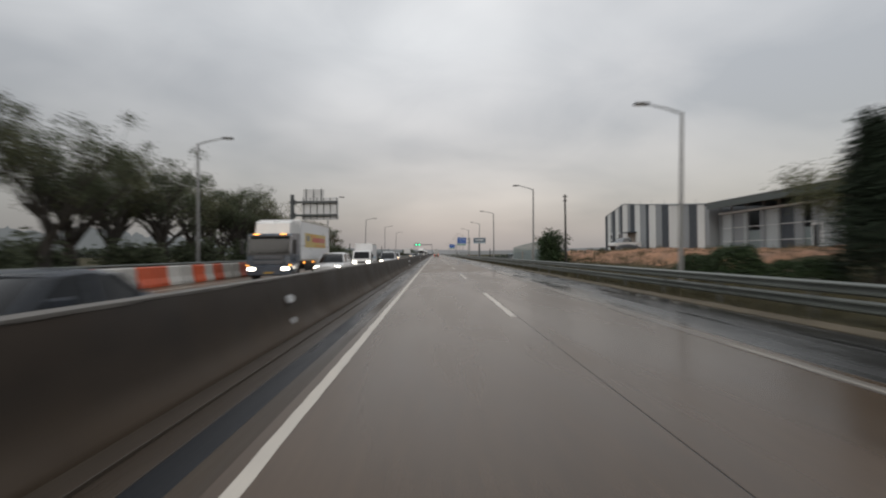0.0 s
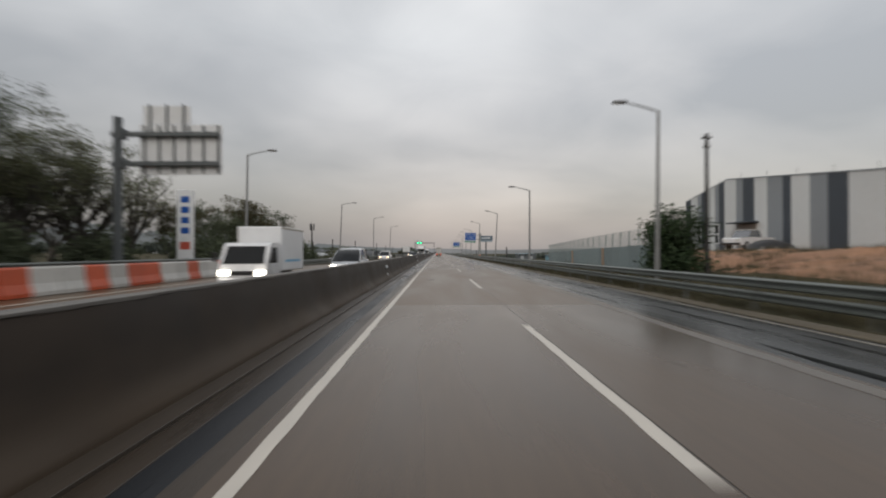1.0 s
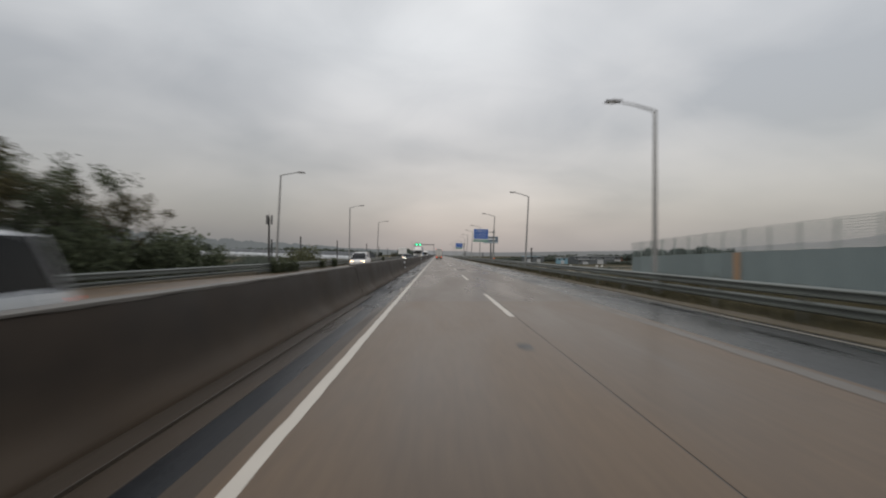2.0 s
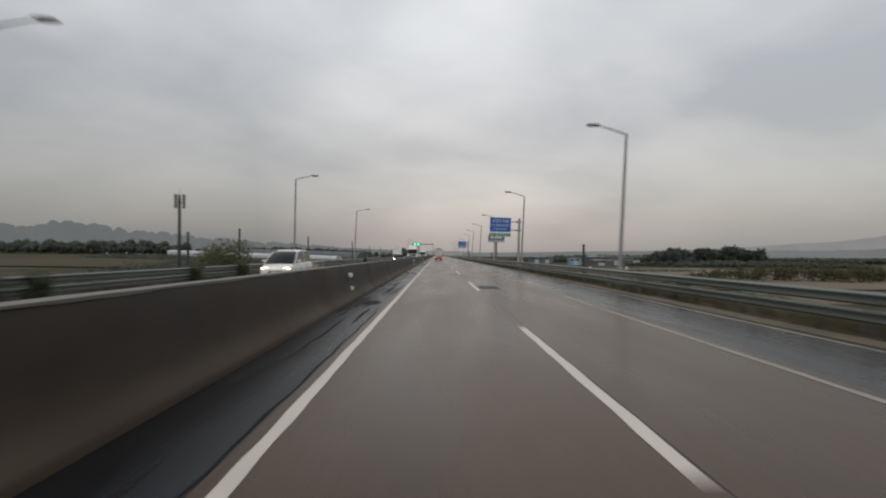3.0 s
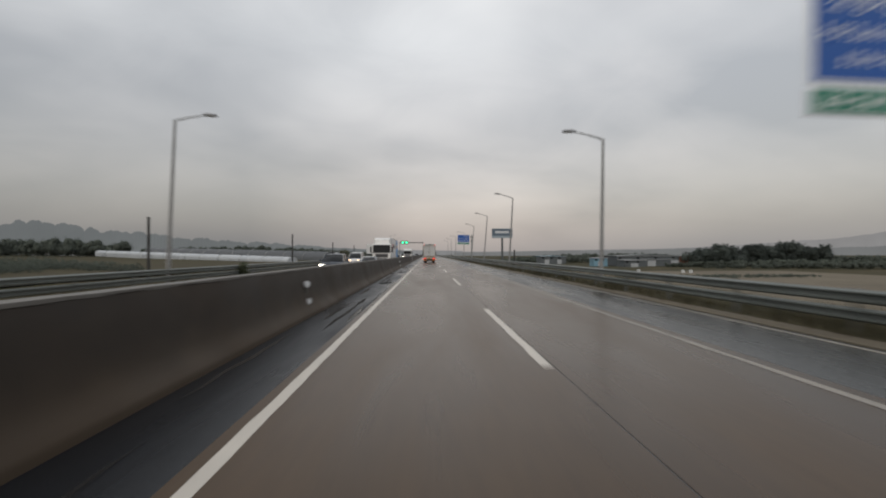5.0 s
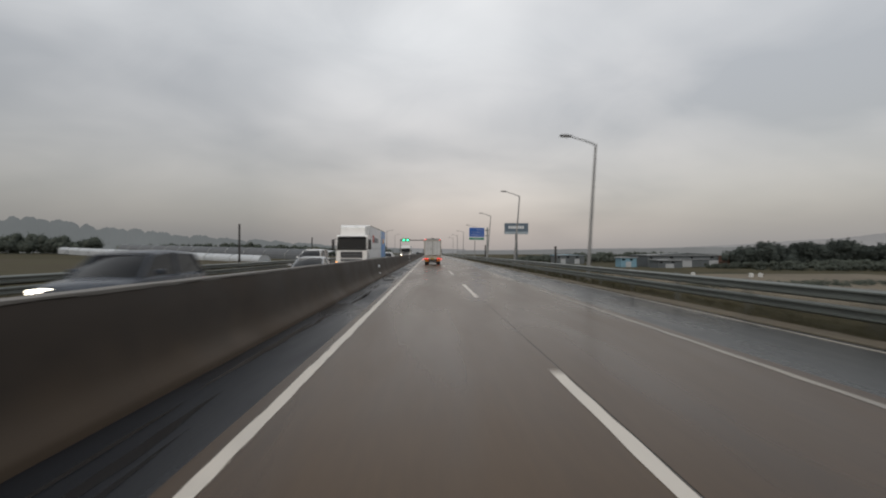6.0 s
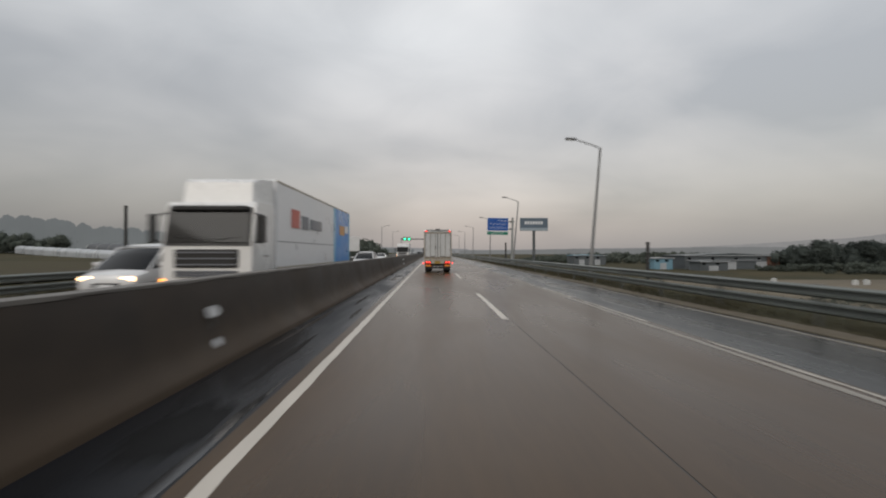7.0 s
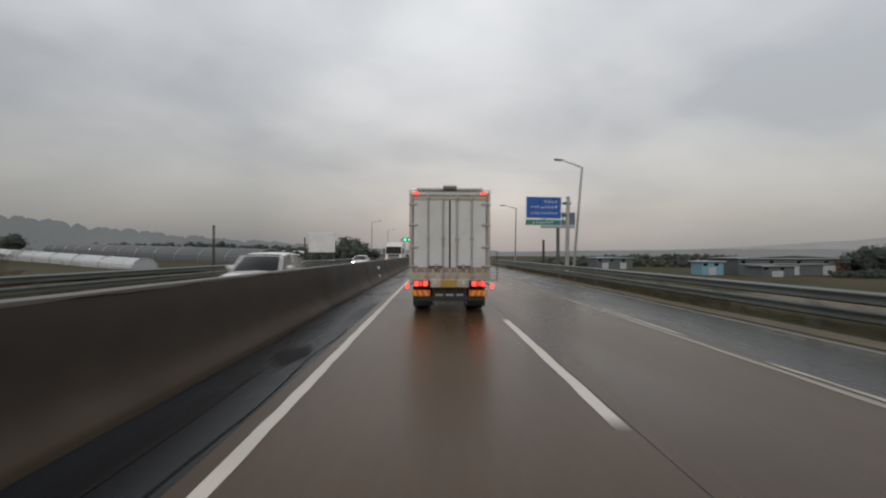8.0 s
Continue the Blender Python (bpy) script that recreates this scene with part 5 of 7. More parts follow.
y, pattern = -3.6, "RWWRWRWWRRWWRWRWWRRWWRRWWRWRWWRWWRRWRWWRRWWRWRRWWRWWRRWRWWRRWWR"
for ch in pattern:
    if y > 73.2:
        break
    copy_thing(wb_r if ch == "R" else wb_w, pose(-12.75 + random.uniform(-0.05, 0.05), y, 0.40, 0, 0, random.uniform(-1.5, 1.5)))
    y += 1.2


def concrete_box(x, y):
    e = thing("concrete_box", "weathered concrete utility box beside the guardrail", "utility box", "", pose(x, y, 0))
    part("body", Geo().box(-0.6, 0.6, -1.6, 1.6, -0.1, 0.86, 0.03), M_CONC, e)
    part("lid", Geo().box(-0.68, 0.68, -1.7, 1.7, 0.86, 0.98, 0.02), M_CONC, e)
    part("door", Geo().box(0.6, 0.615, -0.5, 0.5, 0.1, 0.75, 0.004), M_POST, e)


concrete_box(-13.0, 142.6)


# ------------------------------------------------------------ factory and fences
def factory():
    e = tagged(new("factory"), "long factory hall clad in white, grey and charcoal upright stripes", "factory")
    X, Y0, Y1, ZB = 32.0, 58.5, 94.3, 1.6

    def roof(y):
        return float(np.interp(y, [58.5, 66, 85.0, 94.3], [7.1, 7.7, 9.7, 8.1]))
    widths = [("D", 1.3), ("W", 1.6), ("G", 0.9), ("D", 1.5), ("W", 1.5), ("G", 0.8), ("D", 1.1), ("W", 2.2), ("G", 1.2), ("D", 1.9), ("W", 2.0), ("G", 2.2), ("D", 1.1), ("W", 2.3), ("G", 2.0), ("D", 2.1), ("W", 3.4), ("G", 2.1), ("D", 2.0), ("W", 1.7)]
    mats = {"W": M_CLADWHITE, "G": M_CLADGREY, "D": M_CLADDARK}
    y = Y1
    for k, w in widths:
        y2 = max(Y0, y - w)
        g = Geo()
        n = max(2, int((y - y2) / 0.25))
        for i in range(n):
            a, b = y - (y - y2) * i / n, y - (y - y2) * (i + 1) / n
            q = (a + b) / 2
            for ya, yb, xa, xb in ((a, q + 0.03, X, X), (q + 0.03, q, X, X - 0.035), (q, b + 0.03, X - 0.035, X - 0.035), (b + 0.03, b, X - 0.035, X)):
                g.quad((xa, ya, ZB), (xa, ya, roof(ya)), (xb, yb, roof(yb)), (xb, yb, ZB))
        part("cladding_strip", g, mats[k], e)
        y = y2
    part("wall", Geo().box(X + 0.02, X + 24, Y0, Y1 - 0.02, ZB - 2, 6.9), M_CLADGREY, e)
    end = Geo()
    for i in range(24):
        end.box(X + i * 1.0, X + i * 1.0 + 0.96, Y1 - 0.03, Y1 + 0.03, ZB - 1, 8.0)
    part("wall", end, M_CLADGREY, e)
    prof = [(Y0, 7.1), (66, 7.7), (85, 9.7), (Y1, 8.1), (Y1, 6.8), (Y0, 6.8)]
    part("roof", Geo().prism(prof, X + 0.03, X + 24, axis="x"), M_ROOFDARK, e)
    trim = Geo()
    for (a, za), (b, zb) in zip(prof[:3], prof[1:4]):
        trim.add([(X - 0.08, a, za), (X - 0.08, b, zb), (X - 0.08, b, zb + 0.10), (X - 0.08, a, za + 0.10), (X + 0.1, a, za + 0.1), (X + 0.1, b, zb + 0.1)], [(0, 1, 2, 3), (3, 2, 5, 4)])
    part("eaves_trim", trim, M_CLADGREY, e)
    for y in (90.9, 87.0):
        w = part("window", Geo().box(X - 0.09, X - 0.04, y - 0.45, y + 0.45, 2.6, 4.9, 0.02), M_SIGNWHITE, e, "white-framed narrow window")
        part("pane", Geo().box(X - 0.10, X - 0.09, y - 0.33, y + 0.33, 3.8, 4.75), M_GLASS, w)
        part("pane", Geo().box(X - 0.10, X - 0.09, y - 0.33, y + 0.33, 2.72, 3.65), M_GLASS, w)
    d = part("door", Geo().box(X - 0.12, X - 0.04, 79.9, 82.9, ZB, 4.6, 0.03), M_CONC, e, "grey roller door")
    for i in range(9):
        part("slat", Geo().box(X - 0.14, X - 0.12, 80.0, 82.8, ZB + 0.1 + i * 0.32, ZB + 0.38 + i * 0.32), M_CONC, d)
    part("canopy", Geo().box(X - 1.2, X - 0.04, 79.5, 83.3, 4.65, 4.8, 0.02), M_CLADDARK, e)
    for i in range(7):
        part("roof_rod", Geo().cyl((X + 0.3, 62 + 4.2 * i, roof(62 + 4.2 * i)), (X + 0.3, 62 + 4.2 * i, roof(62 + 4.2 * i) + 0.7), 0.02, 0.015, 5), M_POST, e)


factory()


def open_shed():
    """A hall under construction: upright sheets behind a row of columns, a dark open strip under the eaves."""
    e = tagged(new("factory"), "factory hall with pale upright sheets under a grey-green roof", "factory")
    X, Y0, Y1 = 33.0, 20.0, 57.8
    part("roof", Geo().prism([(X - 1.5, 6.75), (X - 1.5, 7.12), (X + 12, 8.0), (X + 24, 7.1), (X + 24, 6.7)], Y0, Y1), M_ROOFDARK, e)
    part("fascia", Geo().box(X - 1.62, X - 1.5, Y0, Y1, 6.40, 7.12, 0.02), M_FASCIA, e, "grey-green sheet fascia")
    part("flashing", Geo().box(X - 1.66, X - 1.46, Y0, Y1, 7.12, 7.20, 0.01), M_CLADWHITE, e, "pale roof edge strip")
    part("wall", Geo().box(X + 6, X + 6.3, Y0, Y1, 0.5, 7.0), M_CLADGREY, e)
    part("beam", Geo().box(X - 0.25, X + 0.15, Y0, Y1, 5.75, 5.95, 0.02), M_CLADWHITE, e)
    rnd = random.Random(8)
    y, k = Y1 - 0.3, 0
    order = "WWGWdGWWDGdGWWWGdWGWWDGGWWdGWW"
    mats = {"W": M_SHEETPALE, "G": M_CLADGREY, "D": M_CLADDARK, "d": None}
    while y > Y0 + 1:
        w = rnd.choice((0.9, 1.3, 1.8))
        m = mats[order[k % len(order)]]
        if m:
            g = Geo()
            n = max(3, int(w / 0.18))
            top = 5.7 if rnd.random() < 0.8 else 4.4
            prof = [(X + 0.08, y - w), (X + 0.08, y)]
            for i in range(n):
                a, dx = y - w * i / n, 0.0 if i % 2 else 0.03
                prof += [(X + dx, a - 0.004), (X + dx, a - w / n + 0.004)]
            q = len(prof)
            g.v = [(a, b, z) for z in (1.4, top) for a, b in prof]
            g.f = [(i, (i + 1) % q, q + (i + 1) % q, q + i) for i in range(q)] + [tuple(reversed(range(q))), tuple(range(q, 2 * q))]
            part("sheet", g, m, e)
        else:
            part("sheet", Geo().box(X + 0.02, X + 0.08, y - w, y, 1.4, 3.7, 0.01), M_PANEL, e)
        if k % 2 == 0:
            part("column", Geo().box(X - 0.2, X - 0.04, y - 0.08, y + 0.08, 0.6, 6.6, 0.02), M_CLADGREY, e)
        y -= w
        k += 1
    for z in (2.6, 4.1):
        part("rail", Geo().box(X - 0.06, X - 0.02, Y0, Y1, z, z + 0.07), M_CLADWHITE, e)
    for yd in (30.5, 43.0):
        d = part("door", Geo().box(X - 0.10, X - 0.03, yd - 0.6, yd + 0.6, 1.5, 4.0, 0.02), M_SIGNWHITE, e, "white-framed door")
        part("pane", Geo().box(X - 0.115, X - 0.10, yd - 0.42, yd + 0.42, 1.7, 3.8), M_GLASS, d)


open_shed()


def soil_z(x, y):
    edge = smoothstep(15, 17.5, x) * smoothstep(24, 30, y) * (1 - smoothstep(84, 89.5, y))
    return ground_height(x, y) - 0.25 + edge * (0.34 + 0.50 * max(0, noise.noise((x * 0.28, y * 0.20, 1))) + 0.20 * noise.noise((x * 0.9, y * 0.8, 5)) + 0.14 * noise.noise((x * 2.1, y * 1.9, 9)))


def soil_bank():
    g = Geo()
    xs = [15.0 + 0.4 * i for i in range(43)]
    ys = [24 + 0.5 * j for j in range(132)]
    nx = len(xs)
    g.v = [(x, y, soil_z(x, y)) for y in ys for x in xs]
    g.f = [(j * nx + i, j * nx + i + 1, (j + 1) * nx + i + 1, (j + 1) * nx + i) for j in range(len(ys) - 1) for i in range(nx - 1)]
    single("soil_heap", g, M_SOIL, "bare orange-brown soil bank in front of the factory", "soil", kind="structure", smooth=True)


soil_bank()
grass("grass", "sparse weeds on the bare soil bank", 15.2, 26, 26, 86, 9000, 0.42, 74, clumps=150, over=lambda x, y: max(soil_z(x, y), ground_height(x, y)) - 0.02)
grass("grass", "rough grass on the bank behind the guardrail", 10.5, 17.5, 0, 92, 16000, 0.50, 75, clumps=260, over=lambda x, y: max(soil_z(x, y) if x > 15.1 and 24.5 < y < 89 else -9, ground_height(x, y)) - 0.02)


def panel_fence():
    e = tagged(new("fence"), "grey-green sheet fence with wire mesh above beside the road", "fence")
    Y0, Y1, X = 59.5, 100.0, 13.09
    n = int((Y1 - Y0) / 2.0)
    prof = []
    for i in range(10):
        prof += [(0.0, i * 0.2), (0.0, i * 0.2 + 0.09), (0.025, i * 0.2 + 0.11), (0.025, i * 0.2 + 0.19)]
    prof += [(0.045, 1.99), (0.045, 0.0)]
    sheet = Geo()
    k = len(prof)
    sheet.v = [(x, y, z) for z in (0, 1) for x, y in prof]
    sheet.f = [(i, k + i, k + (i + 1) % k, (i + 1) % k) for i in range(k)] + [tuple(range(k, 2 * k))]
    sheet = sheet.mesh("panel", M_PANEL)
    wire = Geo()
    for i in range(21):
        wire.box(-0.003, 0.003, i * 0.1 - 0.005, i * 0.1 + 0.005, 0, 1.1)
    for i in range(12):
        wire.box(-0.003, 0.003, 0, 2.0, i * 0.1 - 0.005, i * 0.1 + 0.005)
    wire = wire.mesh("wire_mesh", M_MESH)
    post = Geo().cyl((0.08, 0, -0.3), (0.08, 0, 3.3), 0.035, 0.035, 8).mesh("post", M_MESH)
    for i in range(n):
        y = Y0 + 2.0 * i
        top = float(np.interp(y, [61, 75, 92, 118], [2.15, 2.0, 1.7, 1.1]))
        zb = -0.1
        x = X + 0.055 * (y - Y0)
        p = part("panel", sheet, None, e)
        p.matrix_basis = pose(x, y, zb, 0, 0, -3.15) @ Matrix.Diagonal((1, 1, top - zb, 1))
        part("wire_mesh", wire, None, e, at=pose(x, y, top, 0, 0, -3.15))
        part("post", post, None, e, at=pose(x, y, top - 2.2))
        if i in (6, 12):
            part("strip", Geo().box(-0.05, -0.02, 0.2, 0.75, 0.3, top), M_ORANGEPOST, e, "faded orange panel", at=pose(x, y, 0, 0, 0, -3.15))


panel_fence()


# ------------------------------------------------------------ sheds, greenhouses, fields
def shed(name, label, x, y, w, d, h, wall, roof, rz=0, doors=2, group=""):
    e = thing(name, label, "shed", group, pose(x, y, ground_height(x, y) - 0.1, 0, 0, rz))
    part("wall", Geo().box(-w / 2, w / 2, -d / 2, d / 2, 0, h), wall, e)
    part("roof", Geo().prism([(-w / 2 - 0.5, h), (-w / 2 - 0.5, h + 0.25), (0, h + 0.045 * w * 0.5 + 0.25), (w / 2 + 0.5, h + 0.25), (w / 2 + 0.5, h)], -d / 2 - 0.4, d / 2 + 0.4), roof, e)
    part("eaves_trim", Geo().box(-w / 2 - 0.5, w / 2 + 0.5, -d / 2 - 0.46, -d / 2 - 0.4, h + 0.08, h + 0.30, 0.01), M_SHEDROOF, e)
    for i in range(doors):
        x0 = -w / 2 + w * (i + 0.3) / doors
        part("door", Geo().box(x0, x0 + w * 0.35 / doors, -d / 2 - 0.06, -d / 2 - 0.02, 0, h * 0.6, 0.01), M_SHEDROOF, e, "pale grey shutter")
    for i in range(doors + 1):
        x0 = -w / 2 + w * (i + 0.12) / (doors + 1)
        part("window", Geo().box(x0, x0 + 1.2, -d / 2 - 0.05, -d / 2 - 0.02, h * 0.72, h * 0.9, 0.01), M_GLASS, e)
    return e


workshop = shed("shed", "low dark grey workshop with pale eaves and a brick end", 100, 374, 33, 14, 4.5, M_SHEDWALL, M_ROOFDARK, 4, 3)
part("brick_end", Geo().box(12.6, 16.9, -7.5, -7.05, 0, 4.2, 0.02), M_BRICKEND, workshop, "brown brick end wall")
part("gutter", Geo().box(-16.4, 10.0, -7.75, -7.55, 3.1, 3.28, 0.03), M_SHEDROOF, workshop, "pale gutter along the wall")
shed("shed", "small light blue shed beside the workshop", 76.5, 368, 6, 6, 3.7, M_SHEDBLUE, M_SHEDROOF, 0, 1)
shed("shed", "low storage hall with a light blue roof across the field", 70, 428, 14, 12, 4.2, M_SHEDWALL, M_SHEDBLUE, 0, 2)
shed("shed", "small dark store in front of the workshop", 87, 357, 10, 5, 2.7, M_SHEDWALL, M_ROOFDARK, 12, 1)
shed("shed", "long white shed among distant trees", -150, 520, 46, 14, 5.0, M_CLADWHITE, M_SHEDROOF, 6, 3)
shed("shed", "white shed among distant trees", -230, 470, 30, 14, 6.0, M_CLADWHITE, M_SHEDROOF, -5, 2)
shed("shed", "grey hall beyond the greenhouses", -95, 560, 40, 16, 4.0, M_CLADGREY, M_SHEDROOF, 0, 2)


def greenhouse(x0, y0, z0, x1, y1, z1, r, label, film=None):
    a, b = Vector((x0, y0, z0)), Vector((x1, y1, z1))
    e = thing("greenhouse", label, "greenhouse", "greenhouses", pose(x0, y0, z0))
    d = (b - a)
    ln = d.normalized()
    across = Vector((ln.y, -ln.x, 0)).normalized()
    ring = [(math.cos(t) * r * 1.25, max(-1.4, math.sin(t) * r)) for t in [math.pi * i / 10 for i in range(11)]]
    ring = [(ring[0][0], -1.6)] + ring + [(ring[-1][0], -1.6)]
    g = Geo()
    n, k2 = 24, len(ring)
    for k in range(n + 1):
        p = d * (k / n)
        sw = 1.0 + (0.03 if k % 2 else 0)
        g.v += [tuple(p + across * u * sw + Vector((0, 0, v * sw))) for u, v in ring]
    g.f = [(k * k2 + i, k * k2 + i + 1, (k + 1) * k2 + i + 1, (k + 1) * k2 + i) for k in range(n) for i in range(k2 - 1)]
    part("film", g, film or M_VINYL, e, smooth=False)
    for k in (0, n):
        p = d * (k / n)
        cap = Geo()
        cap.add([tuple(p + across * u + Vector((0, 0, v))) for u, v in ring], [tuple(range(len(ring)))])
        part("end_wall", cap, film or M_VINYL, e)
    for k in range(0, n + 1, 2):
        p = d * (k / n)
        part("hoop", Geo().tube([p + across * u * 1.05 + Vector((0, 0, v * 1.05)) for u, v in ring], [0.06] * len(ring), 4), M_GALV, e)


greenhouse(-170, 411, 2.8, -41, 300, -0.35, 1.3, "long white plastic-covered greenhouse tunnel in the field")
greenhouse(-160, 442, 2.8, -38, 345, -0.3, 3.0, "long greenhouse tunnel under dark shade net", M_NET)
greenhouse(-150, 560, 3.0, -62, 500, 1.2, 1.8, "pale greenhouse tunnel behind the first ones")


def field(name, label, x0, x1, y0, y1, mat, dz=0.06):
    g = Geo()
    nx, ny = 8, 10
    for j in range(ny + 1):
        for i in range(nx + 1):
            x, y = x0 + (x1 - x0) * i / nx, y0 + (y1 - y0) * j / ny
            g.v.append((x, y, ground_height(x, y) + dz + 0.12))
    g.f = [(j * (nx + 1) + i, j * (nx + 1) + i + 1, (j + 1) * (nx + 1) + i + 1, (j + 1) * (nx + 1) + i) for j in range(ny) for i in range(nx)]
    single(name, g, mat, label, "field", kind="structure", smooth=True)


field("field_1", "pale dry field below the road", 26, 110, 170, 300, M_DRYFIELD)


def soil_mound(x, y, w, h, seed, m):
    g, n = Geo(), 14
    zb = ground_height(x, y)
    for j in range(n + 1):
        for i in range(n + 1):
            u, q = i / n * 2 - 1, j / n * 2 - 1
            r = math.hypot(u, q)
            g.v.append((x + u * w, y + q * w * 0.7, zb - 0.1 + max(0, 1 - r * r) * h * (1 + 0.35 * noise.noise((u * 2.5 + seed, q * 2.5, 1)))))
    g.f = [(j * (n + 1) + i, j * (n + 1) + i + 1, (j + 1) * (n + 1) + i + 1, (j + 1) * (n + 1) + i) for j in range(n) for i in range(n)]
    single("soil_mound", g, m, "heap of bare brown earth in the field", "soil heap", "soil heaps", smooth=True)


for k, (x, y, w, h) in enumerate(((40, 147, 5, 1.7), (47, 150, 4, 1.5), (36, 158, 4.5, 1.4), (55, 240, 7, 1.2))):
    soil_mound(x, y, w, h, k * 3.1, M_VERGE)
field("field_2", "green covered plot in the low field", 33, 58, 150, 166, M_TURF)
field("field_3", "bare brown field on the oncoming side", -110, -32, 170, 300, M_FIELD)
for x, y in ((61.0, 289.0), (71.5, 284.0), (74.0, 284.6)):
    e = thing("plastic_tank", "small white plastic tank in the field", "tank", "white tanks", on_ground(x, y))
    part("body", Geo().cyl((0, 0, 0), (0, 0, 0.95), 0.48, 0.46, 18), M_BOXDOOR, e)
    part("lid", Geo().cyl((0, 0, 0.95), (0, 0, 1.04), 0.22, 0.18, 12), M_BOXDOOR, e)


def lane_gantry():
    e = thing("signal_gantry", "far overhead gantry with green lane signals", "gantry", "", pose(0, 620, 0))
    for x in (-26.0, -3.9):
        part("post", Geo().cyl((x, 0, -1), (x, 0, 13.4), 0.3, 0.25, 10), M_TRUSS, e)
    part("beam", Geo().box(-26.2, -3.7, -0.4, 0.4, 12.2, 13.0, 0.03), M_TRUSS, e)
    for x in (-23.0, -19.5):
        box = part("signal_box", Geo().box(x - 1.5, x + 1.5, -0.9, -0.4, 11.3, 14.2, 0.05), M_BLACK, e)
        part("signal", Geo().box(x - 0.75, x + 0.75, -0.96, -0.9, 12.0, 13.4), M_GREEN_ON, box, "lit green lane signal")


lane_gantry()


# ------------------------------------------------------------ vehicles
def loft(sections, close_ends=True):
    """Skins rings of equally many points."""
    g = Geo()
    n = len(sections[0])
    for s in sections:
        g.v += [tuple(p) for p in s]
    for k in range(len(sections) - 1):
        for i in range(n):
            j = (i + 1) % n
            g.f.append((k * n + i, k * n + j, (k + 1) * n + j, (k + 1) * n + i))
    if close_ends:
        g.f.append(tuple(reversed(range(n))))
        g.f.append(tuple(range((len(sections) - 1) * n, len(sections) * n)))
    return g


def wheel(parent, x, y, r, w, label=""):
    s = 1 if x > 0 else -1
    t = part("tyre", Geo().cyl((x - s * w, y, r), (x - s * 0.03, y, r), r, r, 20).cyl((x - s * 0.03, y, r), (x, y, r), r, r * 0.93, 20), M_RUBBER, parent)
    part("rim", Geo().cyl((x - s * 0.02, y, r), (x + s * 0.006, y, r), r * 0.62, r * 0.55, 16), M_RIM, t)
    part("hub", Geo().cyl((x, y, r), (x + s * 0.03, y, r), r * 0.2, r * 0.14, 10), M_RIM, t)


def car(kind, paint, label, m, lights=M_HEAD_ON):
    """A car whose nose points along -y, at y = 0."""
    e = thing("car", label, "car", "oncoming vehicles", m)
    if kind == "sedan":
        body = [(0.0, .66, .36, .62), (0.10, .82, .26, .72), (0.55, .89, .20, .79), (1.35, .91, .20, .92), (3.6, .91, .20, .96), (4.35, .87, .25, 1.0), (4.65, .76, .38, .92)]
        cabin = [(1.25, .80, .91, .915), (2.05, .79, .93, 1.40), (2.9, .79, .95, 1.46), (3.55, .78, .96, 1.38), (4.25, .72, .98, .99)]
        roof = (2.05, 3.55)
        wheels, wr, tuck = (0.85, 3.65), 0.33, 0.30
    elif kind == "suv":
        body = [(0.0, .70, .42, .85), (0.10, .86, .32, .95), (0.5, .92, .28, 1.02), (1.25, .94, .28, 1.10), (4.0, .94, .28, 1.14), (4.5, .90, .32, 1.12), (4.7, .82, .42, 1.02)]
        cabin = [(1.10, .83, 1.08, 1.085), (1.85, .80, 1.10, 1.64), (2.8, .80, 1.12, 1.73), (4.1, .78, 1.13, 1.68), (4.58, .76, 1.10, 1.12)]
        roof = (1.85, 4.1)
        wheels, wr, tuck = (0.9, 3.75), 0.36, 0.22
    else:
        body = [(0.0, .76, .40, .78), (0.09, .90, .30, .90), (0.50, .96, .26, 1.00), (1.05, .98, .26, 1.12), (4.5, .98, .26, 1.20), (5.0, .96, .30, 1.18), (5.1, .92, .40, 1.1)]
        cabin = [(0.72, .90, 1.05, 1.07), (1.30, .88, 1.12, 1.47), (1.95, .84, 1.16, 1.82), (2.8, .84, 1.18, 1.92), (4.6, .83, 1.18, 1.90), (5.02, .82, 1.16, 1.22)]
        roof = (1.95, 4.6)
        wheels, wr, tuck = (0.95, 4.0), 0.35, 0.13

    def ring(y, w, zb, zt):
        h = zt - zb
        return [(-w * .82, y, zb), (-w, y, zb + h * .22), (-w, y, zb + h * .68), (-w * .95, y, zt - h * .08), (-w * .82, y, zt), (0, y, zt + .025), (w * .82, y, zt), (w * .95, y, zt - h * .08), (w, y, zb + h * .68), (w, y, zb + h * .22), (w * .82, y, zb)]
    b = part("body", loft([ring(*s) for s in body]), paint, e, smooth=True)

    def cring(y, w, zb, zt):
        t = w - (zt - zb) * tuck
        return [(-w, y, zb - .02), (-t, y, zt - .05), (-t * .88, y, zt), (0, y, zt + .015), (t * .88, y, zt), (t, y, zt - .05), (w, y, zb - .02)]
    part("window", loft([cring(*s) for s in cabin]), M_GLASS, e, "dark wraparound glass", smooth=True)

    def at(y):
        return [float(np.interp(y, [c[0] for c in cabin], [c[i] for c in cabin])) for i in (1, 2, 3)]
    ys = np.linspace(roof[0] - 0.06, roof[1] + 0.06, 7)
    rr = []
    for y in ys:
        w, zb, zt = at(float(y))
        t = w - (zt - zb) * tuck + 0.012
        rr.append([(-t, y, zt - .055), (-t * .88, y, zt + .012), (0, y, zt + .03), (t * .88, y, zt + .012), (t, y, zt - .055), (t * .9, y, zt - .03), (-t * .9, y, zt - .03)])
    part("roof", loft(rr), paint, e, smooth=True)
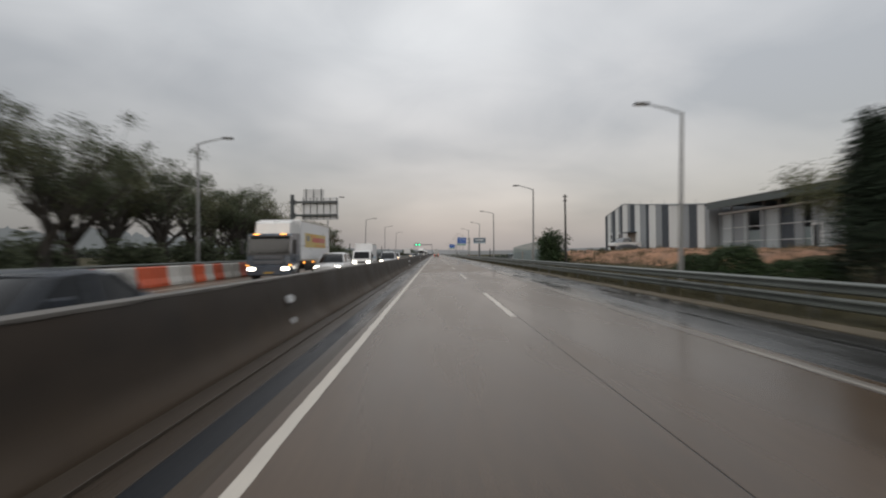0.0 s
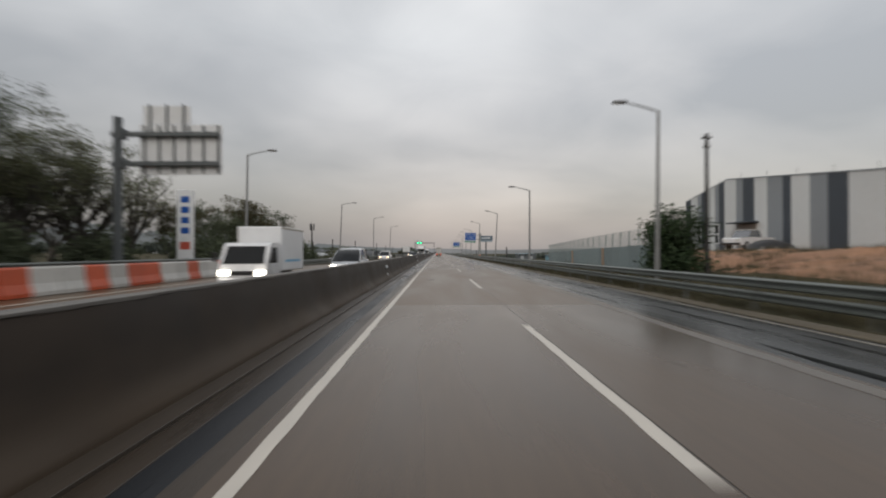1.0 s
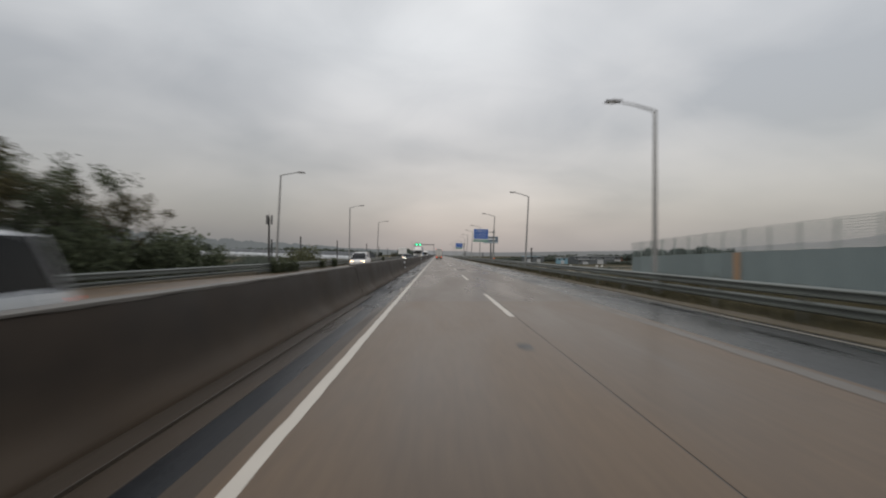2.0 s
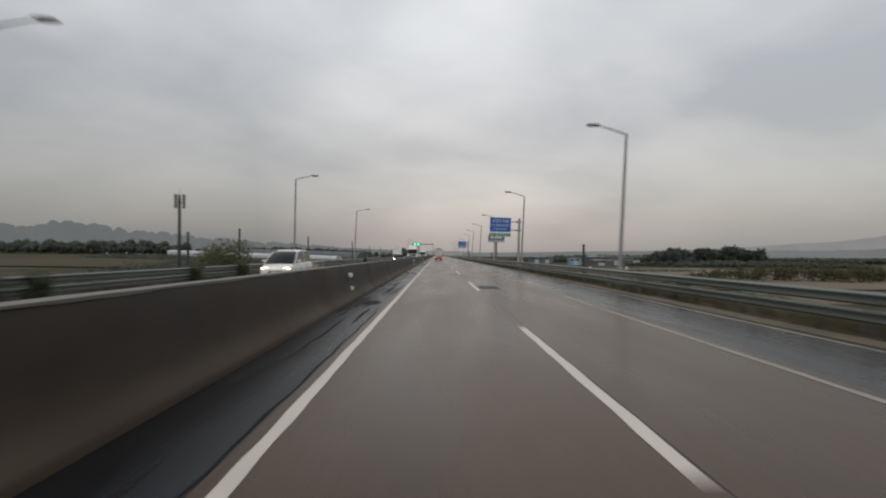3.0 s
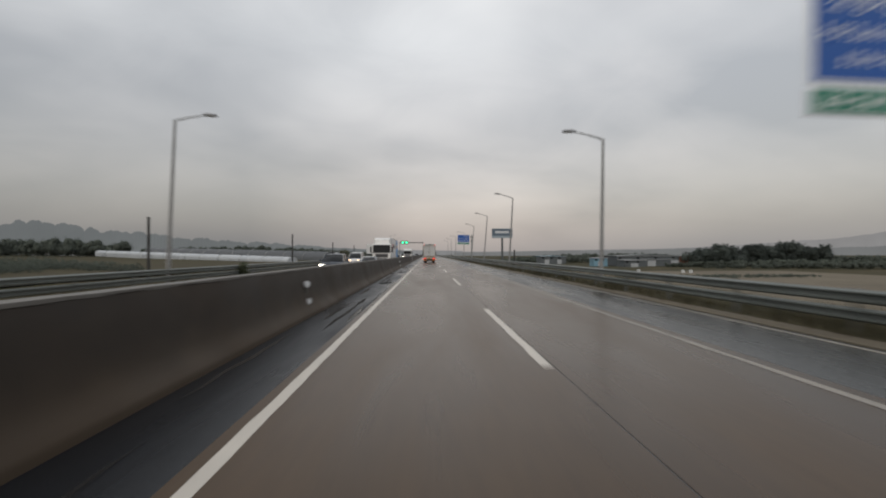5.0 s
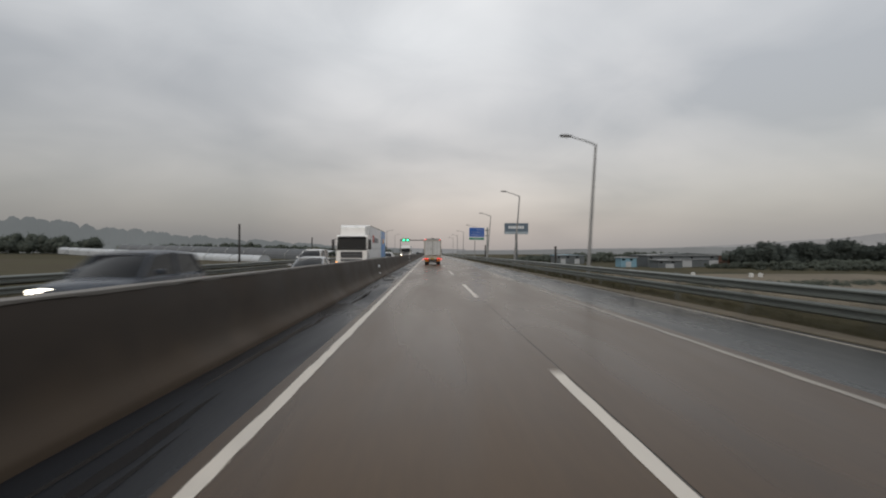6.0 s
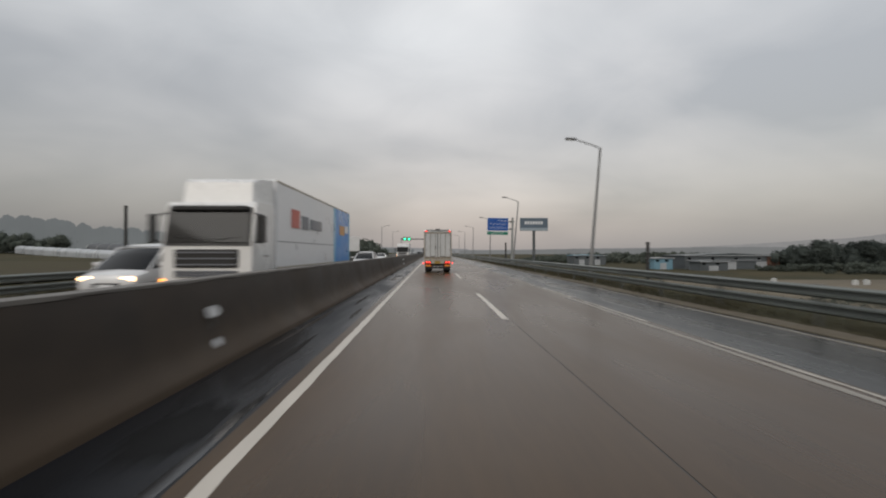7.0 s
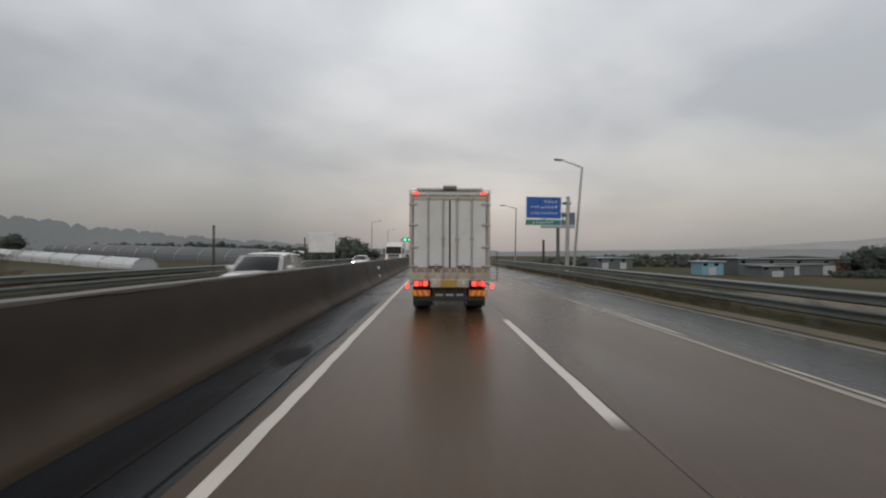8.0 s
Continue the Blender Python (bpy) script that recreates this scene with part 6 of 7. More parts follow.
    for s in (-1, 1):
        spots = [(cabin[0][0] + 0.05, roof[0]), ((roof[0] + roof[1]) / 2 - 0.02, (roof[0] + roof[1]) / 2), (cabin[-1][0] - 0.03, roof[1])]
        for ya, yb in spots:
            w, zb, zt = at(yb)
            w0, z0, _ = at(ya)
            part("pillar", Geo().cyl((s * (w0 + 0.005), ya, z0 - 0.02), (s * (w - (zt - zb) * tuck + .008), yb, zt - 0.03), 0.04, 0.035, 6), paint, e)
        w0, zb0, zt0 = body[1][1], body[1][2], body[1][3]
        hl = part("headlight", Geo().box(s * w0 * .93, s * w0 * .52, 0.015, 0.16, zt0 - .17, zt0 - .05, 0.02), lights, e, "lit headlamp")
        part("mirror", Geo().box(s * (body[3][1] + .02), s * (body[3][1] + .20), cabin[0][0] + .45, cabin[0][0] + .58, body[3][3] + .04, body[3][3] + .18, 0.03), paint, e)
        for y in wheels:
            wheel(e, s * (body[3][1] + 0.005), y, wr, 0.21)
        part("tail_light", Geo().box(s * body[-1][1] * .98, s * body[-1][1] * .6, body[-1][0] - .03, body[-1][0] + .01, body[-1][3] - .22, body[-1][3] - .06, 0.01), M_RED_DIM, e)
    part("grille", Geo().box(-.42, .42, -0.02, 0.06, body[0][2] + .12, body[0][2] + .26, 0.02), M_BLACK, e)
    part("bumper", Geo().box(-body[0][1], body[0][1], -0.015, 0.08, body[0][2] - .04, body[0][2] + .07, 0.03), M_BLACK, e)
    part("number_plate", Geo().box(-.26, .26, -0.035, -0.02, body[0][2] + .10, body[0][2] + .21, 0.004), M_SIGNWHITE, e, "blank white number plate")
    return e


def lorry(label, m, length, height, cab, deflector, graphics, amber=5, lights=M_HEAD_ON, up=0.0):
    """A cab-over lorry with a box body; its nose points along -y, at y = 0."""
    e = thing("lorry", label, "lorry", "oncoming vehicles", m)
    W = 1.22
    c = part("cab", Geo().prism([(0.02, 0.55), (0.0, 1.0), (0.06, 1.75 + up), (0.34, 2.78 + up), (0.50, 2.92 + up), (1.95, 2.96 + up), (2.0, 2.8 + up), (2.0, 0.9), (1.5, 0.85), (1.45, 0.55)], -W, W, axis="x"), cab, e)
    ws = part("windscreen", Geo().add([(-1.12, 0.030, 1.78 + up), (1.12, 0.030, 1.78 + up), (1.08, 0.270, 2.70 + up), (-1.08, 0.270, 2.70 + up), (-1.12, 0.10, 1.78 + up), (1.12, 0.10, 1.78 + up), (1.08, 0.34, 2.70 + up), (-1.08, 0.34, 2.70 + up)],
                                      [(0, 1, 2, 3), (4, 5, 6, 7), (0, 1, 5, 4), (1, 2, 6, 5), (2, 3, 7, 6), (3, 0, 4, 7)], (0, 0.2, 2.2)), M_GLASS, c)
    # black sheet frames the screen and replaces the cab's inner shade behind glass
    part("screen_surround", Geo().add([(-1.19, 0.040, 1.68 + up), (1.19, 0.040, 1.68 + up), (1.16, 0.325, 2.77 + up), (-1.16, 0.325, 2.77 + up), (-1.19, 0.12, 1.68 + up), (1.19, 0.12, 1.68 + up), (1.16, 0.36, 2.77 + up), (-1.16, 0.36, 2.77 + up)],
                                      [(0, 1, 2, 3), (4, 5, 6, 7), (0, 1, 5, 4), (1, 2, 6, 5), (2, 3, 7, 6), (3, 0, 4, 7)], (0, 0.2, 2.2)), M_BLACK, c, "black windscreen surround and dark sheet behind the glass")
    for s in (-1, 1):
        part("wiper", Geo().cyl((s * 0.1, 0.04, 1.83 + up), (s * 0.85, 0.06, 1.93 + up), 0.015, 0.012, 5), M_BLACK, ws)
        part("side_window", Geo().add([(s * (W + .006), 0.30, 1.80 + up), (s * (W + .006), 1.25, 1.80 + up), (s * (W + .006), 1.25, 2.58 + up), (s * (W + .006), 0.50, 2.58 + up)], [(0, 1, 2, 3)]), M_GLASS, c)
        d = part("door", Geo().box(s * W, s * (W + .012), 0.25, 1.36, 0.95, 1.74 + up, 0.01), cab, c)
        part("handle", Geo().box(s * (W + .012), s * (W + .04), 1.12, 1.3, 1.55, 1.60, 0.008), M_BLACK, d)
        part("headlight", Geo().box(s * 0.72, s * 1.16, -0.06, 0.03, 0.62, 0.84, 0.03), lights, e, "lit headlamp")
        part("indicator", Geo().box(s * 1.13, s * 1.235, -0.02, 0.12, 0.88, 0.96, 0.01), M_AMBER_ON, e, "lit amber lamp")
        mr = part("mirror", Geo().box(s * 1.36, s * 1.56, -0.05, 0.10, 1.75 + up, 2.55 + up, 0.04), M_BLACK, e)
        part("bracket", Geo().cyl((s * 1.20, 0.30, 2.6 + up), (s * 1.42, 0.05, 2.5 + up), 0.025, 0.025, 6), M_BLACK, mr)
        part("bracket", Geo().cyl((s * 1.20, 0.20, 1.75 + up), (s * 1.42, 0.05, 1.85 + up), 0.025, 0.025, 6), M_BLACK, mr)
        part("step", Geo().box(s * 1.0, s * 1.22, 0.15, 0.9, 0.40, 0.52, 0.02), M_BLACK, e)
    part("sun_visor", Geo().box(-1.05, 1.05, 0.14, 0.34, 2.66 + up, 2.80 + up, 0.03), M_BLACK, c)
    for s in (-0.75, 0.75) if cab is M_CABGREY else ():
        part("marker_lamp", Geo().box(s - 0.16, s + 0.16, 0.24, 0.32, 2.84 + up, 2.90 + up, 0.01), M_AMBER_ON, c, "lit amber roof lamp")
    for z0, z1 in ((1.26, 1.62 + up * 0.8), (1.0, 1.18)):
        gr = part("grille", Geo().box(-0.86, 0.86, -0.03, 0.06, z0, z1, 0.02), M_BLACK, c)
        for k in range(3):
            z = z0 + (z1 - z0) * (k + 0.5) / 3
            part("slat", Geo().box(-0.82, 0.82, -0.045, -0.03, z - 0.02, z + 0.02, 0.005), M_GREYVINYL, gr)
    part("bumper", Geo().box(-1.22, 1.22, -0.05, 0.35, 0.34, 0.92, 0.06), cab, e)
    part("number_plate", Geo().box(-.26, .26, -0.065, -0.05, .45, .56, 0.004), M_PLATE, e, "blank number plate")
    if deflector:
        part("wind_deflector", loft([[(-0.98, 0.72, 2.93 + up), (0.98, 0.72, 2.93 + up), (0.96, 0.86, height - 0.28), (-0.96, 0.86, height - 0.28)], [(-1.05, 1.2, 2.93 + up), (1.05, 1.2, 2.93 + up), (1.03, 1.2, height - 0.16), (-1.03, 1.2, height - 0.16)],
                                     [(-1.2, 1.95, 2.93 + up), (1.2, 1.95, 2.93 + up), (1.2, 1.95, height - 0.08), (-1.2, 1.95, height - 0.08)]]), M_WHITE, e)
    y0 = 2.2
    box = part("box_body", Geo().box(-1.25, 1.25, y0, length, 1.12, height, 0.04), M_BOXWHITE, e)
    part("rail", Geo().box(-1.262, 1.262, y0 + .02, length - .02, height - 0.10, height - 0.02, 0.01), M_BOXALU, box)
    part("rail", Geo().box(-1.262, 1.262, y0 + .02, length - .02, 1.10, 1.22, 0.01), M_BOXALU, box)
    part("seam", Geo().box(1.251, 1.256, y0 + .05, length - .05, 2.02, 2.05), M_GREYVINYL, box)
    for k, (ya, yb, za, zb, mat) in enumerate(graphics):
        part("graphic", Geo().box(1.252, 1.257 + 0.005 * k, y0 + ya, y0 + yb, za, zb), mat, box)
    part("chassis", Geo().box(-0.45, 0.45, 0.8, length - 0.2, 0.55, 1.1, 0.02), M_BLACK, e)
    for k in range(amber):
        y = y0 + 0.7 + k * (length - y0 - 1.2) / max(1, amber - 1)
        part("side_lamp", Geo().box(1.20, 1.265, y - 0.09, y + 0.09, 0.98, 1.06, 0.01), M_AMBER_ON, e, "lit amber side lamp")
    part("side_guard", Geo().box(1.12, 1.18, 3.4, length - 3.3, 0.48, 0.98, 0.02), M_BLACK, e)
    for s in (-1, 1):
        wheel(e, s * 1.2, 1.05, 0.5, 0.30)
        for y in (length - 2.9, length - 1.6):
            wheel(e, s * 1.2, y, 0.5, 0.5)
        part("mudguard", Geo().prism([(0.42, 0.95), (0.6, 1.12), (1.5, 1.12), (1.68, 0.95), (1.6, 0.95), (1.46, 1.06), (0.64, 1.06), (0.5, 0.95)], s * 0.85, s * 1.23, axis="x"), M_BLACK, e)
    return e


def small_truck(label, m, lights=M_HEAD_ON):
    e = thing("small_truck", label, "truck", "oncoming vehicles", m)
    W = 0.86
    c = part("cab", Geo().prism([(0.03, 0.45), (0.0, 0.75), (0.10, 1.15), (0.55, 1.86), (0.70, 1.95), (1.65, 1.97), (1.7, 1.85), (1.7, 0.5)], -W, W, axis="x"), M_CARWHITE, e)
    part("windscreen", Geo().add([(-.76, 0.10, 1.18), (.76, 0.10, 1.18), (.70, 0.50, 1.82), (-.70, 0.50, 1.82), (-.76, 0.16, 1.18), (.76, 0.16, 1.18), (.70, 0.56, 1.82), (-.70, 0.56, 1.82)], [(0, 1, 2, 3), (4, 5, 6, 7), (0, 1, 5, 4), (1, 2, 6, 5), (2, 3, 7, 6), (3, 0, 4, 7)], (0, 0.3, 1.5)), M_GLASS, c)
    for s in (-1, 1):
        part("side_window", Geo().add([(s * (W + .005), 0.40, 1.2), (s * (W + .005), 1.3, 1.2), (s * (W + .005), 1.3, 1.78), (s * (W + .005), 0.68, 1.78)], [(0, 1, 2, 3)]), M_GLASS, c)
        part("headlight", Geo().box(s * 0.48, s * 0.82, -0.04, 0.06, 0.74, 0.94, 0.03), lights, e, "lit headlamp")
        part("mirror", Geo().box(s * 0.98, s * 1.12, 0.16, 0.26, 1.25, 1.60, 0.03), M_BLACK, e)
        for y in (0.8, 3.75):
            wheel(e, s * 0.84, y, 0.33, 0.22)
    part("grille", Geo().box(-0.42, 0.42, -0.03, 0.05, 0.76, 0.92, 0.02), M_BLACK, c)
    part("bumper", Geo().box(-0.88, 0.88, -0.06, 0.2, 0.32, 0.66, 0.05), M_CARWHITE, e)
    part("number_plate", Geo().box(-.24, .24, -0.075, -0.06, .44, .55, 0.004), M_SIGNWHITE, e, "blank white number plate")
    b = part("box_body", Geo().box(-0.88, 0.88, 1.85, 5.0, 0.85, 2.62, 0.04), M_BOXWHITE, e)
    part("rail", Geo().box(-0.89, 0.89, 1.87, 4.98, 2.52, 2.60, 0.01), M_BOXALU, b)
    part("graphic", Geo().box(0.881, 0.886, 2.3, 4.4, 1.2, 1.3), M_CYANVINYL, b)
    part("chassis", Geo().box(-0.4, 0.4, 0.6, 4.9, 0.42, 0.85, 0.02), M_BLACK, e)
    return e


def opp(x, y):
    return pose(x, y, opposite_z(x, y) + 0.005)


car("sedan", M_NAVY, "dark blue-black saloon car in the oncoming lane", opp(-6.3, 5.0))
lorry("white box lorry with a yellow and red side panel", opp(-9.6, 28.2), 10.2, 3.62, M_CABGREY, True,
      [(0.9, 6.6, 1.95, 2.85, M_YELLOWVINYL), (2.7, 6.4, 2.30, 2.62, M_REDVINYL), (1.3, 2.0, 2.35, 2.7, M_GREYVINYL), (2.4, 3.6, 2.60, 2.78, M_ORANGE), (3.7, 6.2, 2.02, 2.16, M_ORANGE)], 4, up=-0.2)
car("suv", M_CARWHITE, "white car with a dark windscreen and headlamps lit", opp(-7.0, 31.2))
small_truck("small white box truck with headlamps lit in the oncoming lane", opp(-7.3, 47.8))
car("van", M_SILVER, "silver people carrier in the oncoming lane", opp(-6.2, 61.5), M_HEAD_ON)
car("van", M_CARWHITE, "white people carrier with warm headlamps in the outer oncoming lane", opp(-9.8, 119.5), M_HEAD_WARM)
car("suv", M_NAVY, "dark off-road car with headlamps lit in the oncoming lane", opp(-7.6, 185.0))
car("sedan", M_SILVER, "silver saloon car with headlamps lit in the oncoming lane", opp(-6.4, 199.3))
lorry("white lorry with a long box, blue at its end", opp(-6.25, 214.4), 16.0, 4.0, M_WHITE, True,
      [(9.6, 13.7, 1.20, 3.92, M_BLUEVINYL), (9.1, 9.6, 1.20, 3.92, M_CYANVINYL), (13.4, 13.75, 1.2, 3.9, M_CYANVINYL), (10.6, 12.0, 2.6, 3.1, M_ORANGE), (12.1, 13.2, 2.75, 3.15, M_SIGNWHITE), (1.6, 2.6, 2.55, 3.2, M_REDVINYL), (3.0, 3.9, 2.55, 3.05, M_GREYVINYL), (4.3, 6.2, 2.6, 3.0, M_GREYVINYL)], 3, up=0.18)
car("van", M_CARWHITE, "white van with warm headlamps in the outer oncoming lane", opp(-10.3, 216.5), M_HEAD_WARM)
car("suv", M_CARWHITE, "pale car with headlamps lit in the oncoming lane", opp(-6.2, 244.5))
lorry("distant lorry with headlamps lit in the oncoming lane", opp(-6.3, 305.0), 11.0, 3.5, M_WHITE, False, [], 2, M_HEAD_FAR)
for k, (x, y) in enumerate(((-9.4, 290), (-6.3, 335), (-9.5, 352), (-6.2, 372), (-9.4, 398), (-6.2, 425), (-9.4, 460), (-6.3, 500))):
    car(("sedan", "suv", "van")[k % 3], (M_CARWHITE, M_SILVER, M_NAVY)[k % 3], "distant car with bright headlamps in the oncoming lane", opp(x, y), M_HEAD_FAR)


def lead_truck(m):
    """Seen from behind; its tail is at y = 0 and it stretches along +y."""
    e = thing("box_truck", "white box truck with tail lamps lit ahead in the lane", "truck", "", m)
    W, ZB, ZT, L = 1.16, 1.06, 3.58, 6.6
    box = part("box_body", Geo().box(-W, W, 0.06, L, ZB, ZT - 0.02, 0.05), M_BOXWHITE, e)
    frame_ = Geo().box(-W - .01, -W + 0.10, 0, 0.14, ZB - .02, ZT - .05, 0.03)
    part("corner_post", frame_, M_BOXALU, box)
    for sx in (-1, 1):
        part("door_gap", Geo().box(sx * (W - 0.115), sx * (W - 0.085), -0.006, 0.05, ZB + 0.13, ZT - 0.2), M_GREYVINYL, box, "dark gap beside the doors")
    part("corner_post", Geo().box(W - 0.10, W + .01, 0, 0.14, ZB - .02, ZT - .05, 0.03), M_BOXALU, box)
    part("header", Geo().box(-W - .01, W + .01, 0, 0.16, ZT - 0.20, ZT, 0.05), M_BOXDOOR, box, "pale header rail")
    part("drip_rail", Geo().box(-W + .02, W - .02, -0.03, 0.0, ZT - 0.05, ZT - 0.025, 0.006), M_BLACK, box, "dark drip rail")
    part("sill_board", Geo().box(-W + .10, W - .10, -0.012, 0.05, ZB + 0.12, ZB + 0.255, 0.008), M_SILLBROWN, box, "grimy brown board under the doors")
    for k in range(9):
        part("sill_bracket", Geo().box(-0.96 + 0.24 * k - 0.03, -0.96 + 0.24 * k + 0.03, -0.05, -0.012, ZB + 0.0, ZB + 0.22, 0.008), M_BOXALU, box)
    for k in range(9):
        part("flap_tip", Geo().box(-0.48 + 0.12 * k - 0.02, -0.48 + 0.12 * k + 0.02, 0.02, 0.05, 0.27, 0.335, 0.006), M_POST, e)
    part("header_strip", Geo().box(-W + .10, W - .10, -0.012, 0.0, ZT - 0.30, ZT - 0.20, 0.006), M_BOXALU, box)
    part("sill", Geo().box(-W - .01, W + .01, -0.02, 0.14, ZB - 0.12, ZB + 0.12, 0.02), M_BOXALU, box)
    for s in (-1, 1):
        door = part("door", Geo().box(s * 0.02, s * (W - 0.115), 0.0, 0.05, ZB + 0.26, ZT - 0.31, 0.012), M_BOXDOOR, box)
        for x in (0.20, 0.63):
            rod = part("lock_rod", Geo().cyl((s * x, -0.045, ZB - 0.05), (s * x, -0.045, ZT - 0.16), 0.022, 0.022, 8), M_CHROME, door)
            for z in (ZB + 0.02, ZB + 1.1, ZT - 0.24):
                part("rod_guide", Geo().box(s * x - 0.045, s * x + 0.045, -0.07, 0.0, z - 0.035, z + 0.035, 0.008), M_CHROME, rod)
        part("lock_handle", Geo().box(s * 0.22, s * 0.60, -0.075, -0.05, ZB + 0.28, ZB + 0.315, 0.006), M_BLACK, door)
        part("latch", Geo().box(s * 0.36, s * 0.43, -0.085, 0.0, ZB + 0.22, ZB + 0.37, 0.01), M_CHROME, door)
        part("rust_stain", Geo().box(s * 0.62, s * 0.94, -0.004, 0.0, ZB + 0.15, ZB + 0.27), M_ORANGEPOST, door, "rusty stained patch on the door")
        for z in (ZB + 0.3, ZB + 0.85, ZB + 1.5, ZT - 0.42):
            part("hinge", Geo().box(s * (W - 0.24), s * (W + .025), -0.03, 0.02, z - 0.03, z + 0.03, 0.008), M_CHROME, door)
        part("roof_corner", Geo().box(s * (W - 0.24), s * (W + .03), -0.03, 0.2, ZT - 0.17, ZT + 0.035, 0.06), M_BOXWHITE, box)
        part("marker_lamp", Geo().box(s * (W - 0.26), s * (W - 0.10), -0.05, -0.02, ZT - 0.145, ZT - 0.075, 0.012), M_RED_ON, box, "lit red roof lamp")
        cl = part("lamp_cluster", Geo().box(s * 0.58, s * 1.03, -0.06, 0.10, 0.76, 0.96, 0.02), M_BLACK, e)
        part("tail_lamp", Geo().box(s * 0.64, s * 0.76, -0.075, -0.06, 0.79, 0.93, 0.015), M_RED_ON, cl, "lit red tail lamp")
        part("tail_lamp", Geo().box(s * 0.79, s * 0.88, -0.075, -0.06, 0.79, 0.93, 0.015), M_RED_DIM, cl)
        part("indicator", Geo().box(s * 0.90, s * 1.01, -0.075, -0.06, 0.79, 0.93, 0.015), M_RED_ON, cl, "lit red tail lamp")
        part("side_marker", Geo().box(s * 1.18, s * 1.27, -0.02, 0.06, 0.72, 0.86, 0.02), M_RED_ON, e, "lit red side marker")
        part("marker_bracket", Geo().cyl((s * 1.05, 0.05, 0.88), (s * 1.22, 0.02, 0.78), 0.018, 0.018, 6), M_BLACK, e)
        rb = part("reflective_board", Geo().box(s * 0.56, s * 1.08, -0.04, -0.01, 0.50, 0.67, 0.01), M_REFLECT, e, "orange and yellow striped reflective board")
        for k in range(3):
            part("stripe", Geo().add([(s * (0.62 + .16 * k), -0.045, 0.505), (s * (0.69 + .16 * k), -0.045, 0.505), (s * (0.75 + .16 * k), -0.045, 0.665), (s * (0.68 + .16 * k), -0.045, 0.665)], [(0, 1, 2, 3)]), M_REFLECT2, rb)
        part("mudflap", Geo().box(s * 0.45, s * 1.08, 0.55, 0.58, 0.16, 0.75, 0.01), M_RUBBER, e)
        for y in (1.3, 4.9):
            wheel(e, s * 1.06, y, 0.42, 0.5 if y < 2 else 0.25)
        part("side_rail", Geo().box(s * 1.08, s * 1.12, 2.2, 4.2, 0.45, 0.92, 0.01), M_POST, e)
        mr = part("mirror", Geo().box(s * 1.30, s * 1.40, 7.2, 7.3, 1.55, 2.15, 0.03), M_BLACK, e)
        part("bracket", Geo().cyl((s * 1.05, 7.3, 2.1), (s * 1.35, 7.25, 2.1), 0.02, 0.02, 6), M_BLACK, mr)
    stay = part("door_stay", Geo().cyl((W + .22, 0.1, 0.92), (W + .22, 0.1, 1.80), 0.014, 0.014, 8), M_BLACK, e, "thin dark stay beside the box")
    for z in (0.95, 1.80):
        part("stay_arm", Geo().cyl((W - .02, 0.1, z), (W + .22, 0.1, z), 0.012, 0.012, 6), M_BLACK, stay)
    part("door_seal", Geo().box(-0.02, 0.02, -0.006, 0.05, ZB + 0.13, ZT - 0.31), M_BLACK, box)
    part("camera_box", Geo().box(-0.20, 0.20, -0.03, 0.22, ZT - 0.02, ZT + 0.11, 0.03), M_LAMPHEAD, box)
    part("light_bar", Geo().cyl((-0.95, 0.06, ZT + 0.02), (0.95, 0.06, ZT + 0.02), 0.02, 0.02, 8), M_POST, box)
    part("tail_gate", Geo().box(-0.56, 0.56, -0.05, 0.05, 0.74, 0.98, 0.02), M_BOXALU, e, "grimy steel crossmember")
    part("number_plate", Geo().box(-0.26, 0.20, -0.075, -0.05, 0.75, 0.97, 0.008), M_PLATE, e, "blank yellow number plate")
    for x in (-0.42, 0.40):
        part("plate_lamp", Geo().box(x - 0.03, x + 0.03, -0.075, -0.05, 0.84, 0.93, 0.008), M_LENS, e)
    part("underrun_bar", Geo().box(-1.02, 1.02, 0.0, 0.12, 0.34, 0.50, 0.02), M_BLACK, e)
    for x in (-0.45, -0.15, 0.15, 0.45):
        part("bracket", Geo().box(x - 0.04, x + 0.04, 0.02, 0.10, 0.50, 0.76, 0.01), M_BLACK, e)
    part("chassis", Geo().box(-0.42, 0.42, 0.1, 8.0, 0.55, 0.98, 0.02), M_BLACK, e)
    part("cab", Geo().prism([(6.85, 0.6), (6.85, 2.2), (7.0, 2.35), (7.9, 2.3), (8.4, 1.5), (8.5, 0.6)], -1.0, 1.0, axis="x"), M_CARWHITE, e)
    return e


lead_truck(pose(0.38, 242.85, 0.005))


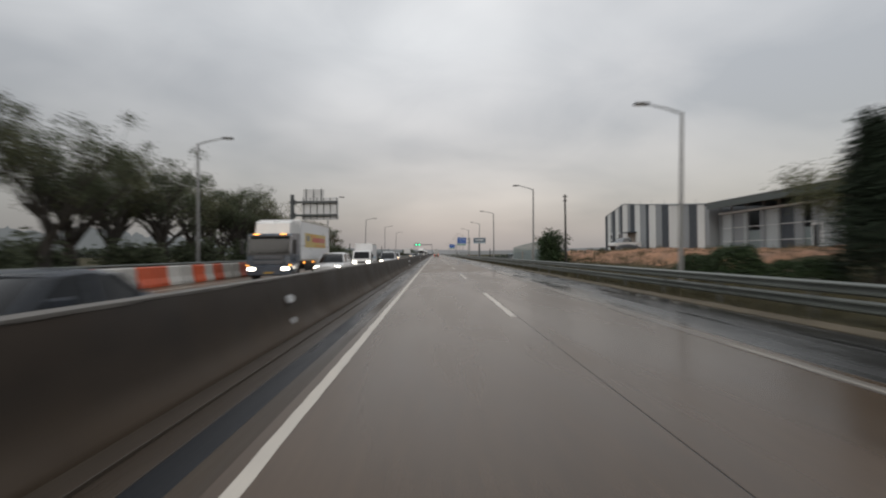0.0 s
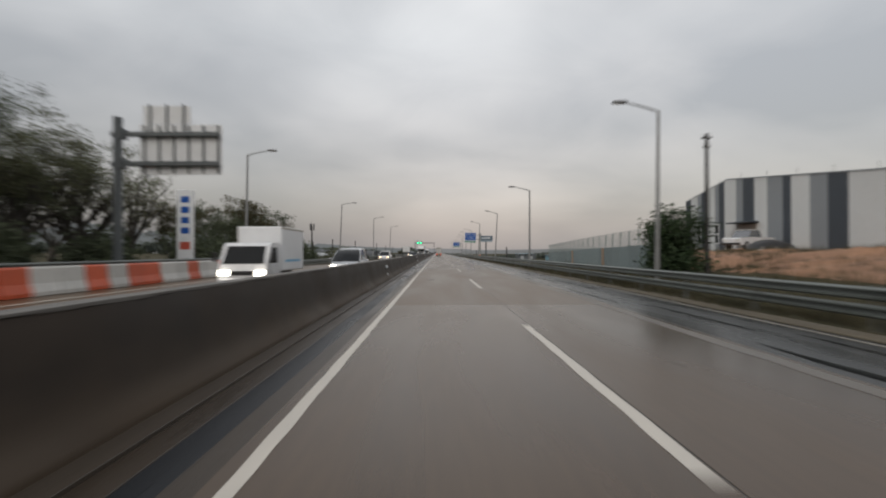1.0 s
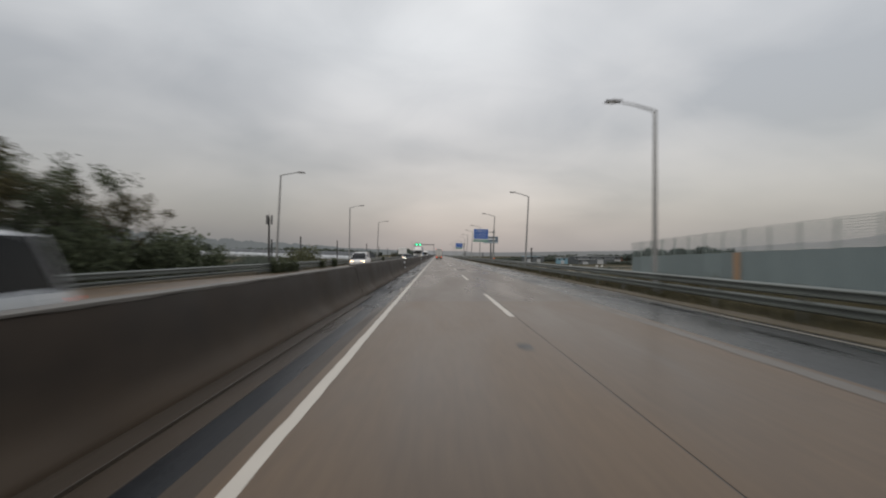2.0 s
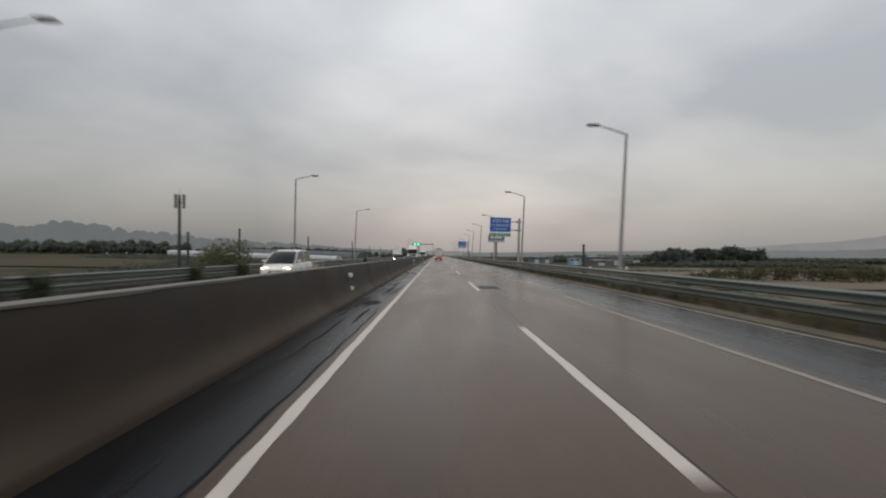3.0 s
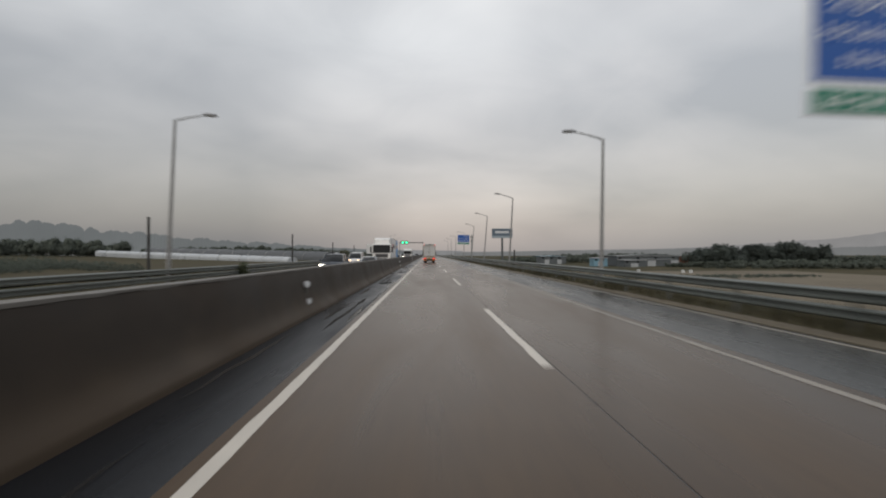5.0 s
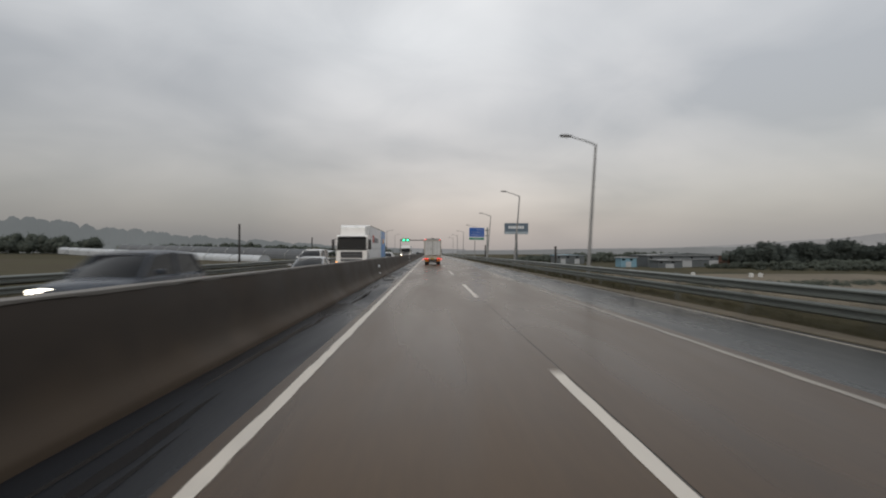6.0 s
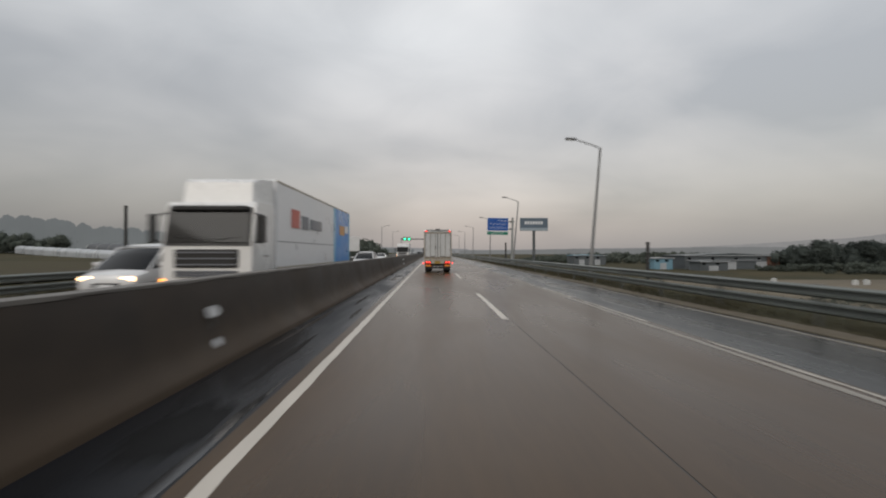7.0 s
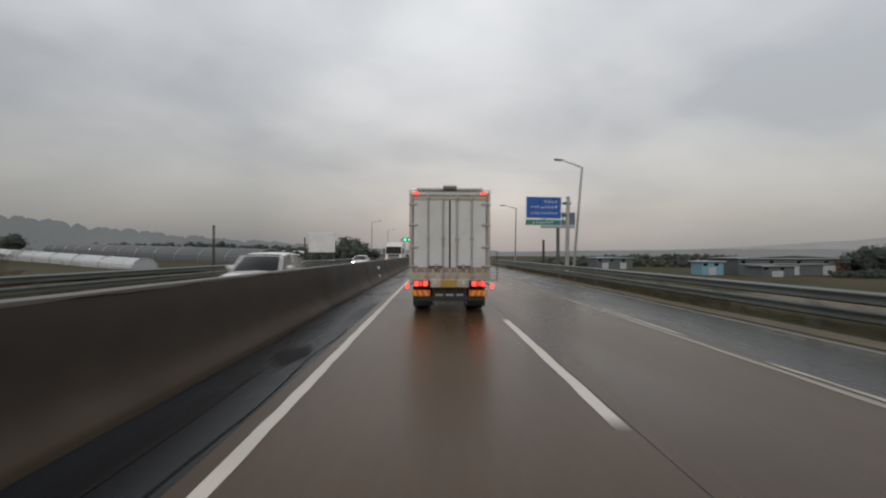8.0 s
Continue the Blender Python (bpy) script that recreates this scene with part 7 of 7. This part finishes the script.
def pickup(m):
    e = thing("pickup_truck", "white pickup truck parked by the factory", "truck", "", m)
    part("body", loft([[(x * w, y, zb), (x * w, y, zt), (-x * w, y, zt), (-x * w, y, zb)] for x, w, y, zb, zt in ((1, .78, 0, .5, .95), (1, .9, .15, .4, 1.05), (1, .92, 1.4, .4, 1.12), (1, .92, 5.0, .45, 1.12), (1, .88, 5.2, .5, 1.08))]), M_CARWHITE, e)
    part("cabin", loft([[(w, y, 1.1), (w * .85, y, zt), (-w * .85, y, zt), (-w, y, 1.1)] for w, y, zt in ((.85, 1.2, 1.12), (.85, 1.9, 1.75), (.85, 3.0, 1.78), (.85, 3.4, 1.14))]), M_GLASS, e)
    part("roof", Geo().box(-.74, .74, 1.85, 3.05, 1.75, 1.81, 0.02), M_CARWHITE, e)
    for s in (-1, 1):
        part("headlight", Geo().box(s * .5, s * .8, -0.01, 0.1, .75, .92, 0.02), M_LENS, e)
        for y in (0.95, 4.1):
            wheel(e, s * .93, y, .38, .24)
    part("bumper", Geo().box(-.85, .85, -.06, .1, .42, .62, 0.04), M_BLACK, e)


pickup(pose(26.2, 74.6, ground_height(27.2, 73) + 0.32, 0, 0, -64))


# low black mound stands in for a parked dark car behind the soil
def tarpaulin_heap(m):
    rnd = random.Random(3)
    e = thing("tarpaulin_heap", "low black mound standing in for a dark car by the factory", "heap", "", m)
    g, nx, ny = Geo(), 14, 8
    for j in range(ny + 1):
        for i in range(nx + 1):
            u, w = i / nx, j / ny
            h = 0.75 * (math.sin(math.pi * u) ** 0.4) * (math.sin(math.pi * w) ** 0.5) * (1 + 0.18 * noise.noise((u * 5, w * 4, 2)))
            g.v.append((u * 3.4, w * 1.8, h + 0.01))
    g.f = [(j * (nx + 1) + i, j * (nx + 1) + i + 1, (j + 1) * (nx + 1) + i + 1, (j + 1) * (nx + 1) + i) for j in range(ny) for i in range(nx)]
    part("sheet", g, M_BLACK, e, smooth=True)
    for x in (0.5, 1.6, 2.8):
        part("stone", Geo().box(x - 0.12, x + 0.12, -0.1, 0.12, 0, 0.16, 0.04), M_CONC, e)


tarpaulin_heap(pose(25.2, 69.4, ground_height(26.5, 70) + 0.34))
